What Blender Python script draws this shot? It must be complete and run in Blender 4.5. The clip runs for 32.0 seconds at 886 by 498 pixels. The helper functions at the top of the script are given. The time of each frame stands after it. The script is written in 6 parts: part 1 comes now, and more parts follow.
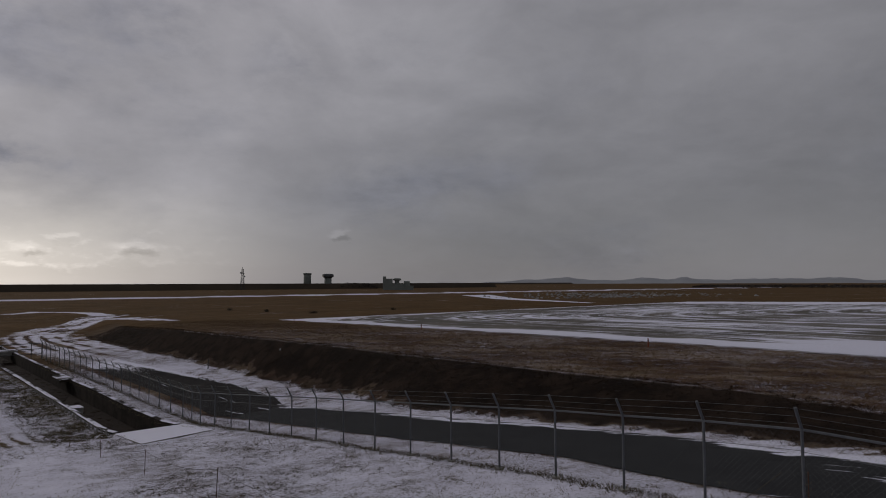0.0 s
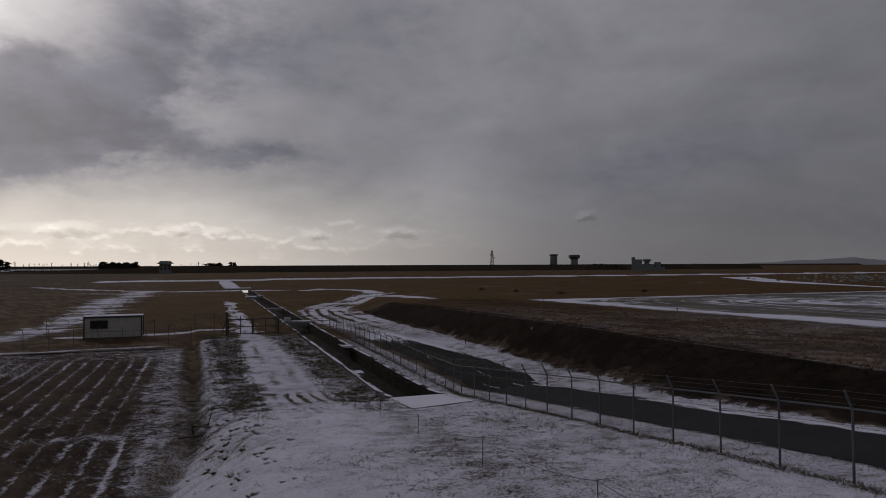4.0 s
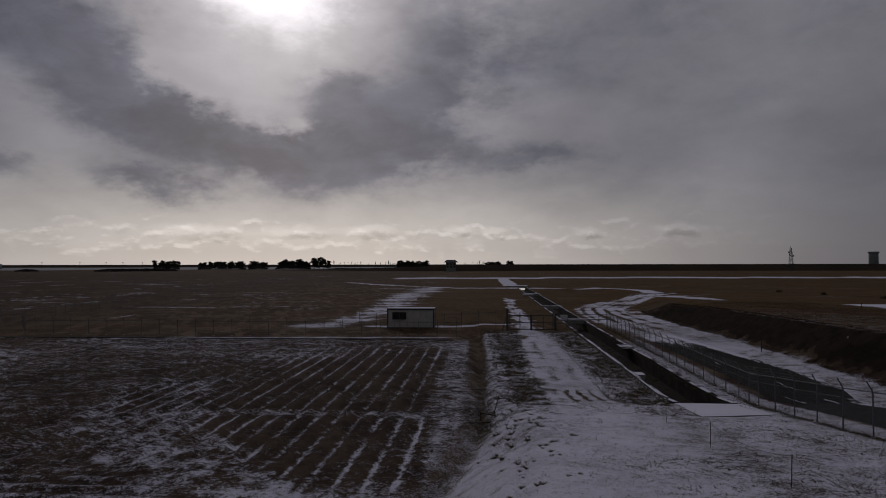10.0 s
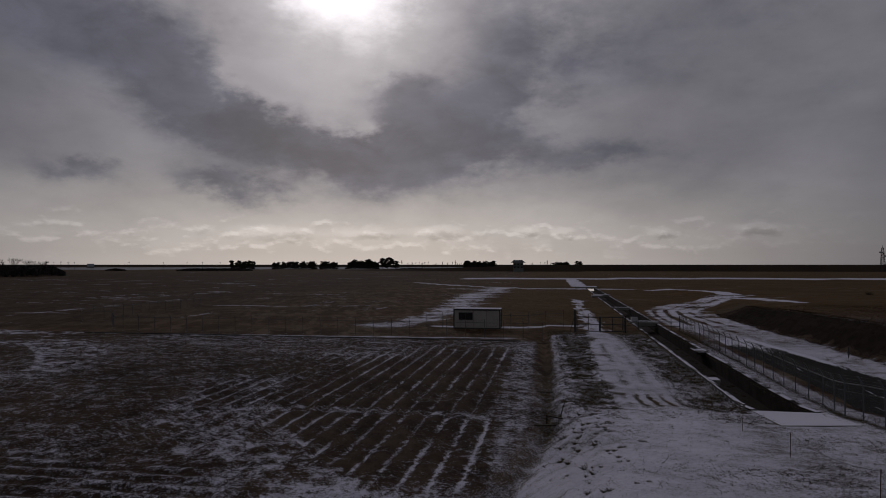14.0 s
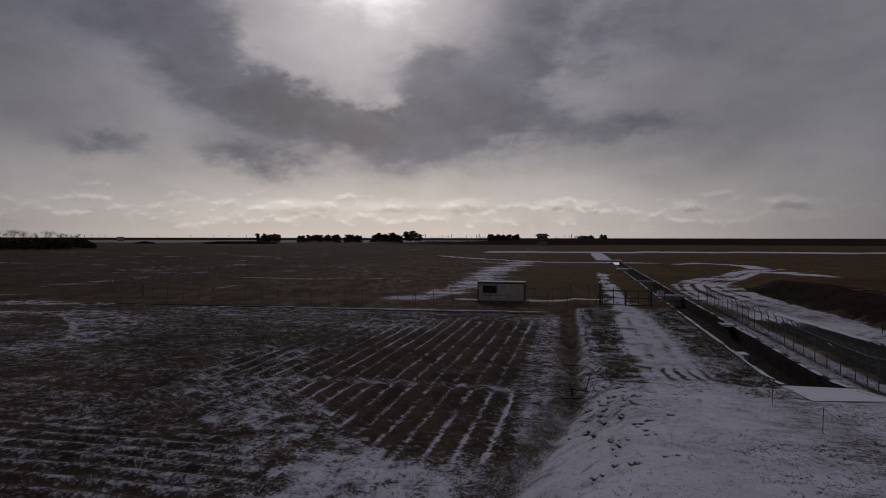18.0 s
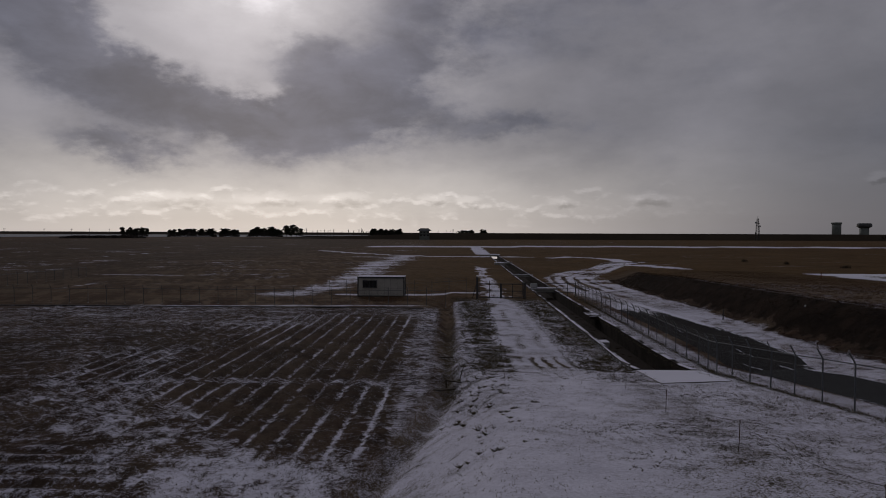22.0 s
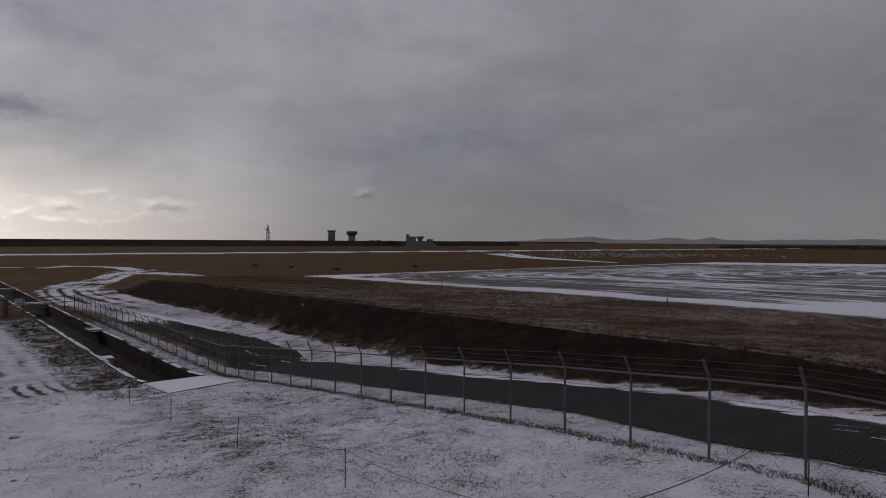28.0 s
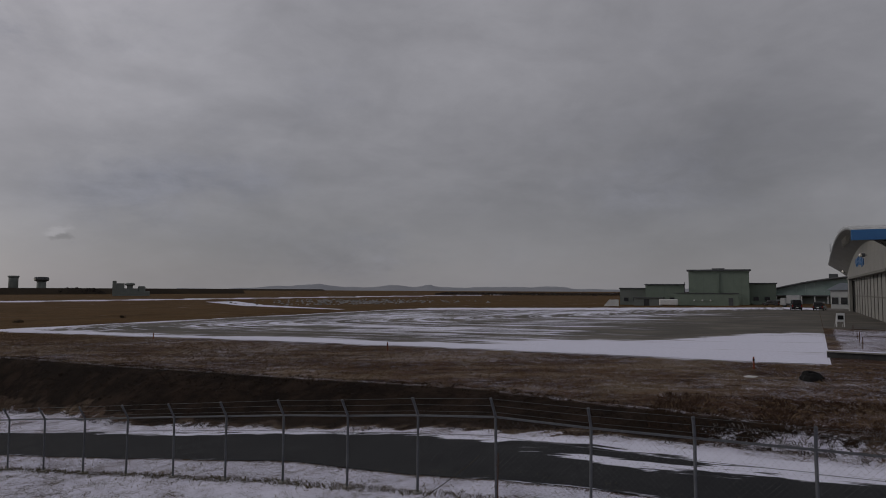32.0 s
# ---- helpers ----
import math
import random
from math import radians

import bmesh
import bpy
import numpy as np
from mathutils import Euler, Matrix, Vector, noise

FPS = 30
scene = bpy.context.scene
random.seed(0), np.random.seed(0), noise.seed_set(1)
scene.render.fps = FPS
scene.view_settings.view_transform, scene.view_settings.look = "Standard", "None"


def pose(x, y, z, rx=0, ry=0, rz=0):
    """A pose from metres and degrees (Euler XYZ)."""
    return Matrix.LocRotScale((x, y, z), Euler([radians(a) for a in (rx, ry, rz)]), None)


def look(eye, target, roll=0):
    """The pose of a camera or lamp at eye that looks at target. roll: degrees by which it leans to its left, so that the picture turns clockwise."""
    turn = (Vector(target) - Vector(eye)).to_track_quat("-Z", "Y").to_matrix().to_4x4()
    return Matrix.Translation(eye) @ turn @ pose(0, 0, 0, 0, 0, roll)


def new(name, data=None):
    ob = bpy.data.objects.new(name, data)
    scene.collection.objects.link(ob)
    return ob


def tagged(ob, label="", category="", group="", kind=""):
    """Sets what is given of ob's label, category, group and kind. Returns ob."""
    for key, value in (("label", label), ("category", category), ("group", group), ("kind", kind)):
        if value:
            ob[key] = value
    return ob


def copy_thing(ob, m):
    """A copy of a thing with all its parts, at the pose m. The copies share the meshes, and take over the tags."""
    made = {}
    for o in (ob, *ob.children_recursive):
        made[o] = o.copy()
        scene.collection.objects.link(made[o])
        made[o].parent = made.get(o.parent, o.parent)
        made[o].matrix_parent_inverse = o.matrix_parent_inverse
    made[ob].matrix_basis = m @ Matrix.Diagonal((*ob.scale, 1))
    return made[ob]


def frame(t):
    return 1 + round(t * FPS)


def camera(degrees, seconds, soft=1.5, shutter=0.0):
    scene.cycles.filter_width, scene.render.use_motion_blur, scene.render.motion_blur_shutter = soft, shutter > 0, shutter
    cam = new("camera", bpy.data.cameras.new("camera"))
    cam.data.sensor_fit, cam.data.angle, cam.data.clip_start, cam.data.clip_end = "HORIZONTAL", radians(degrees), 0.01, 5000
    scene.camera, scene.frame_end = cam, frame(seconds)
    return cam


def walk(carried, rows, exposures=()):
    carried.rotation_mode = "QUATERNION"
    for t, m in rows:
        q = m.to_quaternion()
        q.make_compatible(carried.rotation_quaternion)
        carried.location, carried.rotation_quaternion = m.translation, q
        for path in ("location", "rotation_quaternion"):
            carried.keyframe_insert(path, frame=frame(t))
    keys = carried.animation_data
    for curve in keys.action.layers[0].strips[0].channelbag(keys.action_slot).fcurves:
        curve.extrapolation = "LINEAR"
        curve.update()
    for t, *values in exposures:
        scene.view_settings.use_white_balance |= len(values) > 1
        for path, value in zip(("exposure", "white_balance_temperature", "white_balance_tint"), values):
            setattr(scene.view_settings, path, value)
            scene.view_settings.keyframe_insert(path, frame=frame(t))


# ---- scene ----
# The camera hovers over a rise and turns, drifting by less than a metre: time, place, yaw, pitch and roll in degrees.
TURNS = [
    (0.0, 0.25, 0.11, 8.27, -0.90, 2.99, 0.18),
    (0.5, 0.16, 0.09, 8.30, 1.62, 2.96, -0.16),
    (1.0, 0.08, 0.06, 8.29, 4.99, 2.96, -0.04),
    (1.5, 0.09, 0.08, 8.27, 8.75, 3.00, 0.15),
    (2.0, 0.03, 0.06, 8.27, 11.76, 2.95, 0.11),
    (2.5, -0.03, 0.10, 8.24, 14.34, 2.39, 0.07),
    (3.0, -0.05, 0.12, 8.24, 16.58, 1.90, 0.12),
    (3.5, -0.05, 0.10, 8.23, 18.63, 1.59, 0.15),
    (5.5, -0.08, 0.03, 8.23, 26.77, 1.35, 0.19),
    (6.0, -0.13, -0.01, 8.22, 28.75, 1.39, 0.04),
    (6.5, -0.13, -0.04, 8.22, 30.84, 1.39, 0.05),
    (7.0, -0.17, -0.04, 8.19, 32.86, 1.49, 0.06),
    (7.5, -0.14, -0.09, 8.19, 34.95, 1.50, 0.12),
    (8.0, -0.15, -0.09, 8.18, 37.18, 1.45, 0.13),
    (8.5, -0.16, -0.11, 8.18, 39.17, 1.47, 0.10),
    (9.0, -0.19, -0.15, 8.18, 41.13, 1.49, 0.03),
    (9.5, -0.19, -0.15, 8.18, 43.08, 1.42, 0.14),
    (10.0, -0.26, -0.12, 8.17, 44.63, 1.34, 0.08),
    (10.5, -0.29, -0.11, 8.19, 45.88, 1.32, -0.00),
    (11.0, -0.27, -0.06, 8.17, 46.91, 1.36, 0.17),
    (11.5, -0.26, -0.07, 8.18, 47.63, 1.39, 0.16),
    (12.0, -0.27, -0.12, 8.19, 48.38, 1.43, -0.04),
    (12.5, -0.27, -0.09, 8.18, 49.11, 1.32, 0.05),
    (13.0, -0.24, -0.00, 8.18, 49.86, 1.23, 0.16),
    (13.5, -0.21, 0.01, 8.19, 50.36, 1.29, 0.22),
    (14.0, -0.22, -0.02, 8.20, 50.57, 1.36, -0.00),
    (14.5, -0.25, -0.03, 8.16, 50.84, 1.38, -0.05),
    (16.5, -0.45, -0.00, 8.16, 52.10, -0.35, -0.03),
    (17.0, -0.42, -0.01, 8.14, 52.27, -0.86, 0.03),
    (17.5, -0.44, 0.03, 8.14, 52.48, -1.01, -0.03),
    (18.0, -0.44, 0.05, 8.14, 52.66, -1.00, -0.08),
    (18.5, -0.42, 0.07, 8.16, 52.82, -1.39, -0.05),
    (19.0, -0.36, 0.10, 8.16, 52.49, -1.55, -0.01),
    (19.5, -0.31, 0.12, 8.15, 52.20, -1.53, -0.02),
    (20.0, -0.27, 0.12, 8.15, 51.71, -1.48, -0.08),
    (20.5, -0.20, 0.16, 8.17, 50.52, -1.51, -0.07),
    (21.0, -0.16, 0.20, 8.16, 48.54, -1.58, -0.08),
    (21.5, -0.10, 0.21, 8.18, 45.73, -1.49, -0.14),
    (22.0, -0.04, 0.23, 8.18, 42.30, -1.46, -0.22),
    (22.5, 0.02, 0.23, 8.16, 38.76, -1.55, -0.22),
    (23.0, 0.08, 0.22, 8.17, 35.36, -1.51, -0.25),
    (23.5, 0.10, 0.20, 8.18, 31.25, -1.48, -0.38),
    (24.0, 0.10, 0.14, 8.18, 27.09, -1.42, -0.52),
    (24.5, 0.14, 0.14, 8.17, 23.60, -1.43, -0.43),
    (25.0, 0.17, 0.11, 8.20, 20.25, -1.49, -0.40),
    (25.5, 0.20, 0.07, 8.22, 16.91, -1.43, -0.47),
    (27.5, 0.44, 0.02, 8.24, 4.51, -1.25, -0.45),
    (28.0, 0.52, -0.04, 8.26, 1.17, -0.72, -0.33),
    (28.5, 0.56, -0.12, 8.25, -2.71, -0.04, -0.46),
    (29.0, 0.62, -0.16, 8.24, -6.28, 0.45, -0.42),
    (29.5, 0.68, -0.21, 8.22, -9.83, 0.93, -0.38),
    (30.0, 0.71, -0.23, 8.21, -13.06, 1.51, -0.44),
    (30.5, 0.65, -0.25, 8.23, -16.01, 2.00, -0.61),
    (31.0, 0.64, -0.25, 8.22, -18.30, 2.59, -0.60),
    (31.5, 0.65, -0.26, 8.22, -20.44, 3.13, -0.40),
    (32.0, 0.67, -0.29, 8.23, -22.64, 3.60, -0.28),
]
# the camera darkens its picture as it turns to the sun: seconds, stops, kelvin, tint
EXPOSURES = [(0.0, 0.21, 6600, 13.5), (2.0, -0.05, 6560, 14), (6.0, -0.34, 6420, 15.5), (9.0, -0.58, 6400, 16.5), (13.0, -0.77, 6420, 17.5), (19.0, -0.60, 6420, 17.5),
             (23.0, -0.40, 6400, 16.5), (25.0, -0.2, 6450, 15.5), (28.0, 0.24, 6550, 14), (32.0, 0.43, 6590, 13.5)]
cam = camera(68.93, 32.0, soft=0.95)
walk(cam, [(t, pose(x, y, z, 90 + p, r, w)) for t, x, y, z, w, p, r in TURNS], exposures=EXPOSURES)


# ---- light: a low winter sun behind broken cloud ----
SUN_AZ, SUN_EL = 58.0, 22.0
_a, _e = radians(SUN_AZ), radians(SUN_EL)
SUN_DIR = Vector((-math.sin(_a) * math.cos(_e), math.cos(_a) * math.cos(_e), math.sin(_e)))


def sky_world():
    world = bpy.data.worlds.new("sky")
    scene.world = world
    world.use_nodes = True
    nt = world.node_tree
    nt.nodes.clear()
    out = nt.nodes.new("ShaderNodeOutputWorld")
    bg = nt.nodes.new("ShaderNodeBackground")
    nt.links.new(bg.outputs[0], out.inputs[0])

    def put(sock, v):
        if isinstance(v, (int, float)):
            sock.default_value = v
        else:
            nt.links.new(v, sock)

    def m(op, a, b=0.0, c=0.0):
        n = nt.nodes.new("ShaderNodeMath")
        n.operation = op
        put(n.inputs[0], a), put(n.inputs[1], b), put(n.inputs[2], c)
        return n.outputs[0]

    def ramp(x, a, b, lo=0.0, hi=1.0):
        n = nt.nodes.new("ShaderNodeMapRange")
        n.interpolation_type = "SMOOTHSTEP"
        for k, v in enumerate((x, a, b, lo, hi)):
            put(n.inputs[k], v)
        return n.outputs[0]

    def vec(x, y, z):
        n = nt.nodes.new("ShaderNodeCombineXYZ")
        put(n.inputs[0], x), put(n.inputs[1], y), put(n.inputs[2], z)
        return n.outputs[0]

    def fbm(v, scale, detail=6.0, rough=0.55, dist=0.0):
        n = nt.nodes.new("ShaderNodeTexNoise")
        n.inputs["Scale"].default_value, n.inputs["Detail"].default_value = scale, detail
        n.inputs["Roughness"].default_value, n.inputs["Distortion"].default_value = rough, dist
        nt.links.new(v, n.inputs["Vector"])
        return n.outputs["Fac"]

    def mix(f, a, b):
        n = nt.nodes.new("ShaderNodeMix")
        n.data_type = "RGBA"
        put(n.inputs[0], f)
        for k, v in ((6, a), (7, b)):
            if isinstance(v, tuple):
                n.inputs[k].default_value = (*v, 1)
            else:
                nt.links.new(v, n.inputs[k])
        return n.outputs[2]

    tc = nt.nodes.new("ShaderNodeTexCoord")
    sep = nt.nodes.new("ShaderNodeSeparateXYZ")
    nt.links.new(tc.outputs["Generated"], sep.inputs[0])
    x, y, z = sep.outputs
    el = m("MULTIPLY", m("ARCSINE", z), 57.2958)
    az = m("MULTIPLY", m("ARCTAN2", m("MULTIPLY", x, -1.0), y), 57.2958)
    # a flat cloud layer seen in perspective, for part of the texture of the cloud
    h = m("ADD", m("MAXIMUM", z, 0.0), 0.22)
    layer = vec(m("DIVIDE", x, h), m("DIVIDE", y, h), 0.0)

    def angles(k):
        return vec(m("MULTIPLY", az, 0.06), m("MULTIPLY", el, 0.11), k)

    big = m("ADD", m("MULTIPLY", fbm(layer, 1.1, 7.0, 0.55, 0.3), 0.5), m("MULTIPLY", fbm(angles(1.0), 1.1, 7.0, 0.55, 0.5), 0.5))
    # angles, bent by noise so that the clouds' edges are ragged
    n1 = m("SUBTRACT", fbm(angles(3.0), 2.2, 8.0, 0.6), 0.5)
    n2 = m("SUBTRACT", fbm(angles(9.0), 2.2, 8.0, 0.6), 0.5)
    n3 = m("SUBTRACT", fbm(angles(14.0), 7.0, 6.0, 0.62), 0.5)
    n4 = m("SUBTRACT", fbm(angles(19.0), 7.0, 6.0, 0.62), 0.5)
    azw = m("ADD", m("ADD", az, m("MULTIPLY", n1, 9.0)), m("MULTIPLY", n3, 3.5))
    elw = m("ADD", m("ADD", el, m("MULTIPLY", n2, 5.0)), m("MULTIPLY", n4, 2.2))
    bent = vec(azw, elw, 0.0)
    # for small cloud: bent less, so that its place holds
    crisp = vec(m("ADD", az, m("MULTIPLY", n3, 2.4)), m("ADD", el, m("MULTIPLY", n4, 1.5)), 0.0)

    def scaled(c, f):
        n = nt.nodes.new("ShaderNodeVectorMath")
        n.operation = "SCALE"
        put(n.inputs[0], c), put(n.inputs["Scale"], f)
        return n.outputs[0]

    def blob(a, e, sa, se, amp, turn=0.0, v=None):
        mp = nt.nodes.new("ShaderNodeMapping")
        mp.vector_type = "TEXTURE"
        mp.inputs["Location"].default_value = (a, e, 0)
        mp.inputs["Rotation"].default_value = (0, 0, radians(turn))
        mp.inputs["Scale"].default_value = (sa, se, 1)
        nt.links.new(bent if v is None else v, mp.inputs[0])
        d = nt.nodes.new("ShaderNodeVectorMath")
        d.operation = "DOT_PRODUCT"
        nt.links.new(mp.outputs[0], d.inputs[0]), nt.links.new(mp.outputs[0], d.inputs[1])
        return m("MULTIPLY", m("EXPONENT", m("MULTIPLY", d.outputs["Value"], -1.0)), amp)

    def total(items):
        s = items[0]
        for b in items[1:]:
            s = m("ADD", s, b)
        return s

    # distance from the sun in degrees
    dot = m("ADD", m("ADD", m("MULTIPLY", x, SUN_DIR[0]), m("MULTIPLY", y, SUN_DIR[1])), m("MULTIPLY", z, SUN_DIR[2]))
    off = m("MULTIPLY", m("ARCCOSINE", m("MINIMUM", m("MAXIMUM", dot, -1.0), 1.0)), 57.2958)
    side = m("MULTIPLY", m("ABSOLUTE", m("SUBTRACT", az, SUN_AZ)), 1.0)
    # thin high veil: brightest round the sun and low over the horizon below it
    veil = mix(ramp(off, 3.0, 30.0), (0.63, 0.62, 0.625), (0.240, 0.238, 0.253))
    veil = mix(ramp(off, 30.0, 66.0), veil, (0.172, 0.174, 0.186))
    low = m("MULTIPLY", ramp(m("ADD", el, m("MULTIPLY", n2, 4.0)), 9.5, 1.5), ramp(side, 50.0, 4.0))
    veil = mix(m("MULTIPLY", low, 0.9), veil, (0.91, 0.875, 0.79))
    # the mottling of the cloud layer, coarse and fine
    fine = m("ADD", m("MULTIPLY", fbm(layer, 2.6, 7.0, 0.6, 0.3), 0.4), m("MULTIPLY", fbm(angles(6.0), 3.4, 7.0, 0.6, 0.4), 0.6))
    high = ramp(el, 2.0, 9.0)
    tone = m("MULTIPLY", ramp(big, 0.36, 0.64, 1.12, 0.86), ramp(fine, 0.34, 0.66, 0.96, 1.04))
    veil = scaled(veil, m("ADD", m("MULTIPLY", m("SUBTRACT", tone, 1.0), m("ADD", m("MULTIPLY", high, 0.75), 0.25)), 1.0))
    veil = scaled(veil, m("ADD", 1.0, total([blob(2, 22, 14, 9, 0.38), blob(-28, 21, 9, 6, 0.16), blob(-44, 9, 14, 10, -0.26), blob(22, 8.5, 8, 5, 0.16), blob(-8, 3.5, 12, 4.5, -0.20), blob(80, 13, 7, 5, 0.15)])))
    # broken dark cloud below and beside the sun: a deep bow of it, tattered below, and weaker banks away from it
    dark = total([blob(*b) for b in (
        (76.5, 17.2, 8.0, 4.2, 0.95, 8), (86, 18, 7, 4, 0.55), (70.8, 12.2, 6.5, 3.0, 1.0, 32), (64.5, 10.4, 6.5, 2.1, 1.0, 14), (57.5, 9.2, 6.5, 2.1, 1.0, 5),
        (53.2, 11.6, 4.6, 3.4, 1.0), (55.6, 15.0, 2.6, 1.9, 0.7), (49.5, 9.8, 5.5, 2.0, 0.9), (47.4, 13.2, 4.2, 3.2, 0.85), (44.0, 18.5, 5.6, 5.2, 0.8),
        (36.5, 19.0, 7.5, 4.6, 0.36), (35.0, 9.5, 5.2, 1.1, 0.85, -3), (41.5, 9.9, 4.0, 1.3, 0.5), (69.2, 6.7, 4.2, 1.2, 1.0, 12), (81.0, 7.2, 3.4, 0.9, 0.8, 6),
        (29.5, 16.0, 7.0, 3.0, 0.32), (26.5, 21.0, 5.0, 2.4, 0.38), (14.0, 18.6, 3.4, 1.8, 0.36, -25), (20.0, 12.0, 5.0, 1.6, 0.20, -20), (4.0, 8.0, 7.0, 3.0, 0.66, -8),
        (-6.0, 9.3, 7.0, 2.0, 0.22), (-13.0, 3.2, 11.0, 2.4, 0.34), (-12.0, 16.5, 4.0, 3.2, 0.14), (-39.7, 8.7, 8.0, 4.0, 0.26), (22.0, 6.4, 2.0, 0.7, 0.25))])
    gap = total([blob(*b) for b in ((62.0, 20.5, 5.8, 4.2, 1.1), (65.6, 16.6, 2.6, 3.0, 0.9), (58.3, 12.4, 1.9, 1.0, 0.75), (79.5, 9.6, 3.4, 1.0, 0.5, 15))])
    wisp = total([blob(61.0, 18.6, 1.6, 0.7, 0.5, 20), blob(66.8, 18.5, 1.2, 1.6, 0.35)])
    ragged = m("ADD", m("MULTIPLY", n1, 0.9), m("MULTIPLY", n3, 0.35))
    depth = m("ADD", m("SUBTRACT", m("ADD", dark, ragged), m("MULTIPLY", gap, 0.8)), wisp)
    cover = ramp(depth, -0.05, 1.05)
    shade = mix(ramp(off, 8.0, 45.0), (0.140, 0.148, 0.186), (0.120, 0.126, 0.150))
    shade = scaled(shade, m("MULTIPLY", ramp(depth, 0.5, 1.9, 1.14, 0.80), ramp(m("ADD", m("MULTIPLY", fine, 0.6), m("MULTIPLY", big, 0.4)), 0.38, 0.62, 0.74, 1.32)))
    # small bright cumulus low over the horizon, lit on their tops, grey below
    row = m("MULTIPLY", m("SUBTRACT", 2.7, el), 0.085)

    def heap(up):
        f = fbm(vec(m("MULTIPLY", az, 0.27), m("MULTIPLY", m("ADD", el, up), 0.60), 5.0), 1.5, 7.0, 0.52)
        return ramp(m("ADD", f, row), 0.45, 0.60)

    here, over = heap(0.0), heap(0.38)
    where = m("MULTIPLY", m("MULTIPLY", ramp(el, 0.2, 1.2), ramp(el, 5.2, 3.6)), ramp(side, 46.0, 20.0))
    lone = ((43.2, 2.9, 1.5, 0.55), (40.2, 2.75, 1.2, 0.5), (32.0, 2.65, 1.3, 0.5), (24.8, 2.8, 2.2, 0.55), (51.0, 2.8, 2.4, 0.6), (57.5, 2.7, 3.2, 0.65), (65.5, 2.6, 3.6, 0.7), (8.2, 4.2, 1.1, 0.4))
    lit = total([blob(a, e + 0.16, w, h, 1.0, 0.0, crisp) for a, e, w, h in lone])
    core = total([blob(a - 0.25 * w, e - 0.30, w * 0.8, h * 0.7, 1.0, 0.0, crisp) for a, e, w, h in lone])
    edge = m("MULTIPLY", here, m("SUBTRACT", 1.0, over))
    veil = scaled(veil, m("ADD", 1.0, m("MULTIPLY", where, m("SUBTRACT", m("MULTIPLY", edge, 0.27), m("MULTIPLY", m("MULTIPLY", here, over), 0.07)))))
    veil = scaled(veil, m("ADD", 1.0, m("SUBTRACT", m("MULTIPLY", ramp(lit, 0.2, 0.95), 0.22), m("MULTIPLY", ramp(core, 0.25, 0.95), 0.26))))
    col = mix(m("MULTIPLY", cover, 0.92), veil, shade)
    # the sun's own glow through the thin cloud, uneven as the cloud is
    p, q = m("MULTIPLY", m("SUBTRACT", azw, SUN_AZ + 1.0), 0.85), m("SUBTRACT", elw, SUN_EL + 1.7)
    near = m("SQRT", m("ADD", m("MULTIPLY", p, p), m("MULTIPLY", q, q)))
    col = mix(m("MULTIPLY", ramp(near, 11.0, 1.0), 0.75), col, (1.08, 1.07, 1.05))
    col = mix(ramp(near, 6.5, -0.5), col, (2.4, 2.38, 2.36))
    # a little clear sky shows through the veil
    clear = nt.nodes.new("ShaderNodeTexSky")
    clear.sky_type, clear.sun_disc = "NISHITA", False
    clear.sun_elevation, clear.sun_rotation = radians(SUN_EL), radians(-SUN_AZ)
    thin = nt.nodes.new("ShaderNodeVectorMath")
    thin.operation = "SCALE"
    nt.links.new(clear.outputs[0], thin.inputs[0])
    thin.inputs["Scale"].default_value = 0.05
    col = mix(0.08, col, thin.outputs[0])
    nt.links.new(col, bg.inputs[0])
    bg.inputs[1].default_value = 1.0


sky_world()

sun_data = bpy.data.lights.new("sun", "SUN")
sun_data.energy, sun_data.angle, sun_data.color = 0.45, radians(8), (1.0, 0.95, 0.88)
sun = new("sun", sun_data)
sun.matrix_world = look(SUN_DIR * 300, (0, 0, 0))


# ---- materials ----
def material(name, rough=0.8, metal=0.0, spec=0.3):
    mt = bpy.data.materials.new(name)
    mt.use_nodes = True
    b = mt.node_tree.nodes["Principled BSDF"]
    b.inputs["Roughness"].default_value, b.inputs["Metallic"].default_value = rough, metal
    b.inputs["Specular IOR Level"].default_value = spec
    return mt


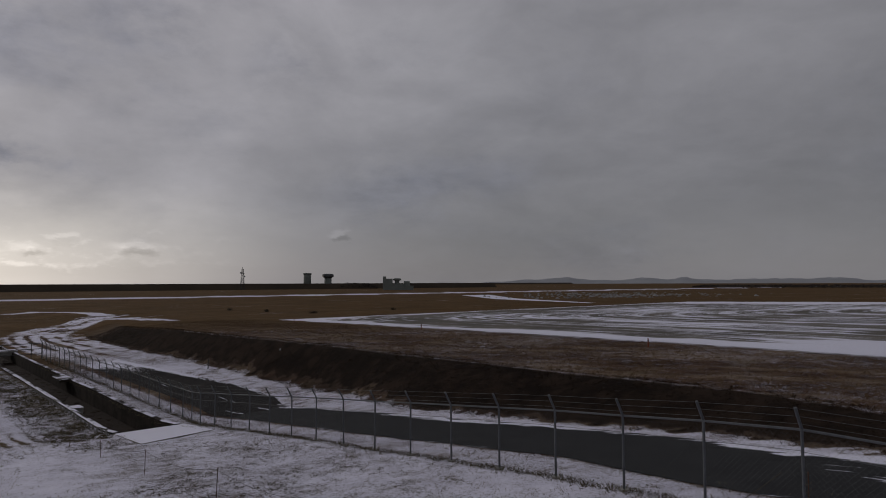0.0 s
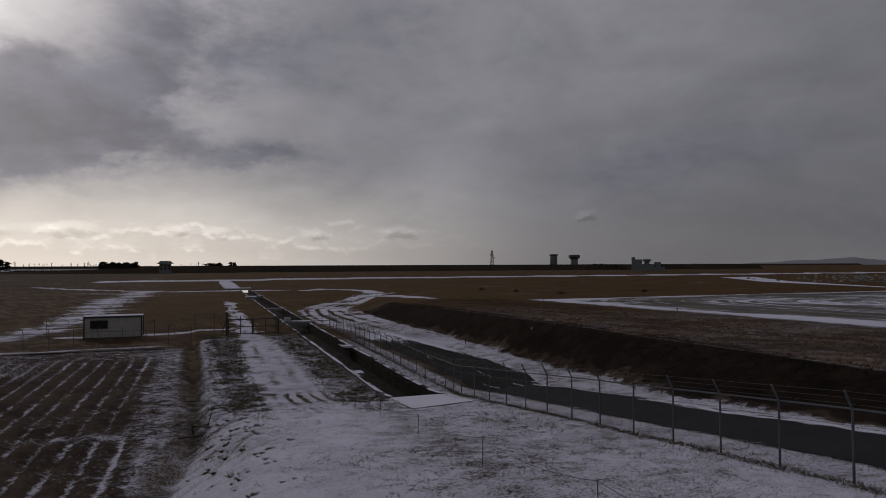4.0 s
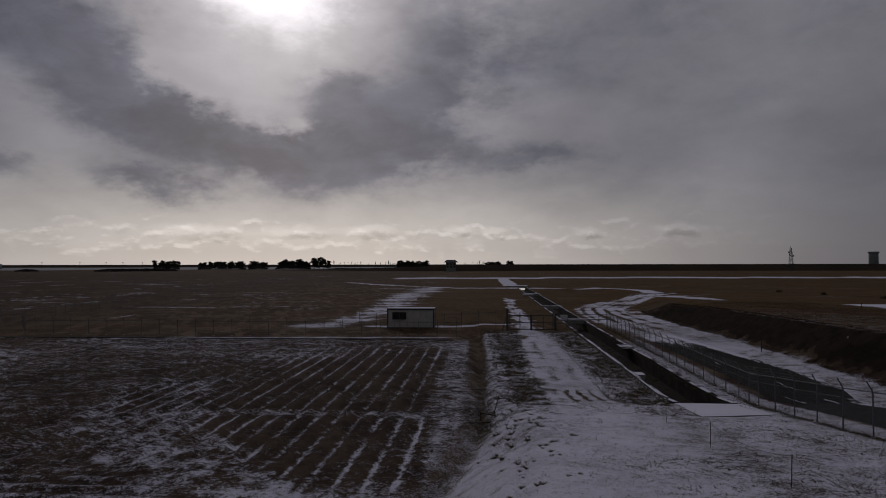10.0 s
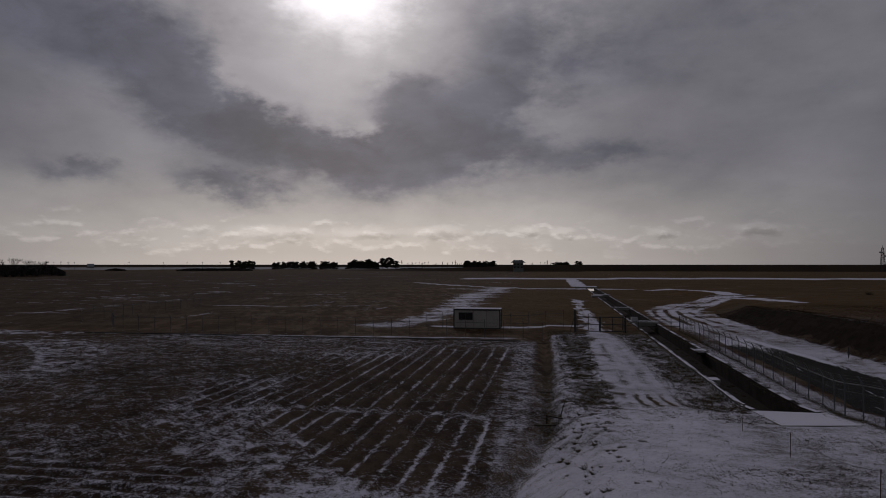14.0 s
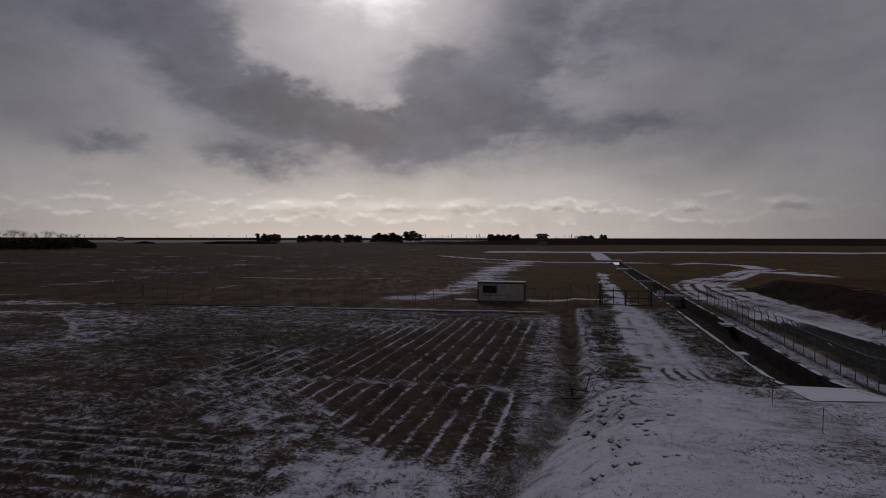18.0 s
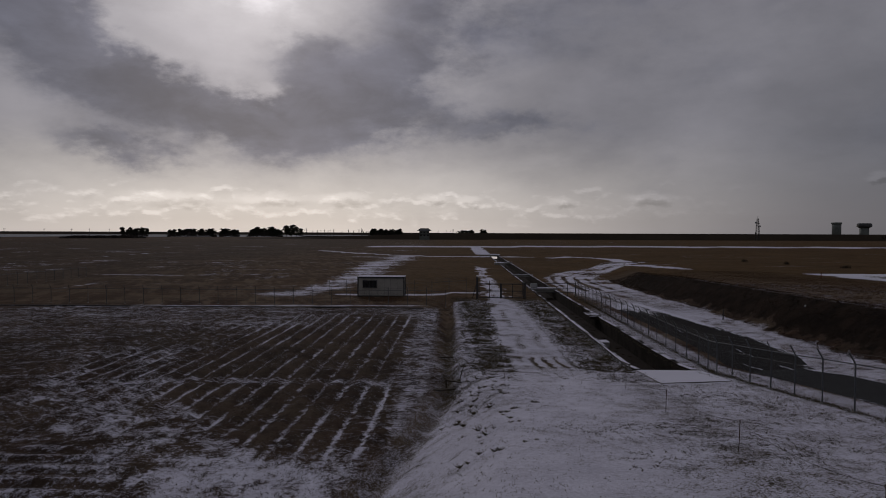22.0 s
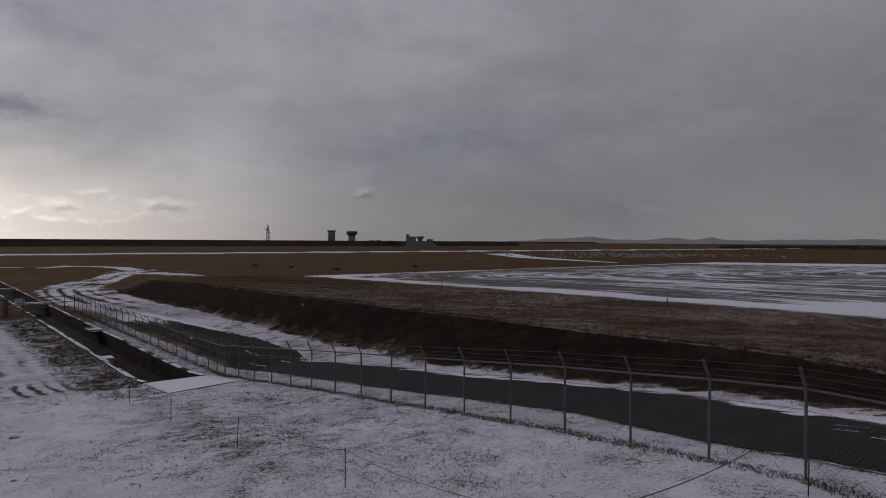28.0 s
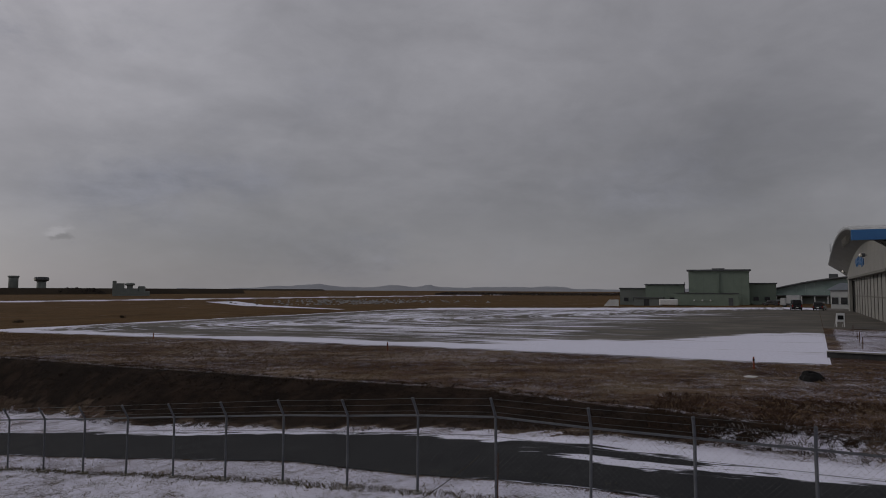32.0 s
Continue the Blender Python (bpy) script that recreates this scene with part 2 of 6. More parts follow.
class Net:
    """Short ways to wire a material's nodes."""

    def __init__(self, mt):
        self.t, self.b = mt.node_tree, mt.node_tree.nodes["Principled BSDF"]
        self.geo = self.t.nodes.new("ShaderNodeNewGeometry")
        self.pos = self.geo.outputs["Position"]

    def put(self, sock, v):
        if isinstance(v, (int, float)):
            sock.default_value = v
        elif isinstance(v, tuple):
            sock.default_value = (*v, 1) if len(sock.default_value) == 4 else v
        else:
            self.t.links.new(v, sock)

    def m(self, op, a, b=0.0):
        n = self.t.nodes.new("ShaderNodeMath")
        n.operation = op
        self.put(n.inputs[0], a), self.put(n.inputs[1], b)
        return n.outputs[0]

    def ramp(self, x, a, b, lo=0.0, hi=1.0):
        n = self.t.nodes.new("ShaderNodeMapRange")
        n.interpolation_type = "SMOOTHSTEP"
        for k, v in enumerate((x, a, b, lo, hi)):
            self.put(n.inputs[k], v)
        return n.outputs[0]

    def noise(self, scale, detail=5.0, rough=0.6, stretch=None, angle=0.0, v=None):
        v = self.pos if v is None else v
        if stretch:
            mp = self.t.nodes.new("ShaderNodeMapping")
            mp.inputs["Scale"].default_value = stretch
            mp.inputs["Rotation"].default_value = (0, 0, radians(angle))
            mp.vector_type = "TEXTURE"
            mp.inputs["Scale"].default_value = tuple(1 / s for s in stretch)
            self.t.links.new(v, mp.inputs[0])
            v = mp.outputs[0]
        n = self.t.nodes.new("ShaderNodeTexNoise")
        n.inputs["Scale"].default_value, n.inputs["Detail"].default_value, n.inputs["Roughness"].default_value = scale, detail, rough
        self.t.links.new(v, n.inputs["Vector"])
        return n.outputs["Fac"]

    def mix(self, f, a, b):
        n = self.t.nodes.new("ShaderNodeMix")
        n.data_type = "RGBA"
        self.put(n.inputs[0], f), self.put(n.inputs[6], a), self.put(n.inputs[7], b)
        return n.outputs[2]

    def attr(self, name):
        n = self.t.nodes.new("ShaderNodeAttribute")
        n.attribute_name = name
        return n.outputs["Fac"]

    def random(self):
        return self.t.nodes.new("ShaderNodeObjectInfo").outputs["Random"]

    def bump(self, height, strength=0.5, distance=0.05):
        n = self.t.nodes.new("ShaderNodeBump")
        n.inputs["Strength"].default_value, n.inputs["Distance"].default_value = strength, distance
        self.t.links.new(height, n.inputs["Height"])
        self.t.links.new(n.outputs[0], self.b.inputs["Normal"])

    def colour(self, c):
        self.put(self.b.inputs["Base Color"], c)

    def rough(self, v):
        self.put(self.b.inputs["Roughness"], v)


def worn(name, a, b, scale=3.0, rough=0.8, metal=0.0, spec=0.3, bump=0.2, dist=0.01, fine=30.0):
    """Paint, metal, wood or concrete: two tones at two scales, with fine relief."""
    mt = material(name, rough, metal, spec)
    n = Net(mt)
    big, small = n.noise(scale), n.noise(fine, 4.0)
    f = n.ramp(n.m("ADD", n.m("MULTIPLY", big, 0.65), n.m("MULTIPLY", small, 0.35)), 0.32, 0.68)
    n.colour(n.mix(f, a, b))
    n.rough(n.ramp(small, 0.2, 0.8, max(rough - 0.12, 0.05), min(rough + 0.1, 1.0)))
    n.bump(small, bump, dist)
    return mt


SNOW = (0.77, 0.775, 0.90)


def snowy(name, ground_a, ground_b, ground_c, fine=6.0, rough=0.95, streak=None, angle=0.0, soft=0.10, grain=0.5, spec=0.06, patches=0.5, bump=0.6, dist=0.06, fade=0.35):
    """Ground whose snow cover is given by the mesh's attribute 'snow': 0 bare, 1 white; noise breaks its edges."""
    mt = material(name, rough, 0, spec)
    n = Net(mt)
    big, mid, small = n.noise(0.12, 4.0), n.noise(0.9, 5.0), n.noise(fine, 5.0, 0.7)
    base = n.mix(n.ramp(n.m("ADD", n.m("MULTIPLY", big, 0.5), n.m("MULTIPLY", mid, 0.5)), 0.36, 0.64), ground_a, ground_b)
    base = n.mix(n.ramp(small, 0.42, 0.75), base, ground_c)
    patch = n.noise(patches, 6.0, 0.68, streak, angle) if streak else n.noise(0.7, 7.0, 0.7)
    pattern = n.m("ADD", n.m("MULTIPLY", patch, 1.0 - grain), n.m("MULTIPLY", n.noise(fine, 4.0, 0.7, streak, angle) if streak else small, grain))
    snow = n.attr("snow")
    edge = n.m("ADD", n.ramp(pattern, 0.37, 0.63), n.m("MULTIPLY", n.m("SUBTRACT", snow, 0.5), 1.9))
    cover = n.ramp(edge, 0.5 - soft * 2, 0.5 + soft * 2)
    white = n.mix(n.ramp(small, 0.3, 0.8), SNOW, tuple(v * 0.88 for v in SNOW))
    n.colour(n.mix(cover, base, white))
    n.bump(n.m("ADD", n.m("MULTIPLY", small, 0.6), n.m("MULTIPLY", cover, fade)), bump, dist)
    return mt


M_GROUND = None
M_ROAD = snowy("asphalt", (0.026, 0.027, 0.029), (0.037, 0.038, 0.040), (0.022, 0.0235, 0.025), fine=4.0, patches=0.55, rough=0.85, streak=(1.0, 0.16, 1.0), angle=47, soft=0.06, grain=0.35, bump=0.15, dist=0.02)
M_APRON = None
M_OLDROAD = snowy("old_asphalt", (0.037, 0.036, 0.036), (0.056, 0.054, 0.053), (0.030, 0.029, 0.029), fine=10.0, spec=0.0, rough=1.0, streak=(1.0, 0.22, 1.0), angle=41, soft=0.08, grain=0.35, bump=0.25, dist=0.03)
M_CONCRETE = worn("concrete", (0.30, 0.29, 0.27), (0.20, 0.195, 0.18), 1.2, 0.9)
M_STEEL = worn("galvanised_steel", (0.135, 0.142, 0.152), (0.092, 0.098, 0.106), 8.0, 0.55, 0.6, 0.5)
M_WIRE = worn("wire", (0.15, 0.155, 0.16), (0.10, 0.105, 0.11), 8.0, 0.6, 0.5)
M_DARK = worn("dark_weeds", (0.03, 0.024, 0.018), (0.05, 0.038, 0.026), 2.0, 0.95)
M_CREAM = worn("cream_panel", (0.46, 0.44, 0.40), (0.38, 0.365, 0.33), 1.5, 0.6)
M_GREEN = worn("sage_green_cladding", (0.188, 0.232, 0.188), (0.162, 0.204, 0.164), 0.6, 0.65)
M_GREY = worn("grey_steel_roof", (0.33, 0.36, 0.37), (0.26, 0.29, 0.30), 0.8, 0.5)
M_WHITE = worn("white_wall", (0.72, 0.73, 0.72), (0.60, 0.61, 0.60), 0.8, 0.6)
M_BLUE = worn("blue_trim", (0.035, 0.12, 0.29), (0.04, 0.14, 0.32), 0.8, 0.4)
M_BLACK = worn("black_rubber", (0.010, 0.010, 0.010), (0.02, 0.02, 0.02), 6.0, 0.85, 0.0, 0.08)


def ground_material():
    """Dry winter grass, bare earth and golden grass, by the mesh's attributes, under broken snow; furrows hold snow."""
    mt = material("winter_ground", 0.95, 0, 0.03)
    n = Net(mt)
    sep = n.t.nodes.new("ShaderNodeSeparateXYZ")
    n.t.links.new(n.pos, sep.inputs[0])
    x, y = sep.outputs[0], sep.outputs[1]
    along_s = n.m("ADD", n.m("MULTIPLY", x, -0.6535), n.m("MULTIPLY", y, 0.757))
    big, mid, small = n.noise(0.05, 5.0), n.noise(0.7, 6.0, 0.65), n.noise(9.0, 5.0, 0.72)
    straw = n.noise(0.45, 6.0, 0.68, (1.0, 0.22, 1.0), 60)
    mott = n.m("ADD", n.m("MULTIPLY", big, 0.40), n.m("MULTIPLY", mid, 0.60))
    grass = n.mix(n.ramp(mott, 0.42, 0.60), (0.042, 0.024, 0.017), (0.098, 0.058, 0.038))
    grass = n.mix(n.ramp(straw, 0.47, 0.60, 0.0, 0.9), grass, (0.185, 0.135, 0.092))
    grass = n.mix(n.ramp(n.noise(0.17, 5.0, 0.62, (1.0, 0.4, 1.0), 131), 0.50, 0.64, 0.0, 0.55), grass, (0.20, 0.155, 0.105))
    grass = n.mix(n.ramp(n.noise(0.13, 5.0, 0.62, (1.0, 0.4, 1.0), 131), 0.47, 0.36, 0.0, 0.6), grass, (0.050, 0.027, 0.018))
    earth = n.mix(n.ramp(mott, 0.42, 0.60), (0.042, 0.032, 0.026), (0.080, 0.058, 0.046))
    earth = n.mix(n.ramp(straw, 0.54, 0.68, 0.0, 0.30), earth, (0.070, 0.050, 0.033))
    gold = n.mix(n.ramp(mott, 0.42, 0.60), (0.086, 0.050, 0.018), (0.136, 0.081, 0.032))
    gold = n.mix(n.ramp(straw, 0.50, 0.66, 0.0, 0.5), gold, (0.085, 0.056, 0.032))
    base = n.mix(n.attr("gold"), grass, gold)
    base = n.mix(n.attr("soil"), base, earth)
    olive = n.mix(n.ramp(mott, 0.42, 0.60), (0.056, 0.047, 0.030), (0.135, 0.112, 0.070))
    base = n.mix(n.attr("olive"), base, olive)
    # bank face only: the slope's shade is mixed in as near-black earth
    base = n.mix(n.ramp(n.attr("soil"), 0.86, 0.99), base, n.mix(n.ramp(mott, 0.42, 0.60), (0.014, 0.0105, 0.009), (0.034, 0.0235, 0.018)))
    base = n.mix(n.ramp(small, 0.45, 0.75, 0.0, 0.75), base, (0.030, 0.022, 0.015))
    # snow in the furrows that run along the field, and between the ridges across it
    sway = n.m("MULTIPLY", n.m("SUBTRACT", mid, 0.5), 0.8)
    swing = n.m("ADD", n.m("MULTIPLY", sway, 0.42), n.m("MULTIPLY", n.m("SUBTRACT", n.noise(2.3, 3.0), 0.5), 0.30))
    fur = n.m("POWER", n.m("ADD", n.m("MULTIPLY", n.m("COSINE", n.m("MULTIPLY", n.m("ADD", n.attr("phase"), swing), 2 * math.pi)), 0.5), 0.5), 7.0)
    rid = n.m("POWER", n.m("ADD", n.m("MULTIPLY", n.m("COSINE", n.m("MULTIPLY", n.m("ADD", along_s, sway), 2 * math.pi / 1.1)), 0.5), 0.5), 2.5)
    snow = n.m("ADD", n.attr("snow"), n.m("MULTIPLY", n.attr("furrows"), n.m("SUBTRACT", n.m("MULTIPLY", fur, 0.45), 0.08)))
    snow = n.m("ADD", snow, n.m("MULTIPLY", n.attr("ridges"), n.m("SUBTRACT", n.m("MULTIPLY", rid, 0.17), 0.05)))
    clod, dot = n.noise(6.0, 4.0, 0.72), n.noise(26.0, 3.0, 0.7)
    loose = n.m("ADD", n.m("MULTIPLY", n.noise(1.6, 4.0, 0.7), 0.34), n.m("ADD", n.m("MULTIPLY", clod, 0.40), n.m("MULTIPLY", dot, 0.26)))
    short = n.m("ADD", n.m("MULTIPLY", n.noise(1.1, 4.0, 0.65), 0.22), n.m("ADD", n.m("MULTIPLY", n.noise(11.0, 3.0, 0.7), 0.33), n.m("MULTIPLY", dot, 0.45)))
    earthy, remote = n.attr("soil"), n.attr("far")
    pattern = n.m("ADD", n.m("MULTIPLY", loose, earthy), n.m("MULTIPLY", short, n.m("SUBTRACT", 1.0, earthy)))
    wide = n.m("ADD", n.m("MULTIPLY", n.noise(0.14, 7.0, 0.75, (1.0, 0.35, 1.0), 131), 0.65), n.m("MULTIPLY", n.noise(0.8, 4.0, 0.7), 0.35))
    pattern = n.m("ADD", n.m("MULTIPLY", wide, remote), n.m("MULTIPLY", pattern, n.m("SUBTRACT", 1.0, remote)))
    edge = n.m("ADD", n.ramp(pattern, 0.38, 0.62), n.m("MULTIPLY", n.m("SUBTRACT", snow, 0.5), 1.35))
    lie = n.ramp(edge, 0.30, 0.72)
    white = n.mix(n.ramp(n.m("ADD", n.m("MULTIPLY", small, 0.6), n.m("MULTIPLY", mid, 0.4)), 0.35, 0.68), (0.82, 0.82, 0.95), (0.57, 0.565, 0.675))
    n.colour(n.mix(lie, base, white))
    n.bump(n.m("ADD", n.m("MULTIPLY", small, 0.8), n.m("MULTIPLY", lie, 0.25)), 0.8, 0.09)
    return mt


M_GROUND = ground_material()


def apron_material():
    """Grey-brown concrete; snow left in long lines by the plough, along the attributes 'lane' (across) and 'run' (along)."""
    mt = material("apron_concrete", 0.85, 0, 0.06)
    n = Net(mt)
    v = n.t.nodes.new("ShaderNodeCombineXYZ")
    n.t.links.new(n.m("MULTIPLY", n.attr("run"), 0.055), v.inputs[0]), n.t.links.new(n.attr("lane"), v.inputs[1])
    wide, line = n.noise(0.28, 4.0, 0.6, v=v.outputs[0]), n.noise(1.1, 5.0, 0.68, v=v.outputs[0])
    blown, small = n.noise(0.35, 7.0, 0.7, (1.0, 0.3, 1.0), 50), n.noise(5.0, 4.0, 0.7)
    base = n.mix(n.ramp(n.noise(0.15, 5.0), 0.36, 0.64), (0.110, 0.102, 0.090), (0.165, 0.152, 0.130))
    base = n.mix(n.ramp(line, 0.45, 0.62, 0.0, 0.6), base, (0.078, 0.076, 0.074))
    pattern = n.m("ADD", n.m("ADD", n.m("MULTIPLY", wide, 0.30), n.m("MULTIPLY", line, 0.38)), n.m("ADD", n.m("MULTIPLY", blown, 0.22), n.m("MULTIPLY", small, 0.10)))
    edge = n.m("ADD", n.ramp(pattern, 0.38, 0.62), n.m("MULTIPLY", n.m("SUBTRACT", n.attr("snow"), 0.5), 1.9))
    lie = n.ramp(edge, 0.26, 0.80)
    n.colour(n.mix(lie, base, n.mix(n.ramp(small, 0.3, 0.8), SNOW, tuple(c * 0.86 for c in SNOW))))
    n.bump(n.m("ADD", small, n.m("MULTIPLY", lie, 0.5)), 0.25, 0.03)
    return mt


M_APRON = apron_material()


def snow_topped(name, a, b, amount=0.5, scale=1.2):
    """A hard surface with snow lying on the faces that look up; amount: how much of them it hides."""
    mt = material(name, 0.9, 0, 0.05)
    n = Net(mt)
    base = n.mix(n.ramp(n.noise(scale), 0.35, 0.65), a, b)
    sep = n.t.nodes.new("ShaderNodeSeparateXYZ")
    n.t.links.new(n.geo.outputs["Normal"], sep.inputs[0])
    up = n.ramp(sep.outputs[2], 0.55, 0.85)
    lie = n.ramp(n.m("ADD", n.noise(0.45, 7.0, 0.7), amount - 0.5), 0.44, 0.56)
    small = n.noise(25.0, 3.0)
    n.colour(n.mix(n.m("MULTIPLY", up, lie), base, n.mix(small, SNOW, tuple(v * 0.9 for v in SNOW))))
    n.bump(small, 0.25, 0.02)
    return mt


# sides near black, far darker than the plain concrete
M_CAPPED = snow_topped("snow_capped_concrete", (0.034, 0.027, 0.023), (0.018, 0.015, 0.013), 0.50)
M_RAIL = snow_topped("snow_lined_rail", (0.16, 0.152, 0.138), (0.11, 0.105, 0.095), 0.60)
M_HANGAR = worn("pale_hangar_panel", (0.235, 0.232, 0.215), (0.185, 0.183, 0.170), 0.5, 0.6)
M_PALE = worn("dull_white_panel", (0.36, 0.37, 0.37), (0.29, 0.30, 0.30), 0.8, 0.6)
M_FULLSNOW = snow_topped("snowed_over_concrete", (0.30, 0.29, 0.27), (0.20, 0.195, 0.18), 1.0)
M_HUMMOCK = snow_topped("snow_dusted_turf", (0.040, 0.034, 0.021), (0.075, 0.062, 0.038), 0.46, 6.0)
# channel floor: near-black brown, rough, with little sheen
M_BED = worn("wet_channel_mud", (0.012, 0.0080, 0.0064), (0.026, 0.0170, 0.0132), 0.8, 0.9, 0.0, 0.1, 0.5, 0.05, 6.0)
M_IRON = worn("dark_painted_iron", (0.045, 0.047, 0.05), (0.07, 0.07, 0.072), 5.0, 0.6, 0.3)
M_SEAM = worn("dark_seam", (0.16, 0.155, 0.14), (0.12, 0.115, 0.105), 4.0, 0.7)
M_PANE = worn("window_glass", (0.012, 0.013, 0.015), (0.02, 0.021, 0.023), 1.0, 0.08, 0.0, 0.6, 0.02)
M_RUST = worn("rusty_steel", (0.10, 0.05, 0.03), (0.06, 0.035, 0.025), 12.0, 0.85, 0.2)
M_ROPE = worn("dark_rope", (0.05, 0.042, 0.034), (0.08, 0.066, 0.05), 20.0, 0.9)
M_OLDWOOD = worn("weathered_wood", (0.06, 0.045, 0.033), (0.035, 0.027, 0.02), 6.0, 0.9)
M_ORANGE = worn("orange_red_paint", (0.26, 0.055, 0.025), (0.20, 0.045, 0.02), 6.0, 0.6)
M_TAR = worn("tarred_concrete", (0.035, 0.035, 0.037), (0.055, 0.054, 0.053), 2.0, 0.85)
M_GREEN2 = worn("dark_green_rib", (0.166, 0.207, 0.168), (0.142, 0.182, 0.145), 0.8, 0.65)
M_GREYGREEN = worn("grey_green_concrete", (0.205, 0.225, 0.21), (0.165, 0.182, 0.17), 0.3, 0.8, fine=4.0)
M_ROOFEDGE = worn("dark_roof_edge", (0.07, 0.075, 0.08), (0.10, 0.105, 0.11), 0.6, 0.6)
M_GREENGLASS = worn("green_glazing", (0.17, 0.24, 0.22), (0.26, 0.33, 0.31), 0.25, 0.15, 0.0, 0.6, 0.05)
M_HANGAR_ROOF = worn("pale_hangar_roof", (0.42, 0.435, 0.45), (0.31, 0.325, 0.335), 0.3, 0.55)
M_CARBLACK = worn("black_car_paint", (0.012, 0.012, 0.014), (0.018, 0.018, 0.02), 1.0, 0.25, 0.0, 0.6, 0.03)
M_REDLAMP = worn("red_lamp_glass", (0.30, 0.02, 0.02), (0.22, 0.015, 0.015), 4.0, 0.2, 0.0, 0.6, 0.03)
# flat white that stands in for the floodlights' bright glint
M_LAMPGLASS = worn("lamp_glass", (0.85, 0.82, 0.75), (0.75, 0.72, 0.66), 4.0, 0.2, 0.0, 0.6, 0.03)
M_DARKGRASS = worn("dark_dike_grass", (0.042, 0.034, 0.027), (0.066, 0.052, 0.038), 0.02, 0.95, 0.0, 0.03, fine=0.5)
M_WATER = worn("pale_river", (0.24, 0.25, 0.27), (0.33, 0.34, 0.36), 0.004, 0.9, 0.0, 0.1, 0.1, 0.02, 0.03)
# the haze of distance is put into the hills' pale blue-grey colour
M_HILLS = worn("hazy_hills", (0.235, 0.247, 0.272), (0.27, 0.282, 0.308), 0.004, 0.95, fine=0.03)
M_SLATE = worn("blue_grey_roof_sheet", (0.13, 0.15, 0.17), (0.10, 0.115, 0.135), 0.8, 0.5)
M_RUBBLE = worn("rubble", (0.09, 0.085, 0.08), (0.30, 0.305, 0.31), 0.09, 0.9, fine=0.6)


def blades(name, a, b):
    mt = material(name, 0.9, 0, 0.03)
    n = Net(mt)
    n.colour(n.mix(n.geo.outputs["Random Per Island"], a, b))
    return mt


M_BLADE = blades("dead_grass_blades", (0.070, 0.060, 0.040), (0.18, 0.150, 0.098))
M_TUSSOCK = blades("olive_tussock_blades", (0.062, 0.054, 0.034), (0.17, 0.142, 0.088))
M_STRAW = blades("straw_blades", (0.085, 0.052, 0.034), (0.27, 0.195, 0.128))
M_THICKET = blades("bare_thicket", (0.030, 0.026, 0.024), (0.075, 0.064, 0.057))
# stubble and bank growth; its dark tone also carries the bank's shade
M_BRUSH = blades("dark_brush", (0.016, 0.012, 0.009), (0.042, 0.029, 0.020))
M_WEED = blades("reddish_dead_weeds", (0.028, 0.018, 0.013), (0.072, 0.046, 0.032))
M_FROSTED = blades("frosted_weed_blades", (0.045, 0.034, 0.025), (0.26, 0.245, 0.24))
M_LEAF = blades("dark_foliage", (0.018, 0.020, 0.014), (0.042, 0.044, 0.030))
M_BARK = worn("bark", (0.035, 0.029, 0.024), (0.06, 0.05, 0.04), 3.0, 0.95)


# ---- the lie of the land ----
def smooth(a, b, x):
    t = np.clip((x - a) / (b - a), 0.0, 1.0)
    return t * t * (3 - 2 * t)


# The fence, the road, the bank, the channel and the track all run one way. s: metres along it, away from the camera;
# n: metres across it, to the right.
def to_sn(x, y):
    return x * -0.6535 + y * 0.757, x * 0.757 + y * 0.6535


def to_xy(s, n):
    return s * -0.6535 + n * 0.757, s * 0.757 + n * 0.6535


def along(x, y):
    return x * -0.6535 + y * 0.757 - 8.55


def rise(x, y):
    """The slope on which the camera stands: 3.9 m at the top, level with the plain past the channel's end."""
    u, v = along(x, y), x * 0.757 + y * 0.6535 - 12.9
    return np.clip(3.4 * (1 - u / 31.4), 0.0, 3.8) + 0.09 * np.clip(v - 2, 0, 12) * smooth(5, 25, u) * smooth(110, 60, u)


def plateau(x, y):
    """The airfield's level, highest by the apron; at its far corner it runs out into the plain."""
    az = np.degrees(np.arctan2(-x, y))
    p = np.clip(4.05 - 0.018 * along(x, y), 0.4, 4.3)
    return p + (np.minimum(p, 0.9) - p) * smooth(21, 29, az)


# the foot and the crest of the bank that bears the airfield: n at each s
BANK_S = [-60, -3, 1, 5, 11, 19, 27, 34, 42, 50, 60, 80, 105, 140]
BANK_FOOT = [20.0, 20.8, 20.7, 20.3, 21.5, 21.5, 21.0, 22.8, 23.9, 23.9, 24.1, 23.4, 25.0, 30.0]
BANK_CREST = [21.5, 21.7, 23.3, 24.3, 25.9, 26.0, 26.2, 26.5, 27.2, 27.2, 27.2, 27.7, 30.0, 36.0]
# the drain at the field's edge: x at each y
DRAIN_Y = [-30, 0, 13.7, 20.4, 26.0, 33.6, 56.3, 90]
DRAIN_X = [-11, -11.5, -15.8, -19.4, -23.1, -29.9, -50.5, -82]


def field_side(x, y):
    """Metres to the field's side of the drain (negative on the track's side)."""
    return (np.interp(y, DRAIN_Y, DRAIN_X) - x) * 0.76


def wave(x, y, s, k=0.0):
    """Gentle unevenness, without repeats that can be seen."""
    return (np.sin(x * 1.31 * s + 1.7 * np.sin(y * 0.83 * s + k)) + np.sin(y * 1.57 * s + 1.9 * np.sin(x * 0.71 * s + 2.1 + k))) * 0.5


def furrow_phase(s, n):
    """Whole numbers where a furrow holds snow: the rows before the cross path lie a little closer than those past it."""
    return np.where(s > 36.4, (n + 4.9) / 1.27, (n + 3.8) / 1.18)


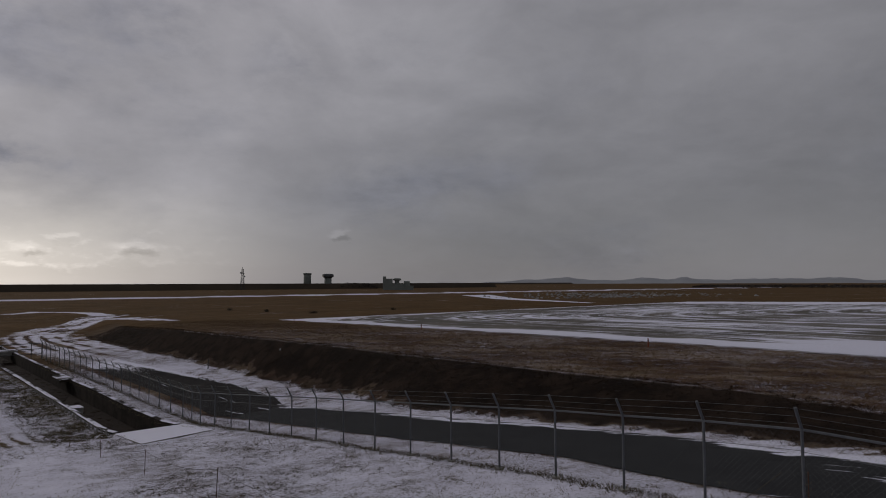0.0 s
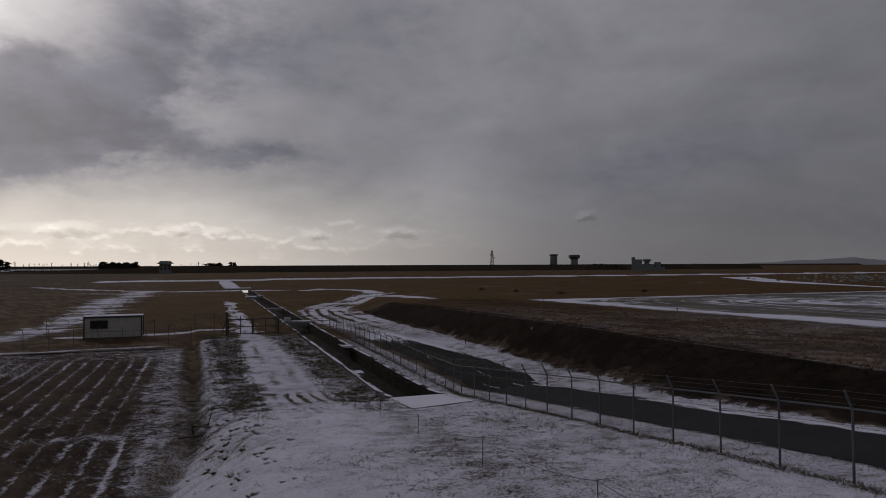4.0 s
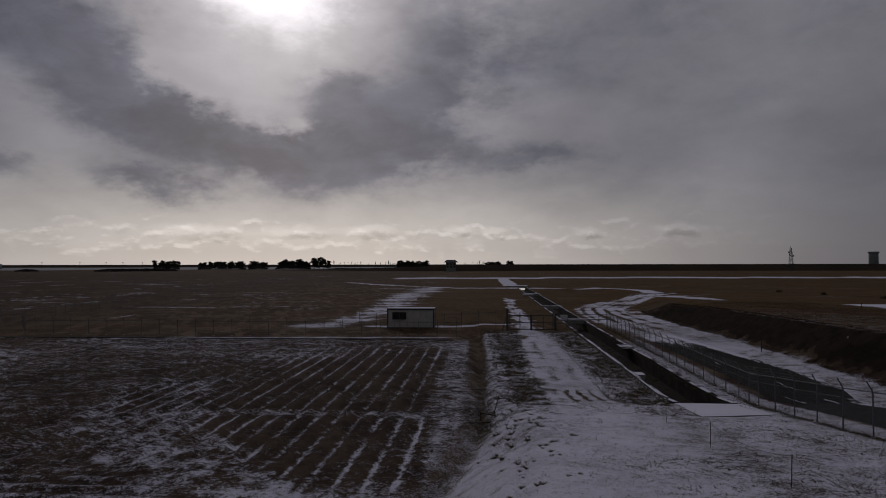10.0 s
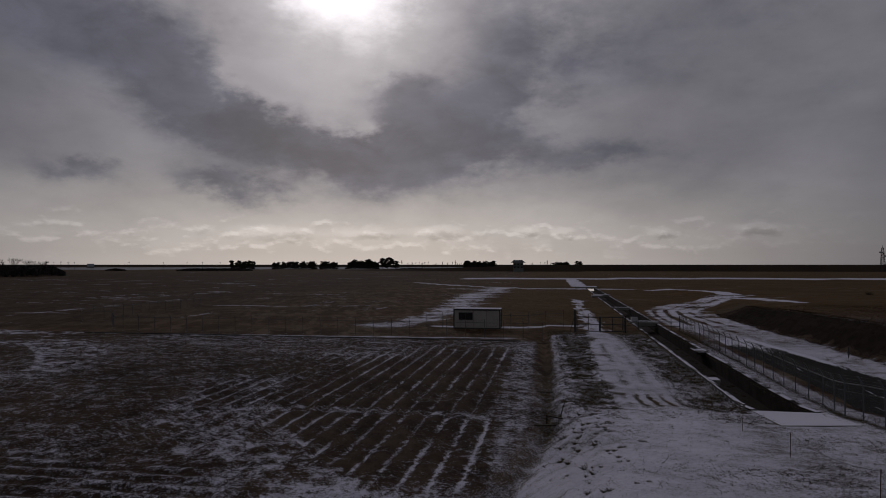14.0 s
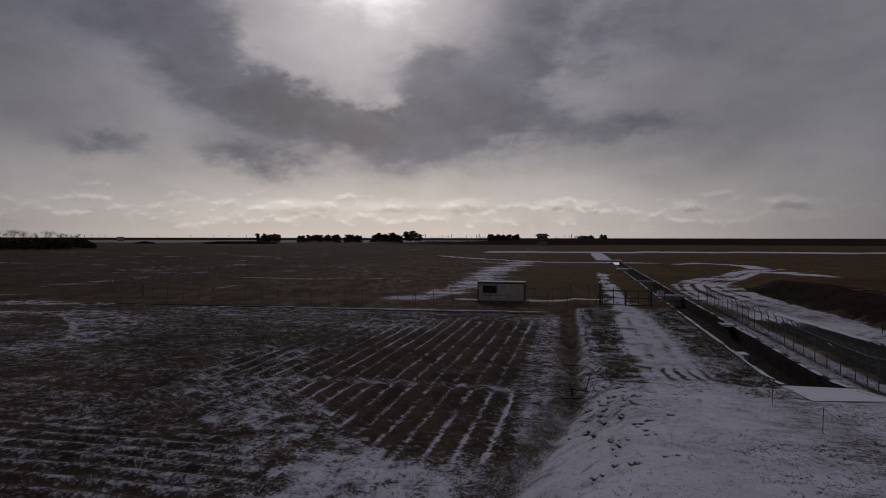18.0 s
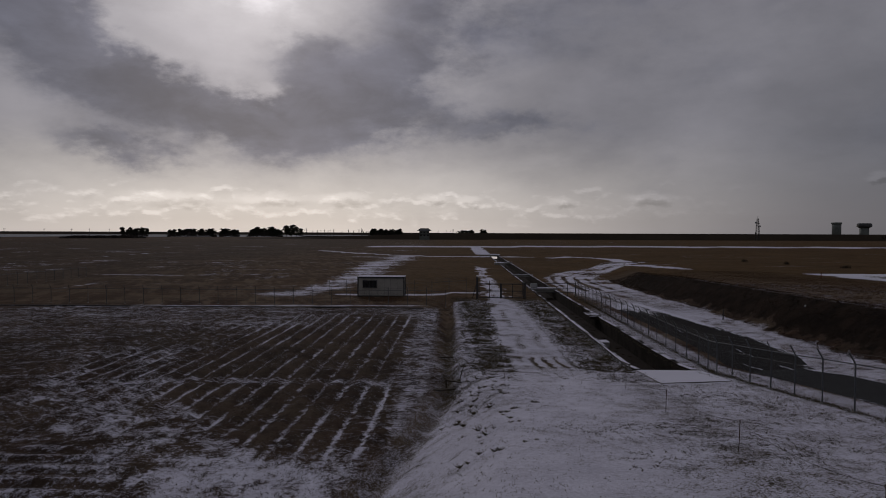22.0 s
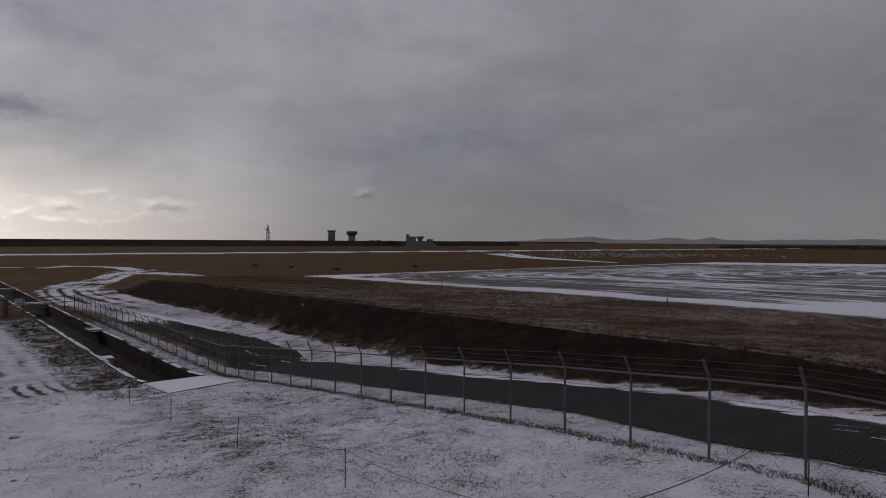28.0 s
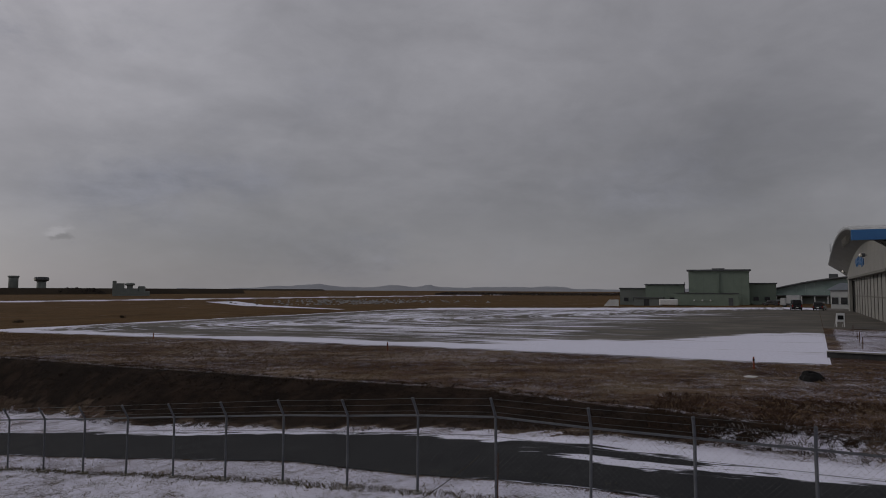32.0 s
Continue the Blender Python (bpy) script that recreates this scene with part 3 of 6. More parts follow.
def tangle(x, y, scale, seed, octaves=4):
    """Smooth random values of 0 to 1, patches of about 1 / scale metres broken into finer ones."""
    tab = np.random.RandomState(seed).uniform(0, 1, (64, 64))
    out, amp, full = 0.0, 1.0, 0.0
    for k in range(octaves):
        u, v = x * scale * 2 ** k + 7.3 * k, y * scale * 2 ** k + 3.1 * k
        i, j = np.floor(u).astype(int), np.floor(v).astype(int)
        a, b = u - i, v - j
        a, b = a * a * (3 - 2 * a), b * b * (3 - 2 * b)
        i0, i1, j0, j1 = i & 63, (i + 1) & 63, j & 63, (j + 1) & 63
        out = out + amp * ((tab[i0, j0] * (1 - a) + tab[i1, j0] * a) * (1 - b) + (tab[i0, j1] * (1 - a) + tab[i1, j1] * a) * b)
        full += amp
        amp *= 0.55
    return out / full


def height(x, y):
    x, y = np.asarray(x, float), np.asarray(y, float)
    r = np.hypot(x, y)
    hill = rise(x, y)
    side = field_side(x, y)
    h = hill + (-0.4 - hill) * smooth(-(1.2 + 1.6 * hill), 0.2, side) * smooth(75, 58, y)
    h = h - 0.30 * np.exp(-((side + 0.1) / 0.5) ** 2) * smooth(64, 52, y)
    s, n = to_sn(x, y)
    up = smooth(np.interp(s, BANK_S, BANK_FOOT), np.interp(s, BANK_S, BANK_CREST), n)
    h = h + (np.maximum(plateau(x, y), hill) - h) * up
    h = h + 0.03 * wave(x, y, 0.5) * smooth(9, 20, r) + 0.014 * wave(x, y, 2.1, 1.0)
    # furrows of the field
    rows = smooth(-2.5, -5, n) * smooth(-30, -24, n) * smooth(26, 29, s) * smooth(66, 60, s)
    h = h - 0.07 * rows * np.cos(furrow_phase(s, n) * 2 * np.pi)
    rows = smooth(-11, -14, n) * smooth(27, 24, s) * smooth(-40, -30, n)
    return h + 0.06 * rows * np.cos(s * 2 * np.pi / 1.1)


def mesh_object(name, verts, faces, mat, attrs=None, smooth_shade=True, label="", category="", kind="structure"):
    me = bpy.data.meshes.new(name)
    me.from_pydata([tuple(v) for v in verts], [], faces)
    for key, values in (attrs or {}).items():
        me.attributes.new(key, "FLOAT", "POINT").data.foreach_set("value", np.asarray(values, np.float32))
    if smooth_shade:
        me.polygons.foreach_set("use_smooth", [True] * len(me.polygons))
    me.materials.append(mat)
    return tagged(new(name, me), label, category, kind=kind)


def band(x, a, b, soft):
    return smooth(a - soft, a + soft, x) * smooth(b + soft, b - soft, x)


def near_line(s, n, pts):
    """The distance from a line through points (s, n), and the place along it."""
    best, at = np.full_like(s, 1e9), np.zeros_like(s)
    for k, ((a, b), (c, d)) in enumerate(zip(pts[:-1], pts[1:])):
        t = np.clip(((s - a) * (c - a) + (n - b) * (d - b)) / ((c - a) ** 2 + (d - b) ** 2), 0, 1)
        q = np.hypot(s - a - t * (c - a), n - b - t * (d - b))
        at = np.where(q < best, k + t, at)
        best = np.minimum(best, q)
    return best, at


TRACK = [(60, 20.4), (78, 19.2), (92, 18.6), (107, 18.8), (119, 20.0), (131, 24.5), (143, 31.0), (154, 37.5), (160, 41.0)]
TRACK_SIDE = [(148, 36.0), (140, 39.5), (124, 39.0), (108, 38.0)]
FIELD_ROAD = [(160, 41.0), (178, 42.5), (196, 40.0), (212, 34.0), (222, 15.0), (219, -2.0), (219, -8.0), (232, -24.0), (262, -48.0), (300, -70.0)]
DRIFT = [(88, -24.0), (101, -19.0), (125, -18.5), (150, -20.0), (180, -20.0), (222, -18.0)]


def cover(x, y):
    """How much snow, bare soil and golden dry grass lies at a place: and where furrows and ridges lie: values of 0 to 1."""
    s, n = to_sn(x, y)
    r = np.hypot(x, y)
    foot, crest = np.interp(s, BANK_S, BANK_FOOT), np.interp(s, BANK_S, BANK_CREST)
    side = field_side(x, y)
    leftward = smooth(-6, -24, n)
    plain = 0.02 + 0.01 * leftward + (0.08 + 0.02 * leftward) * wave(x * 0.4 + y * 0.3, y, 0.06) + 0.07 * wave(x, y, 0.21)
    plain = plain + 0.09 * band(n, -64, -20, 8.0) * band(s, 92, 190, 14.0)
    snow = np.clip(plain, 0.0, 0.42)
    gold = smooth(60, 110, r) * 0.8 * (0.3 + 0.7 * smooth(-22, -2, n + 0.02 * s))
    soil = 0.15 * smooth(-30, -50, n) * smooth(70, 80, s) + 0.45 * smooth(-45, -85, n) * smooth(70, 80, s) * smooth(900, 500, r)
    # the verge before the fence, thinly snowed over, and the snowed-up track
    verge = smooth(1.5 + 1.5 * smooth(36, 30, s), -0.5 - 1.6 * smooth(36, 30, s), side) * smooth(14.6, 14.0, n) * smooth(64, 40, s)
    clump = tangle(x, y, 0.45, 3) - 0.5
    small = tangle(x, y, 1.5, 4, 3) - 0.5
    mid = np.interp(s, [8, 17, 28, 39], [0.5, 2.4, 4.2, 5.6])
    path = smooth(np.interp(s, [8, 17, 39], [3.4, 2.9, 2.0]) + 1.2, 0.8, np.abs(n - mid + 2.0 * clump)) * smooth(41, 36, s)
    lush = smooth(0.8, 3.2, n - mid - 1.6 + 3.0 * clump) * smooth(42, 34, s) * smooth(10, 18, s) * smooth(10.5, 8.0, n)
    snow = snow + (0.725 + 0.26 * clump + 0.34 * small + 0.165 * path - 0.19 * lush + 0.04 * smooth(20, 10, s) - snow) * verge
    gold = gold * (1 - verge)
    olive = verge * 0.9
    bare = smooth(36, 40, s) * smooth(82, 76, s) * smooth(-0.6, -1.6, side) * smooth(10.4, 10.0, n)
    snow = snow + (0.42 + 0.30 * clump + 0.55 * small - snow) * bare
    gold, olive = gold * (1 - bare), np.maximum(olive, bare)
    lump = smooth(29, 37, s) * smooth(50, 38, s) * band(n, 0.4, 3.0, 0.8) * verge
    snow = snow - 0.16 * lump
    ribbon = band(side + 0.8 * small, -1.9, -0.7, 0.35) * band(s, 30, 76, 2)
    snow = snow + (0.66 + 0.9 * small + 0.3 * clump - snow) * ribbon
    left = np.interp(s, [5, 18, 35, 40, 47, 57, 79, 130], [-2, 0.0, 3.3, 3.7, 3.5, 3.3, 3.8, 3.8])
    right = np.interp(s, [5, 18, 30, 41, 51, 66, 78, 130], [9, 8.0, 7.6, 7.5, 7.6, 7.0, 6.0, 5.6])
    fray = 2.6 * clump + 2.2 * small
    track = smooth(-0.6, 0.4, n - left + fray) * smooth(0.6, -0.4, n - right + fray) * smooth(162, 145, s) * smooth(36, 41, s)
    snow = snow + (0.76 + 0.35 * clump + 0.30 * small - snow) * track
    olive = olive * (1 - 0.5 * track)
    # wheel ruts, and scrapes where the track leaves the verge
    rut = band(s, 44, 150, 4) * (np.exp(-((n - 4.55) / 0.3) ** 2) + 0.6 * np.exp(-((n - 6.1) / 0.3) ** 2)) * smooth(-0.35, 0.25, wave(x, y, 0.33, 1.3))
    snow = snow - 0.34 * rut * track
    scrape = band(s, 38.2, 42.5, 0.9) * np.exp(-((n - 5.7) / 1.5) ** 4) * smooth(0.0, 0.9, np.sin(n * 8.0 + 0.9 * np.sin(s * 1.1) + 3.0 * small))
    snow = snow - 0.62 * scrape
    # the slope down to the drain
    slope = band(side, -3.6, -0.7, 0.5) * smooth(50, 40, s)
    snow = snow + (0.74 + 0.35 * clump + 0.35 * small - snow) * slope * smooth(36, 28, s)
    drain = np.exp(-((side + 0.1) / 0.55) ** 2) * smooth(66, 60, s) * smooth(29, 36, s)
    snow, soil = snow * (1 - 0.55 * drain), np.maximum(soil, 0.4 * drain)
    # the strips along the road
    near_edge = np.interp(s, [-10, 1.8, 3.5, 4.7, 7.4, 10.2, 12.6, 15], [14.6, 15.0, 14.9, 14.6, 15.0, 15.6, 16.2, 16.1])
    strip = smooth(13.4, 14.2, n) * smooth(0.3, -0.3, n - near_edge) * smooth(80, 60, s)
    snow = snow + (0.64 + 0.16 * smooth(12, 4, s) - snow) * strip
    torn = 1.3 * clump + 1.5 * small
    far_strip = smooth(18.9, 19.4, n) * smooth(0.5, -0.2, n - foot + torn) * smooth(130, 100, s)
    snow = snow + (0.74 + 0.55 * small + 0.35 * clump - 0.10 * smooth(26, 34, s) - snow) * far_strip
    # the snowed-up track that turns round the bank's end, its ruts, and the far roads
    d, at = near_line(s, n, TRACK)
    wide = np.interp(at, [0, 1, 3, 5, 8], [2.6, 3.2, 4.2, 4.6, 4.8])
    on = smooth(wide + 0.9, wide - 0.9, d)
    snow, gold = snow + (0.66 + 0.16 * wave(x, y, 0.4) - snow) * on, gold * (1 - on)
    snow = snow - 0.62 * on * (np.exp(-((d - 1.0) / 0.36) ** 2) + 0.6 * np.exp(-((d - 2.9) / 0.35) ** 2)) * smooth(0.3, 1.6, at) * smooth(0.25, 0.5, tangle(x, y, 0.12, 61))
    d, at = near_line(s, n, TRACK_SIDE)
    snow = np.maximum(snow, 0.80 * smooth(np.interp(at, [0, 3], [4.0, 0.6]) + 0.8, 0.3, d))
    d, at = near_line(s, n, FIELD_ROAD)
    snow = np.maximum(snow, 0.85 * smooth(3.0, 1.6, d) * smooth(9.2, 8.0, at))
    d, at = near_line(s, n, DRIFT)
    snow = np.maximum(snow, (0.58 + 0.12 * wave(x, y, 0.15)) * smooth(np.interp(at, [0, 2, 5], [3, 4, 6]) + 4, 0.5, d))
    snow = np.maximum(snow, 0.78 * smooth(1.6, 0.5, np.abs(s - 88.0 + 0.03 * n)) * band(n, -17, 3.5, 1.0))
    snow = np.maximum(snow, 0.74 * smooth(0.9, 0.3, np.abs(s - 75.0 - 0.06 * (n + 15))) * band(n, -62, -4, 2.0))
    # the snowed-over runway and what crosses to it
    run = band(s, 358, 392, 3.0) * smooth(-56, -48, n)
    snow = np.maximum(snow, 0.92 * run)
    snow = np.maximum(snow, 0.88 * band(n, 5.8, 12.0, 0.5) * band(s, 240, 355, 2.0))
    # old wheel tracks and hedges on the plain, snow lying along them
    for c, w, s0, s1, lie in ((-119.0, 1.6, 60, 300, 0.42), (-92.0, 1.8, 60, 180, 0.36), (-150.0, 2.5, 100, 420, 0.36), (-60.0, 1.4, 90, 200, 0.34)):
        snow = np.maximum(snow, (lie - 0.13) * smooth(w, 0.4 * w, np.abs(n - c - 3.0 * wave(x, y, 0.02))) * band(s, s0, s1, 12.0))
    for c, w, n0, n1, lie in ((128.0, 2.2, -170, -30, 0.40), (176.0, 3.0, -200, -40, 0.42), (245.0, 4.0, -260, -30, 0.44), (300.0, 4.0, -300, -50, 0.40)):
        snow = np.maximum(snow, (lie - 0.18) * smooth(w, 0.4 * w, np.abs(s - c - 4.0 * wave(x, y, 0.018, 1.0))) * band(n, n0, n1, 14.0))
    # long thin drifts out on the plain
    streak = smooth(0.55, 0.95, wave(x * 0.25 + y, y * 0.3 - x, 0.045, 0.7)) * smooth(90, 160, r) * smooth(700, 400, r) * smooth(-6, -30, n)
    snow = np.maximum(snow, 0.25 * streak)
    # the bank's face: bare of snow, its shade put into the soil colour
    face = smooth(-0.4, 0.6, n - foot - 0.3 * band(s, 27, 60, 2.0) + torn) * smooth(0.6, -0.4, n - crest) * smooth(130, 100, s)
    snow, gold = snow * (1 - face) + 0.02 * face, gold * (1 - face)
    soil = np.maximum(soil, face)
    top = smooth(-0.2, 1.0, n - crest) * smooth(95, 60, r)
    snow = snow + (0.23 + 0.09 * wave(x, y, 0.25) - snow) * top
    snow = np.maximum(snow, 0.36 * np.exp(-((n - crest - 0.1) / 0.35) ** 2) * smooth(95, 70, s))
    frost = smooth(1.8, 0.2, s) * smooth(0.9, 0.2, np.abs(n - 21.4 - 0.15 * s + clump)) * smooth(-9, -5, s)
    snow = snow + (0.52 + 0.9 * small - snow) * frost
    brink = n - np.interp(s, [-3.7, 6, 21, 42, 62, 90], [40.8, 42.5, 44.5, 46.5, 47.8, 48.5])
    snow = np.maximum(snow, (0.52 + 0.15 * wave(x, y, 0.9)) * smooth(-1.1, -0.2, brink) * smooth(3.0, 1.0, brink) * band(s, -3.5, 92, 1.0))
    lawn = smooth(-4.2, -4.8, s + 0.058 * (n - 41)) * band(n, 50, 80, 1.0)
    snow = snow + (0.50 + 0.10 * wave(x, y, 0.4) - snow) * lawn
    # the field: bare earth, snow lying in the furrows and in a wide patch of clods
    field = smooth(0.2, 1.4, side) * smooth(76, 72, s)
    soil = np.maximum(soil, 0.75 * field)
    olive = olive * (1 - field)
    wisp = tangle(s * 2.4, n * 0.7, 0.5, 8) - 0.5
    snow = snow + (0.28 + 0.05 * smooth(34, 26, s) + 0.20 * clump + 0.28 * wisp + 0.16 * smooth(5.5, 1.5, side) + 0.08 * smooth(50, 70, s) - snow) * field
    worn_off = smooth(0.62, 0.40, tangle(x, y, 0.30, 12))
    upper = smooth(-3.6, -4.3, n) * (0.35 + 0.65 * smooth(-19.0, -13.5, n)) * smooth(-26, -22, n) * smooth(37.2, 38.6, s) * smooth(69, 61, s)
    brink = np.interp(s, [20, 21.4, 23.7, 24.7, 27.3, 30.5, 32.6, 40.6], [-4.0, -4.6, -5.6, -7.6, -10.3, -12.6, -14.5, -19.0])
    lower = smooth(-2.6, -3.3, n) * smooth(-0.5, 0.5, n - brink + clump) * smooth(23.4, 25.0, s) * smooth(36.6, 35.6, s)
    furrows = np.clip(upper + lower, 0, 1) * field * (0.45 + 0.75 * worn_off)
    snow = snow - 0.11 * (upper + lower) * field
    cross = smooth(2.0, 0.1, np.abs(s - np.interp(n, [-28, -23, -16, -10, -4], [35.3, 35.9, 36.8, 37.2, 36.6]) + 0.8 * clump)) * smooth(-40, -27, n) * smooth(-2.0, -3.2, n) * field
    snow = np.maximum(snow, (0.41 + 0.6 * clump + 0.6 * small) * cross)
    far_edge = np.interp(s, [20.1, 22.7, 25.5, 28.2, 31.6, 37.9, 42, 50], [-11.2, -12.6, -15.2, -17.7, -21.0, -24.5, -25.0, -22.0])
    inside = smooth(-0.7, 0.7, n - far_edge + 2.0 * clump) * smooth(0.6, -0.4, n - brink + 1.6 * clump) * smooth(12, 16, s) * field
    clods = tangle(s * 1.2, n * 1.1, 1.15, 15, 3) - 0.5
    patch = inside * smooth(38.5, 36.5, s)
    snow = snow + (0.43 + 0.62 * clods + 0.2 * clump + 0.24 * smooth(26.0, 23.0, s + 0.25 * (n + 7)) * smooth(-12.0, -8.5, n) - snow) * patch
    thin = inside * smooth(36.5, 38.0, s) * smooth(52, 42, s)
    snow = snow + (0.36 + 0.5 * clods + 0.3 * clump - snow) * thin
    furrows = np.clip(furrows + 0.30 * thin + 0.25 * patch, 0, 1)
    head = np.exp(-((s - 60.5) / 4.0) ** 2 - ((n + 17.5) / 5.0) ** 2) * field
    snow = snow + (0.46 + 0.5 * clods - snow) * head
    d, at = near_line(s, n, [(66, -58), (61, -51), (52, -42.5), (45, -41), (40, -44)])
    corner = smooth(5.0, 1.0, d + 4.0 * clump) * field
    snow = snow + (0.42 + 0.7 * clods - snow) * corner
    d, at = near_line(s, n, [(62, -57), (55, -49), (51, -45.5), (46.8, -42)])
    snow = np.maximum(snow, 0.55 * smooth(0.7, 0.2, d) * field)
    furrows = furrows * (1 - corner)
    ridges = smooth(0.8, -0.8, n - far_edge + clump) * field * smooth(28, 24.5, s)
    ridges = np.clip(ridges + 0.22 * leftward * field * (1 - corner) * smooth(24, 30, s) + 0.25 * leftward * smooth(76, 84, s) * smooth(240, 120, r), 0, 1)
    return np.clip(snow, 0, 1), np.clip(soil, 0, 1), np.clip(gold, 0, 1), furrows, ridges, smooth(62, 120, r), furrow_phase(s, n), np.clip(olive, 0, 1)


# the channel: between two walls, cut into the ground
CH_L, CH_R, CH_START, CH_END = 10.35, 13.85, 37.8, 232.0


def ground_sheet():
    az = np.radians(np.concatenate([np.arange(-62, 92.01, 0.18), np.arange(96, 298, 6)]))
    radii = [0.02] + [k * 1.5 for k in range(1, 7)]
    while radii[-1] < 4600:
        r = radii[-1]
        radii.append(r + max(0.12, r * r / 8000))
    rr = np.array(radii)
    A, R = np.meshgrid(az, rr)
    X, Y = -np.sin(A) * R, np.cos(A) * R
    Z = height(X, Y)
    rows, cols = X.shape
    verts = np.stack([X.ravel(), Y.ravel(), Z.ravel()], 1)
    keys = ("snow", "soil", "gold", "furrows", "ridges", "far", "phase", "olive")
    attrs = {k: v.ravel() for k, v in zip(keys, cover(X, Y))}
    i = np.arange(rows - 1)[:, None] * cols
    j = np.arange(cols)[None, :]
    k = (j + 1) % cols
    faces = np.stack([(i + j).ravel(), (i + k).ravel(), (i + cols + k).ravel(), (i + cols + j).ravel()], 1)
    return verts, [tuple(f) for f in faces.tolist()], attrs


def cut_channel(ob):
    """Cuts the ground along the channel's walls and end and takes out what lies between."""
    bm = bmesh.new()
    bm.from_mesh(ob.data)
    near = []
    for f in bm.faces:
        c = f.calc_center_median()
        s, n = to_sn(c.x, c.y)
        if CH_START - 6 < s < CH_END + 30 and CH_L - 4 < n < CH_R + 4:
            near.append(f)
    across, down = Vector((0.757, 0.6535, 0)), Vector((-0.6535, 0.757, 0))
    for co, no in ((across * CH_L, across), (across * CH_R, across), (down * CH_START, down), (down * CH_END, down)):
        geom = set(near)
        for f in near:
            geom.update(f.verts), geom.update(f.edges)
        r = bmesh.ops.bisect_plane(bm, geom=list(geom), dist=0.001, plane_co=co, plane_no=no)
        near = [g for g in r["geom"] if isinstance(g, bmesh.types.BMFace)]
    gone = []
    for f in near:
        c = f.calc_center_median()
        s, n = to_sn(c.x, c.y)
        if CH_START < s < CH_END and CH_L < n < CH_R:
            gone.append(f)
    bmesh.ops.delete(bm, geom=gone, context="FACES")
    bm.to_mesh(ob.data)
    bm.free()


_v, _f, _a = ground_sheet()
ground = mesh_object("ground", _v, _f, M_GROUND, _a, label="flat winter grassland and ploughed field, patchy snow", category="ground")
cut_channel(ground)


def lane(s, n):
    """Metres in from the apron's rim, rounded at its corner, as a plough goes round it."""
    a, b = np.clip(n - np.interp(s, [-3.7, 6, 21, 42, 62, 90], [40.8, 42.5, 44.5, 46.5, 47.8, 48.5]), -5, 200), np.clip(93 - s, -5, 200)
    return -8.0 * np.log(np.exp(-a / 8.0) + np.exp(-b / 8.0))


def strip_surface(name, mat, s0, s1, ds, n0, n1, dn, lift, snow_at, label, category, skew=0.0):
    """A surface laid along s between n0(s) and n1(s), lift metres above the ground."""
    ss = np.arange(s0, s1 + ds / 2, ds)
    k = max(2, int(dn))
    T = np.linspace(0, 1, k + 1)
    S = np.repeat(ss[:, None], k + 1, 1)
    N = n0(S) + (n1(S) - n0(S)) * T[None, :]
    S = S - skew * (N - 41) * smooth(12, -4, S)
    X, Y = to_xy(S, N)
    Z = height(X, Y) + lift
    c = k + 1
    i, j = np.meshgrid(np.arange(len(ss) - 1) * c, np.arange(k), indexing="ij")
    faces = np.stack([i + j, i + j + 1, i + c + j + 1, i + c + j], -1).reshape(-1, 4).tolist()
    return mesh_object(name, np.stack([X.ravel(), Y.ravel(), Z.ravel()], 1), faces, mat, {"snow": snow_at(S, N).ravel(), "lane": lane(S, N).ravel(), "run": (N - 48 - (93 - S)).ravel()}, label=label, category=category)


ROAD_LINES = [((36.6, 17.1), (45.1, 17.7)), ((41.5, 18.72), (44.4, 18.87)), ((35.9, 18.42), (37.9, 18.62)), ((34.7, 19.2), (35.7, 19.6)), ((52.0, 17.9), (56.0, 18.3))]


def road_snow(s, n):
    x, y = to_xy(s, n)
    tongue = smooth(15.9, 17.7, n - 0.22 * np.clip(2.5 - s, 0, 6)) * smooth(9.5, 3.4, s + 0.5 * (18 - n))
    snow = 0.02 + tongue * (0.53 + 0.85 * (tangle(s * 0.7, n * 2.2, 0.5, 41) - 0.5)) + 0.55 * smooth(52, 72, s) + 0.45 * smooth(-0.9, -0.1, n - np.interp(s, [-10, 4.5, 7, 10, 14, 20, 24, 29, 34, 36.2, 40, 44, 48, 60, 72], [20.0, 19.6, 19.3, 20.1, 20.9, 20.3, 19.8, 19.3, 19.1, 19.5, 21.0, 21.6, 21.4, 20.6, 19.8])) + 0.30 * smooth(0.5, 0.0, n - np.interp(s, [-10, 1.8, 3.5, 4.7, 7.4, 10.2, 12.6, 15], [14.6, 15.0, 14.9, 14.6, 15.0, 15.6, 16.2, 16.1]))
    for a, b in ROAD_LINES:
        d, at = near_line(s, n, [a, b])
        snow = np.maximum(snow, 0.50 * smooth(0.13, 0.03, d))
    return np.clip(snow, 0, 0.9)


road = strip_surface("road", M_ROAD, -40, 36.2, 0.3, lambda s: np.interp(s, [-40, -10, 1.8, 3.5, 4.7, 7.4, 10.2, 12.6, 15, 34, 40], [13.5, 14.6, 15.0, 14.9, 14.6, 15.0, 15.6, 16.2, 16.1, 16.1, 16.4]), lambda s: np.interp(s, [-40, -10, 4.5, 7, 10, 14, 20, 24, 29, 34, 36.2, 40, 44, 48, 60, 72], [19.5, 20.0, 19.6, 19.3, 20.1, 20.9, 20.3, 19.8, 19.3, 19.1, 19.5, 21.0, 21.6, 21.4, 20.6, 19.8]), 24, 0.02, road_snow,
                     "narrow asphalt perimeter road, partly snowed over", "road")
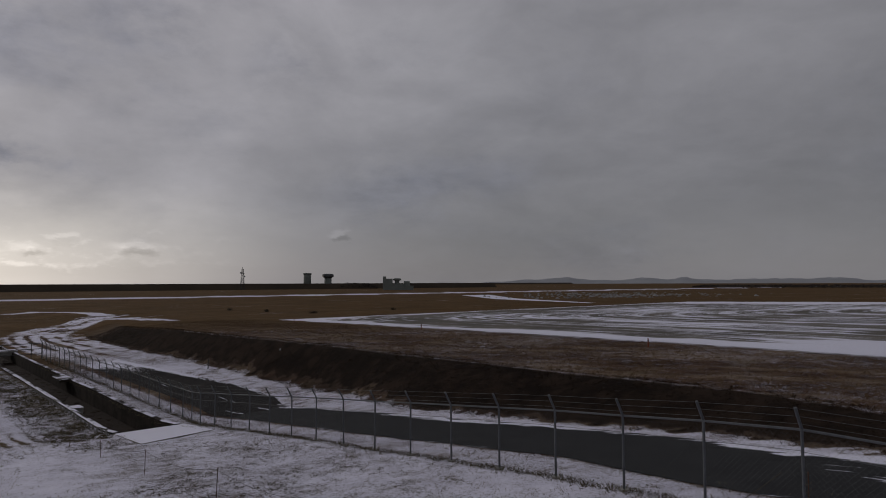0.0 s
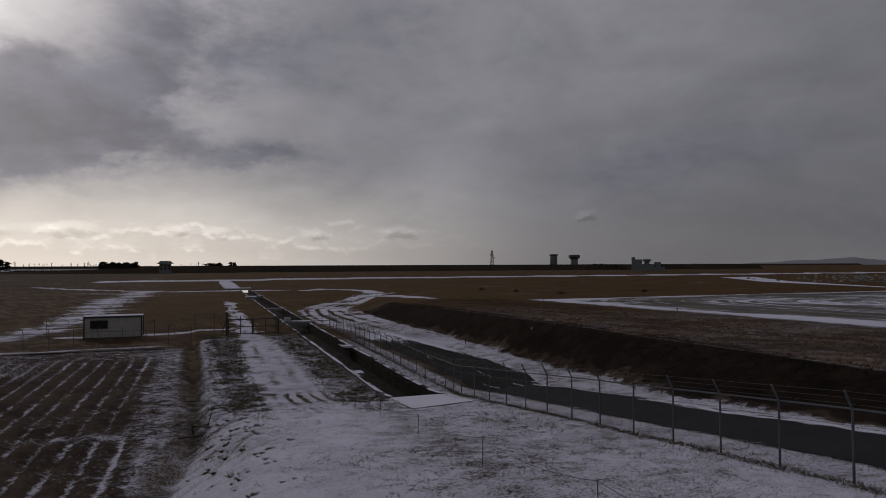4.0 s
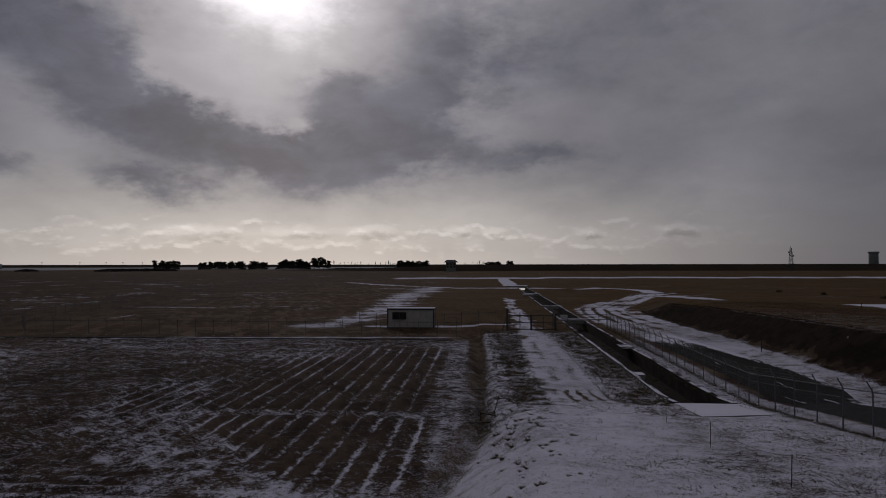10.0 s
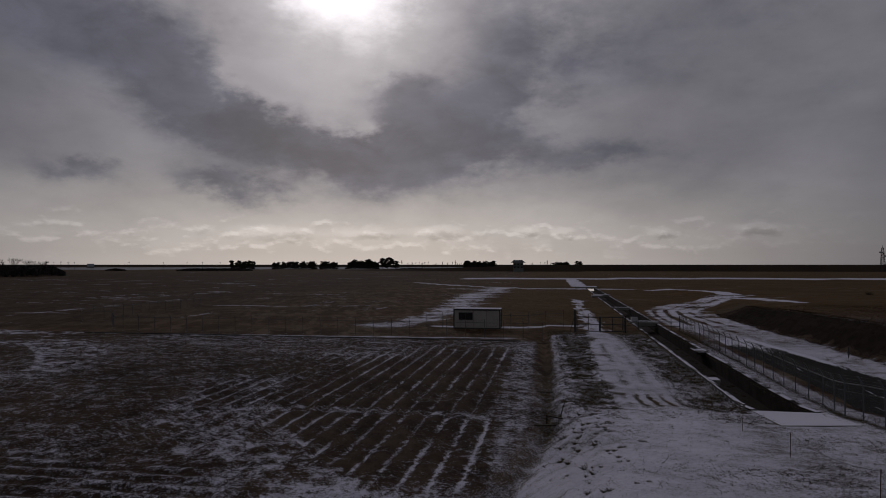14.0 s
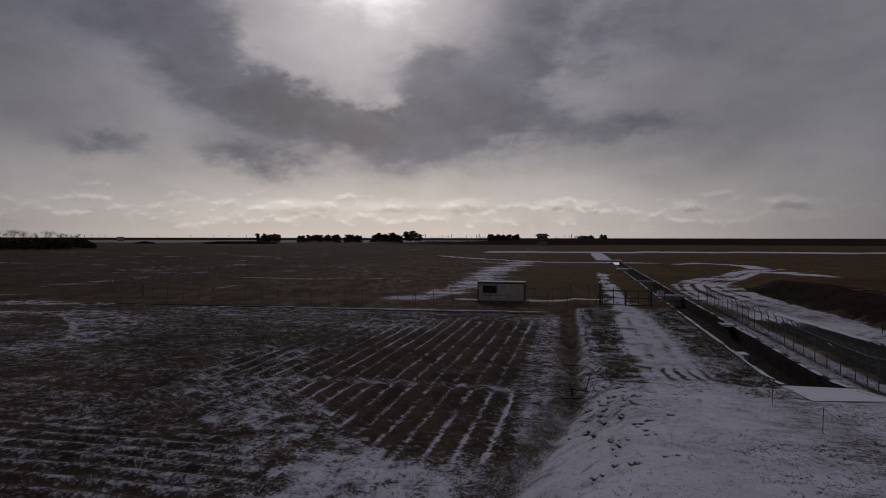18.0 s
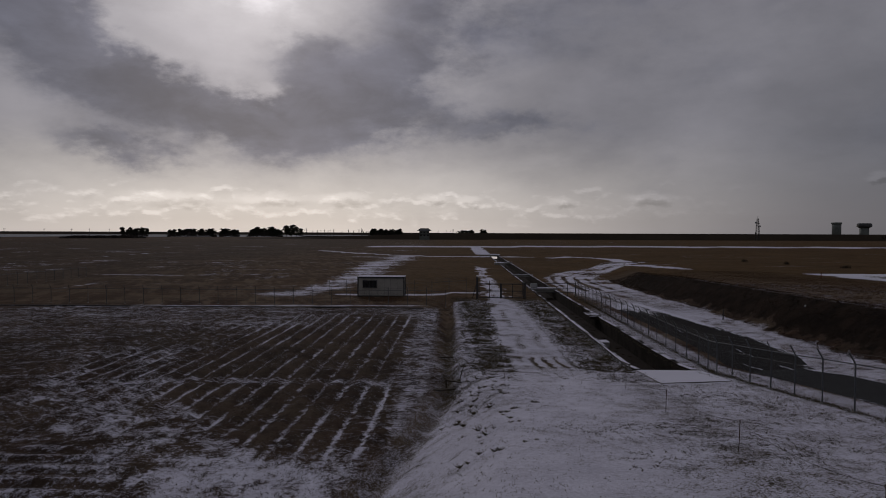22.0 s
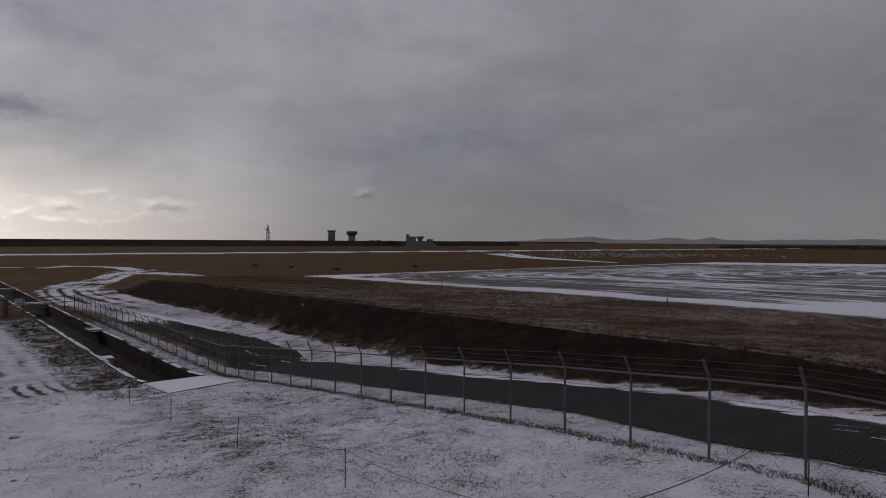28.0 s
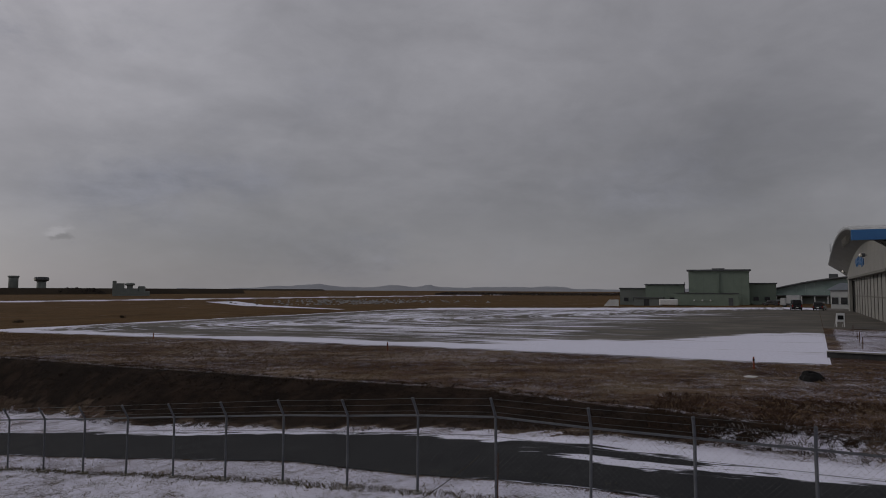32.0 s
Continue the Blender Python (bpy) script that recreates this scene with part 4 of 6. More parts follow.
old_road = strip_surface("old_road", M_OLDROAD, 36.22, 72, 0.25, lambda s: 16.3 + 0.4 * smooth(38, 45, s), lambda s: np.interp(s, [36.2, 40, 44, 48, 60, 72], [19.5, 21.0, 21.6, 21.4, 20.6, 19.8]), 36, 0.02, road_snow,
                         "worn darker stretch of the perimeter road, snow at its edges", "road")


def apron_snow(s, n):
    x, y = to_xy(s, n)
    d = lane(s, n)
    t = tangle(x, y, 0.07, 22) - 0.5
    bare_from = np.clip(69.0 - 1.1 * (s + 1.0), 47.5 + 0.03 * s, 71.0) + 1.5 * wave(x, y, 0.2)
    past = n - bare_from + 15.0 * (tangle(x * 0.4 + y * 0.5, y * 0.9 - x * 0.7, 0.09, 24) - 0.5)
    swept = smooth(-1.0, 5.0, past) * smooth(22, 5, s + 0.05 * (n - 70))
    ring = smooth(-0.5, 1.5, d - 1.0) * smooth(16, 9, d) * smooth(12, 30, s)
    snow = 0.47 + 0.30 * t + 0.32 * smooth(3.0, -2.0, past) + 0.34 * smooth(5.0, -2.0, d - 1.0)
    return np.clip(snow - 0.27 * swept - 0.12 * ring + 0.16 * (tangle(s, n * 0.3, 0.12, 26) - 0.5) + 0.5 * smooth(152, 164, n), 0.0, 0.97)


apron = strip_surface("apron", M_APRON, -3.7, 93, 0.5, lambda s: np.interp(s, [-3.7, 6, 21, 42, 62, 90], [40.8, 42.5, 44.5, 46.5, 47.8, 48.5]), lambda s: 178 + 0 * s, 120, 0.025, apron_snow,
                      "wide concrete aircraft apron streaked with wind-blown snow", "apron", 0.058)
strip_surface("hangar_forecourt", M_APRON, -26, -3.74, 1.06, lambda s: 80 + 0 * s, lambda s: 178 + 0 * s, 60, 0.05,
              lambda s, n: 0.08 + 0.25 * smooth(150, 165, n), "bare grey concrete forecourt before the hangar", "pavement", 0.058)
taxiway = strip_surface("taxiway", M_APRON, 111, 290, 3.0, lambda s: 156 + (s - 111) * 0.66, lambda s: 159 + (s - 111) * 0.78, 8, 0.06,
                        lambda s, n: 0.86 + 0 * s, "snow-covered concrete taxiway beyond the apron", "taxiway")



# ---- helpers for things ----
def box(bm, x0, y0, z0, x1, y1, z1, bevel=0.0):
    r = bmesh.ops.create_cube(bm, size=1, matrix=Matrix.LocRotScale(((x0 + x1) / 2, (y0 + y1) / 2, (z0 + z1) / 2), None, (x1 - x0, y1 - y0, z1 - z0)))
    if bevel:
        es = list({e for v in r["verts"] for e in v.link_edges})
        bmesh.ops.bevel(bm, geom=es, offset=bevel, segments=2, affect="EDGES", profile=0.5)
    return bm


def B(*a, **k):
    return box(bmesh.new(), *a, **k)


def rod(bm, a, b, r0, r1=None, seg=6):
    """A tapered rod from a to b."""
    a, b = Vector(a), Vector(b)
    d = b - a
    q = d.to_track_quat("Z", "Y").to_matrix().to_4x4()
    bmesh.ops.create_cone(bm, cap_ends=True, segments=seg, radius1=r0, radius2=r0 if r1 is None else r1, depth=d.length,
                          matrix=Matrix.Translation((a + b) / 2) @ q)
    return bm


def R(*a, **k):
    return rod(bmesh.new(), *a, **k)


def pipe(points, r, seg=6):
    bm = bmesh.new()
    for a, b in zip(points[:-1], points[1:]):
        rod(bm, a, b, r, seg=seg)
    return bm


def part(name, bm, mat, parent=None, label="", flat=True):
    me = bpy.data.meshes.new(name)
    bm.normal_update()
    bm.to_mesh(me)
    bm.free()
    if not flat:
        me.polygons.foreach_set("use_smooth", [True] * len(me.polygons))
    if mat:
        me.materials.append(mat)
    ob = new(name, me)
    if parent:
        ob.parent = parent
    return tagged(ob, label)


def same(name, src, parent, m):
    """One more part on the mesh of src."""
    ob = new(name, src.data)
    ob.parent = parent
    ob.matrix_local = m
    return ob


def thing(name, x, y, z, turn, label, category, group="", kind=""):
    ob = new(name)
    ob.empty_display_size = 0.2
    ob.matrix_world = pose(x, y, z, 0, 0, turn)
    return tagged(ob, label, category, group, kind)


def zat(x, y):
    return float(height(x, y))


def at_sn(s, n, dz=0.0):
    x, y = to_xy(s, n)
    return Vector((x, y, zat(x, y) + dz))


def polar(az, r, dz=0.0):
    a = radians(az)
    x, y = -math.sin(a) * r, math.cos(a) * r
    return Vector((x, y, zat(x, y) + dz))


S_TURN = 40.8  # the turn that lays a thing's y along s


# ---- the channel ----
def channel_wall(name, n0, n1, s0, s1, lift, label):
    """A concrete wall with its coping, following the ground."""
    ss = np.concatenate([np.arange(s0, s1, 1.0), [s1]])
    verts, faces = [], []
    for s in ss:
        for n, deep in ((n0, 0), (n1, 0), (n1, 1), (n0, 1)):
            x, y = to_xy(s, n)
            z = zat(*to_xy(s, (n0 + n1) / 2)) + lift
            verts.append((x, y, -2.3 if deep else z))
    for k in range(len(ss) - 1):
        a, b = 4 * k, 4 * k + 4
        for i in range(4):
            j = (i + 1) % 4
            faces.append((a + i, b + i, b + j, a + j))
    faces += [(0, 1, 2, 3), tuple(4 * (len(ss) - 1) + i for i in (3, 2, 1, 0))]
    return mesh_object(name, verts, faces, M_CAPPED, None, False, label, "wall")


channel_wall("channel_wall_near", CH_L - 0.02, CH_L + 0.30, CH_START, 232, 0.09, "concrete channel wall with snow on its coping")
channel_wall("channel_wall_far", CH_R - 0.30, CH_R + 0.02, CH_START, 232, 0.09, "concrete channel wall with a snowy coping, fence behind")
ch = thing("channel_bed", *at_sn(37.8, 12.1)[:2], -1.15, S_TURN, "dark wet bed of a drainage channel, dead weeds", "channel", kind="structure")
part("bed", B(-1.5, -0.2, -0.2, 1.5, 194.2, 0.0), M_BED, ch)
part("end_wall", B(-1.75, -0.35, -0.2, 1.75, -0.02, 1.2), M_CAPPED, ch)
rng = random.Random(4)
bm = bmesh.new()
for k in range(420):
    yy, xx, w = rng.uniform(0, 150), rng.uniform(-1.4, 1.4), rng.uniform(0.12, 0.4)
    bmesh.ops.create_icosphere(bm, subdivisions=1, radius=1, matrix=Matrix.LocRotScale((xx, yy, 0.0), None, (w, w * 1.8, rng.uniform(0.03, 0.09))))
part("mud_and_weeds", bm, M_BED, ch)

slab = thing("concrete_slab", *at_sn(34.9, 12.0)[:2], 0, S_TURN, "flat concrete slab under smooth snow at the channel's end", "slab")
bm = bmesh.new()
vs = []
for s, n in ((37.75, 10.35), (37.75, 14.1), (32.6, 13.7), (31.6, 9.9)):
    p = slab.matrix_world.inverted() @ at_sn(s, n, 0.035)
    vs.append((bm.verts.new(p), bm.verts.new((p.x, p.y, p.z - 0.35))))
bm.faces.new([v[0] for v in vs])
bm.faces.new([v[1] for v in reversed(vs)])
for k in range(4):
    a, b = vs[k], vs[(k + 1) % 4]
    bm.faces.new((a[0], a[1], b[1], b[0]))
bmesh.ops.recalc_face_normals(bm, faces=bm.faces)
part("slab", bm, M_FULLSNOW, slab)


def footbridge(s, width, label, thick=0.25, n0=10.1, n1=14.1):
    p = at_sn(s, 10.1)
    t = thing("footbridge", p.x, p.y, 0.02, S_TURN, label, "bridge", "channel crossings")
    part("deck", B(n0 - 10.1, -width / 2, 0, n1 - 10.1, width / 2, thick, bevel=0.02), M_FULLSNOW, t)
    part("beam", B(n0 - 10.05, -width / 2 + 0.1, -0.3, n1 - 10.15, -width / 2 + 0.3, -0.01), M_CONCRETE, t)
    part("beam", B(n0 - 10.05, width / 2 - 0.3, -0.3, n1 - 10.15, width / 2 - 0.1, -0.01), M_CONCRETE, t)
    return t


fb = footbridge(93.6, 2.2, "snow-covered concrete footbridge over the channel")
part("block", B(0.3, -0.5, 0.26, 1.2, 0.6, 0.85, bevel=0.03), M_PALE, fb, "square pale block")
footbridge(124.4, 0.7, "narrow snow-topped beam across the channel", 0.2)
footbridge(165.5, 3.0, "low concrete crossing of the channel, snow on top", 0.5, 9.0, 11.6)
footbridge(174.5, 1.2, "thin snowy slab over the far channel", 0.25)
footbridge(233, 6, "wide snowed-over culvert at the channel's far end", 0.4, 7.0, 14.5)

notch = thing("outfall", *at_sn(49.0, 10.9)[:2], -0.25, S_TURN, "small snow-capped concrete outfall box in the wall", "outfall")
part("cap", B(-0.4, -0.6, 0.18, 0.45, 0.6, 0.30, bevel=0.02), M_FULLSNOW, notch)
part("cheek", B(-0.15, -0.6, -1.0, 0.4, -0.45, 0.17), M_CONCRETE, notch)
part("cheek", B(-0.15, 0.45, -1.0, 0.4, 0.6, 0.17), M_CONCRETE, notch)
ledge = thing("wall_ledge", *at_sn(64.4, 13.6)[:2], -0.1, S_TURN, "stepped concrete ledge on the channel wall", "ledge")
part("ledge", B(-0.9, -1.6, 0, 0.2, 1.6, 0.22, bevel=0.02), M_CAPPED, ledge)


# a low snow-topped rail on stubs along the near wall
rail_top = thing("channel_rail", *at_sn(38.2, 10.12), S_TURN, "low rail on concrete stubs along the channel, snow on top", "railing")
base_z = rail_top.matrix_world.translation.z
for k in range(25):
    y0, y1 = 0.9 * k, 0.9 * (k + 1) - 0.02
    z0, z1 = at_sn(38.2 + y0, 10.12).z - base_z, at_sn(38.2 + y1, 10.12).z - base_z
    bm = B(-0.07, y0, z0 + 0.26, 0.07, y1, z0 + 0.33)
    for v in bm.verts:
        if v.co.y > (y0 + y1) / 2:
            v.co.z += z1 - z0
    part("rail_length", bm, M_RAIL, rail_top)
    part("stub", B(-0.05, y0, z0 - 0.1, 0.05, y0 + 0.10, z0 + 0.258), M_CONCRETE, rail_top)


# ---- perimeter fence ----
def fence_parts():
    bm = pipe([(0, 0, -0.3), (0, 0, 1.75), (-0.23, 0, 2.17)], 0.030, 8)
    post = part("post", bm, M_STEEL)
    foot = part("footing", R((0, 0, -0.12), (0, 0, 0.05), 0.13, 0.11, seg=8), M_CONCRETE)
    return post, foot


def chain_link(bay, rise_by, high=1.68, cell=0.08, r=0.0011):
    """Diagonal wires of one bay, from (0, 0) to (0, bay), its far end rise_by higher."""
    bm = bmesh.new()
    verts, faces = [], []

    def wire(y0, z0, y1, z1):
        a, b = Vector((0, y0, z0 + rise_by * y0 / bay)), Vector((0, y1, z1 + rise_by * y1 / bay))
        d = (b - a).normalized()
        u, v = Vector((r, 0, 0)), Vector((1, 0, 0)).cross(d) * r
        k = len(verts)
        verts.extend([a + u, a + v, a - u, a - v, b + u, b + v, b - u, b - v])
        for i in range(4):
            faces.append((k + i, k + (i + 1) % 4, k + 4 + (i + 1) % 4, k + 4 + i))

    k = -high
    while k < bay:
        y0, z0 = (k, 0.0) if k >= 0 else (0.0, -k)
        y1, z1 = (k + high, high) if k + high <= bay else (bay, bay - k)
        if z1 > z0:
            wire(y0, z0 + 0.06, y1, z1 + 0.06)
            wire(bay - y0, z0 + 0.06, bay - y1, z1 + 0.06)
        k += cell * 1.414
    bm.free()
    me = bpy.data.meshes.new("chain_link")
    me.from_pydata([tuple(v) for v in verts], [], faces)
    me.materials.append(M_WIRE)
    return me


def fence_line(name, places, label, category="fence", link_from=0, link_to=999, barbs=3, group=""):
    """Posts at the places given, rails and barbed wire between them, chain link in the bays asked for."""
    base = places[0]
    t = thing(name, *base, 0, label, category, group)
    post0, foot0 = POST, FOOT
    cache = {}
    for k, p in enumerate(places):
        q = places[min(k + 1, len(places) - 1)] - places[max(k - 1, 0)]
        turn = math.atan2(-q.x, q.y)
        lean = rng.uniform(-0.012, 0.012)
        m = Matrix.Translation(p - base) @ Euler((lean, rng.uniform(-0.012, 0.012), turn)).to_matrix().to_4x4()
        post = same("post", post0, t, m)
        same("footing", foot0, post, Matrix())
        if k + 1 < len(places):
            g = places[k + 1] - p
            out = Vector((math.cos(turn), math.sin(turn), 0)) * -1
            a, b = p - base, places[k + 1] - base
            part("top_rail", R(a + Vector((0, 0, 1.745)), b + Vector((0, 0, 1.745)), 0.024, seg=6), M_STEEL, t)
            for j in range(barbs):
                f = 0.25 + 0.36 * j
                o = out * (0.24 * f) + Vector((0, 0, 1.75 + 0.42 * f))
                part("barbed_wire", R(a + o, b + o, 0.003, seg=4), M_WIRE, t)
            part("tension_wire", R(a + Vector((0, 0, 1.36)), b + Vector((0, 0, 1.34)), 0.005, seg=4), M_WIRE, t)
            if link_from <= k < link_to:
                bay, up = math.hypot(g.x, g.y), round(g.z, 2)
                key = (round(bay, 2), up)
                if key not in cache:
                    cache[key] = chain_link(bay, up)
                ob = new("chain_link", cache[key])
                ob.parent = t
                ob.matrix_local = Matrix.Translation(a) @ Matrix.Rotation(math.atan2(-g.x, g.y), 4, "Z")
    return t


POST, FOOT = fence_parts()
POST.matrix_world = FOOT.matrix_world = Matrix.Translation((0, -40, -6))
FENCE_N = ([-10, 0, 4, 6.5, 8.6, 12, 17, 25, 36, 40, 90], [13.1, 13.12, 13.12, 13.4, 13.66, 13.9, 14.1, 14.3, 14.4, 15.0, 15.0])
places = []
for s in [-7.2, -5.25, -3.3, -1.36, 0.58, 2.5, 4.5, 6.5] + [8.6 + 2.13 * k for k in range(36)]:
    places.append(at_sn(s, float(np.interp(s, *FENCE_N)), 0.0))
fence_line("perimeter_fence", places, "tall galvanised chain-link fence with angled barbed-wire arms")

places = [at_sn(75.6 + 0.02 * k, -1.5 - 2.25 * k) for k in range(25)] + [at_sn(77 + 2.0 * k, -57.5 - 1.6 * k) for k in range(5)]
places += [at_sn(84.5, -68.5)] + [at_sn(88 + 2.25 * k, -71.0 + 0.07 * k) for k in range(15)]
fence_line("field_fence", places, "thin grey chain-link fence round the far side of the field", link_from=0, link_to=14)
places = [at_sn(86.5 + 0.02 * k, 1.0 - 2.3 * k) for k in range(9)]
fence_line("inner_fence", places, "grey wire fence behind the site hut", link_to=0)

for ob in (POST, FOOT):
    bpy.data.objects.remove(ob)


# ---- gate ----
g = thing("gate", *at_sn(80, 2.3)[:2], 0, S_TURN, "double steel tube gate across the snowy track", "gate")
part("gate_post", R((0, 0, -0.2), (0, 0, 2.7), 0.13, seg=12), M_IRON, g, "tall stout dark gate post")
part("gate_post", R((5.9, 0, -0.2), (5.9, 0, 2.05), 0.09, seg=10), M_IRON, g)
for x0, x1 in ((0.22, 2.86), (3.0, 5.74)):
    leaf = part("gate_leaf", pipe([(x0, 0, 0.15), (x1, 0, 0.15), (x1, 0, 1.85), (x0, 0, 1.85), (x0, 0, 0.15)], 0.055, 8), M_IRON, g)
    part("crossbar", R((x0, 0, 0.98), (x1, 0, 0.98), 0.045), M_IRON, leaf)
    part("upright", R(((x0 + x1) / 2, 0, 0.15), ((x0 + x1) / 2, 0, 2.25 if x0 < 1 else 1.85), 0.05), M_IRON, leaf)
    ob = new("leaf_mesh", chain_link(x1 - x0, 0.0, 1.65, 0.1))
    ob.parent = leaf
    ob.matrix_local = Matrix.Translation((x0, 0, 0.12)) @ Matrix.Rotation(radians(-90), 4, "Z")
part("gate_stop", R((2.93, 0, -0.1), (2.93, 0, 2.0), 0.06, seg=8), M_IRON, g)
part("brace", R((0, 0, 2.2), (-0.6, 0.1, 0.0), 0.04), M_IRON, g)
cb = thing("channel_barrier", *at_sn(83.5, 8.2)[:2], 0, S_TURN, "steel tube barrier across the channel beside the gate", "barrier")
for z in (0.55, 1.1, 1.7):
    part("rail", R((0, 0, z), (6.8, 0, z), 0.035), M_IRON, cb)
for x in (0.0, 1.9, 5.8, 6.8):
    part("upright", R((x, 0, -0.1), (x, 0, 1.9), 0.04), M_IRON, cb)


# ---- site hut ----
def site_hut():
    p = at_sn(87.3, -10.4)
    t = thing("site_hut", p.x, p.y, p.z - 0.03, S_TURN, "small cream prefabricated site hut with a sliding window", "hut")
    wall = part("wall", B(-3.05, -1.15, 0.12, 3.05, 1.15, 2.42), M_CREAM, t)
    for k in range(1, 7):
        x = -3.05 + 6.1 * k / 7
        part("panel_joint", B(x - 0.012, -1.165, 0.15, x + 0.012, -1.151, 2.38), M_SEAM, wall)
    part("base_beam", B(-3.1, -1.2, -0.02, 3.1, 1.2, 0.11), M_IRON, t)
    for x in (-3.08, 3.08):
        for y in (-1.18, 1.18):
            part("corner_post", B(x - 0.07, y - 0.07, 0, x + 0.07, y + 0.07, 2.44), M_IRON, t)
    part("eaves_frame", B(-3.16, -1.26, 2.43, 3.16, 1.26, 2.58), M_IRON, t)
    part("roof", B(-3.2, -1.3, 2.585, 3.2, 1.3, 2.66, bevel=0.02), M_FULLSNOW, t, "flat roof under thin snow")
    win = part("window", B(-2.45, -1.20, 1.15, -0.55, -1.16, 2.15), M_IRON, t, "dark two-pane sliding window")
    for x0, x1 in ((-2.38, -1.54), (-1.46, -0.62)):
        part("pane", B(x0, -1.215, 1.22, x1, -1.203, 2.08), M_PANE, win)
    part("sill", B(-2.5, -1.26, 1.06, -0.5, -1.16, 1.12), M_CREAM, win)
    side = part("door", B(3.055, -0.5, 0.14, 3.09, 0.4, 2.1), M_SEAM, t, "dark side door")
    part("handle", B(3.09, -0.42, 1.0, 3.13, -0.36, 1.15), M_STEEL, side)


site_hut()


# ---- rope and stakes on the verge ----
stakes = []
for s, n in ((35.0, 7.7), (29.2, 7.6), (23.3, 7.5), (17.3, 7.5), (11.2, 7.35), (5.2, 7.3)):
    p = at_sn(s, n)
    t = thing("rope_stake", p.x, p.y, p.z, rng.uniform(0, 90), "thin rusty steel rope stake with a ring on top", "stake", "stakes of the rope line")
    tip = (rng.uniform(-0.03, 0.03), rng.uniform(-0.03, 0.03), 0.78)
    part("rod", R((0, 0, -0.15), tip, 0.011, seg=6), M_RUST, t)
    bm = bmesh.new()
    ring = [(tip[0] + 0.032 * math.cos(a), tip[1], tip[2] + 0.03 + 0.032 * math.sin(a)) for a in np.linspace(0, 2 * math.pi, 9)]
    part("ring", pipe(ring, 0.007, 5), M_RUST, t)
    stakes.append(p + Vector((0, 0, 0.8)))
for a, b in zip(stakes[1:-1], stakes[2:]):
    t = thing("rope", *a, 0, "thin dark rope sagging between two stakes", "rope", "ropes of the verge")
    pts = [(b - a) * f + Vector((0, 0, -0.22 * 4 * f * (1 - f))) for f in np.linspace(0, 1, 17)]
    part("rope_strand", pipe(pts, 0.0045, 5), M_ROPE, t)
a, b = stakes[-1], at_sn(4.9, 13.2, 0.9)
t = thing("rope", *a, 0, "thin dark rope tied to the fence", "rope", "ropes of the verge")
part("rope_strand", pipe([(b - a) * f + Vector((0, 0, -0.8 * f * (1 - f))) for f in np.linspace(0, 1, 15)], 0.008, 5), M_ROPE, t)
p = at_sn(4.2, 12.5)
t = thing("marker_stick", *p, 20, "rusty marker stick leaning by the fence, twine round it", "stick")
part("rod", R((0, 0, -0.1), (0.07, 0.05, 1.15), 0.014, 0.010), M_RUST, t)
part("twine", pipe([(0.05 + 0.05 * math.cos(a), 0.04 + 0.05 * math.sin(a), 0.75 + 0.02 * a) for a in np.linspace(0, 12, 24)], 0.006, 4), M_ROPE, t)

# ---- the low kerb along the field's far side ----
p = at_sn(73.0, -4.0)
kerb = thing("field_kerb", p.x, p.y, 0, S_TURN, "long low dark concrete kerb at the ploughed field's far edge", "kerb")
for k in range(13):
    a = at_sn(73.05, -4.0 - 4.2 * k)
    part("kerb_stone", B(-4.2 * k - 4.17, -0.09 + 0.03 * (k % 2), a.z - 0.25, -4.2 * k, 0.09 + 0.03 * (k % 2), a.z + 0.10), M_TAR, kerb)

# ---- boards and pipes in the drain ----
for s, n, length, turn, lift in ((35.3, -0.55, 1.5, 52, 0.25), (35.9, -0.1, 1.2, 8, 0.3), (44.6, -0.7, 1.4, 44, 0.22), (72.0, -1.3, 1.6, 46, 0.2)):
    p = at_sn(s, n, lift)
    t = thing("drain_board", *p, turn, "weathered dark board laid across the field drain", "board", "boards in the drain")
    part("plank", B(-length / 2, -0.11, -0.03, length / 2, 0.11, 0.03, bevel=0.008), M_OLDWOOD, t)
    part("stake", B(-length / 2 + 0.05, -0.15, -0.5, -length / 2 + 0.12, -0.111, 0.06), M_OLDWOOD, t)
    part("stake", B(length / 2 - 0.12, -0.15, -0.5, length / 2 - 0.05, -0.111, 0.06), M_OLDWOOD, t)
p = at_sn(36.3, 0.1)
t = thing("leaning_stick", *p, 0, "dark wooden stick stuck in the drain's edge", "stick")
part("stick", R((0, 0, -0.1), (0.25, 0.18, 1.0), 0.03, 0.02), M_OLDWOOD, t)


# ---- airfield markers and oddments ----
def marker(x, y):
    p = Vector((x, y, zat(x, y)))
    t = thing("marker_post", *p, 0, "short orange-red marker post on the airfield's edge", "marker", "markers along the apron")
    part("post", R((0, 0, -0.1), (0, 0, 0.62), 0.045, 0.04, seg=8), M_ORANGE, t)
    part("band", R((0, 0, 0.42), (0, 0, 0.50), 0.049, seg=8), M_BLACK, t)


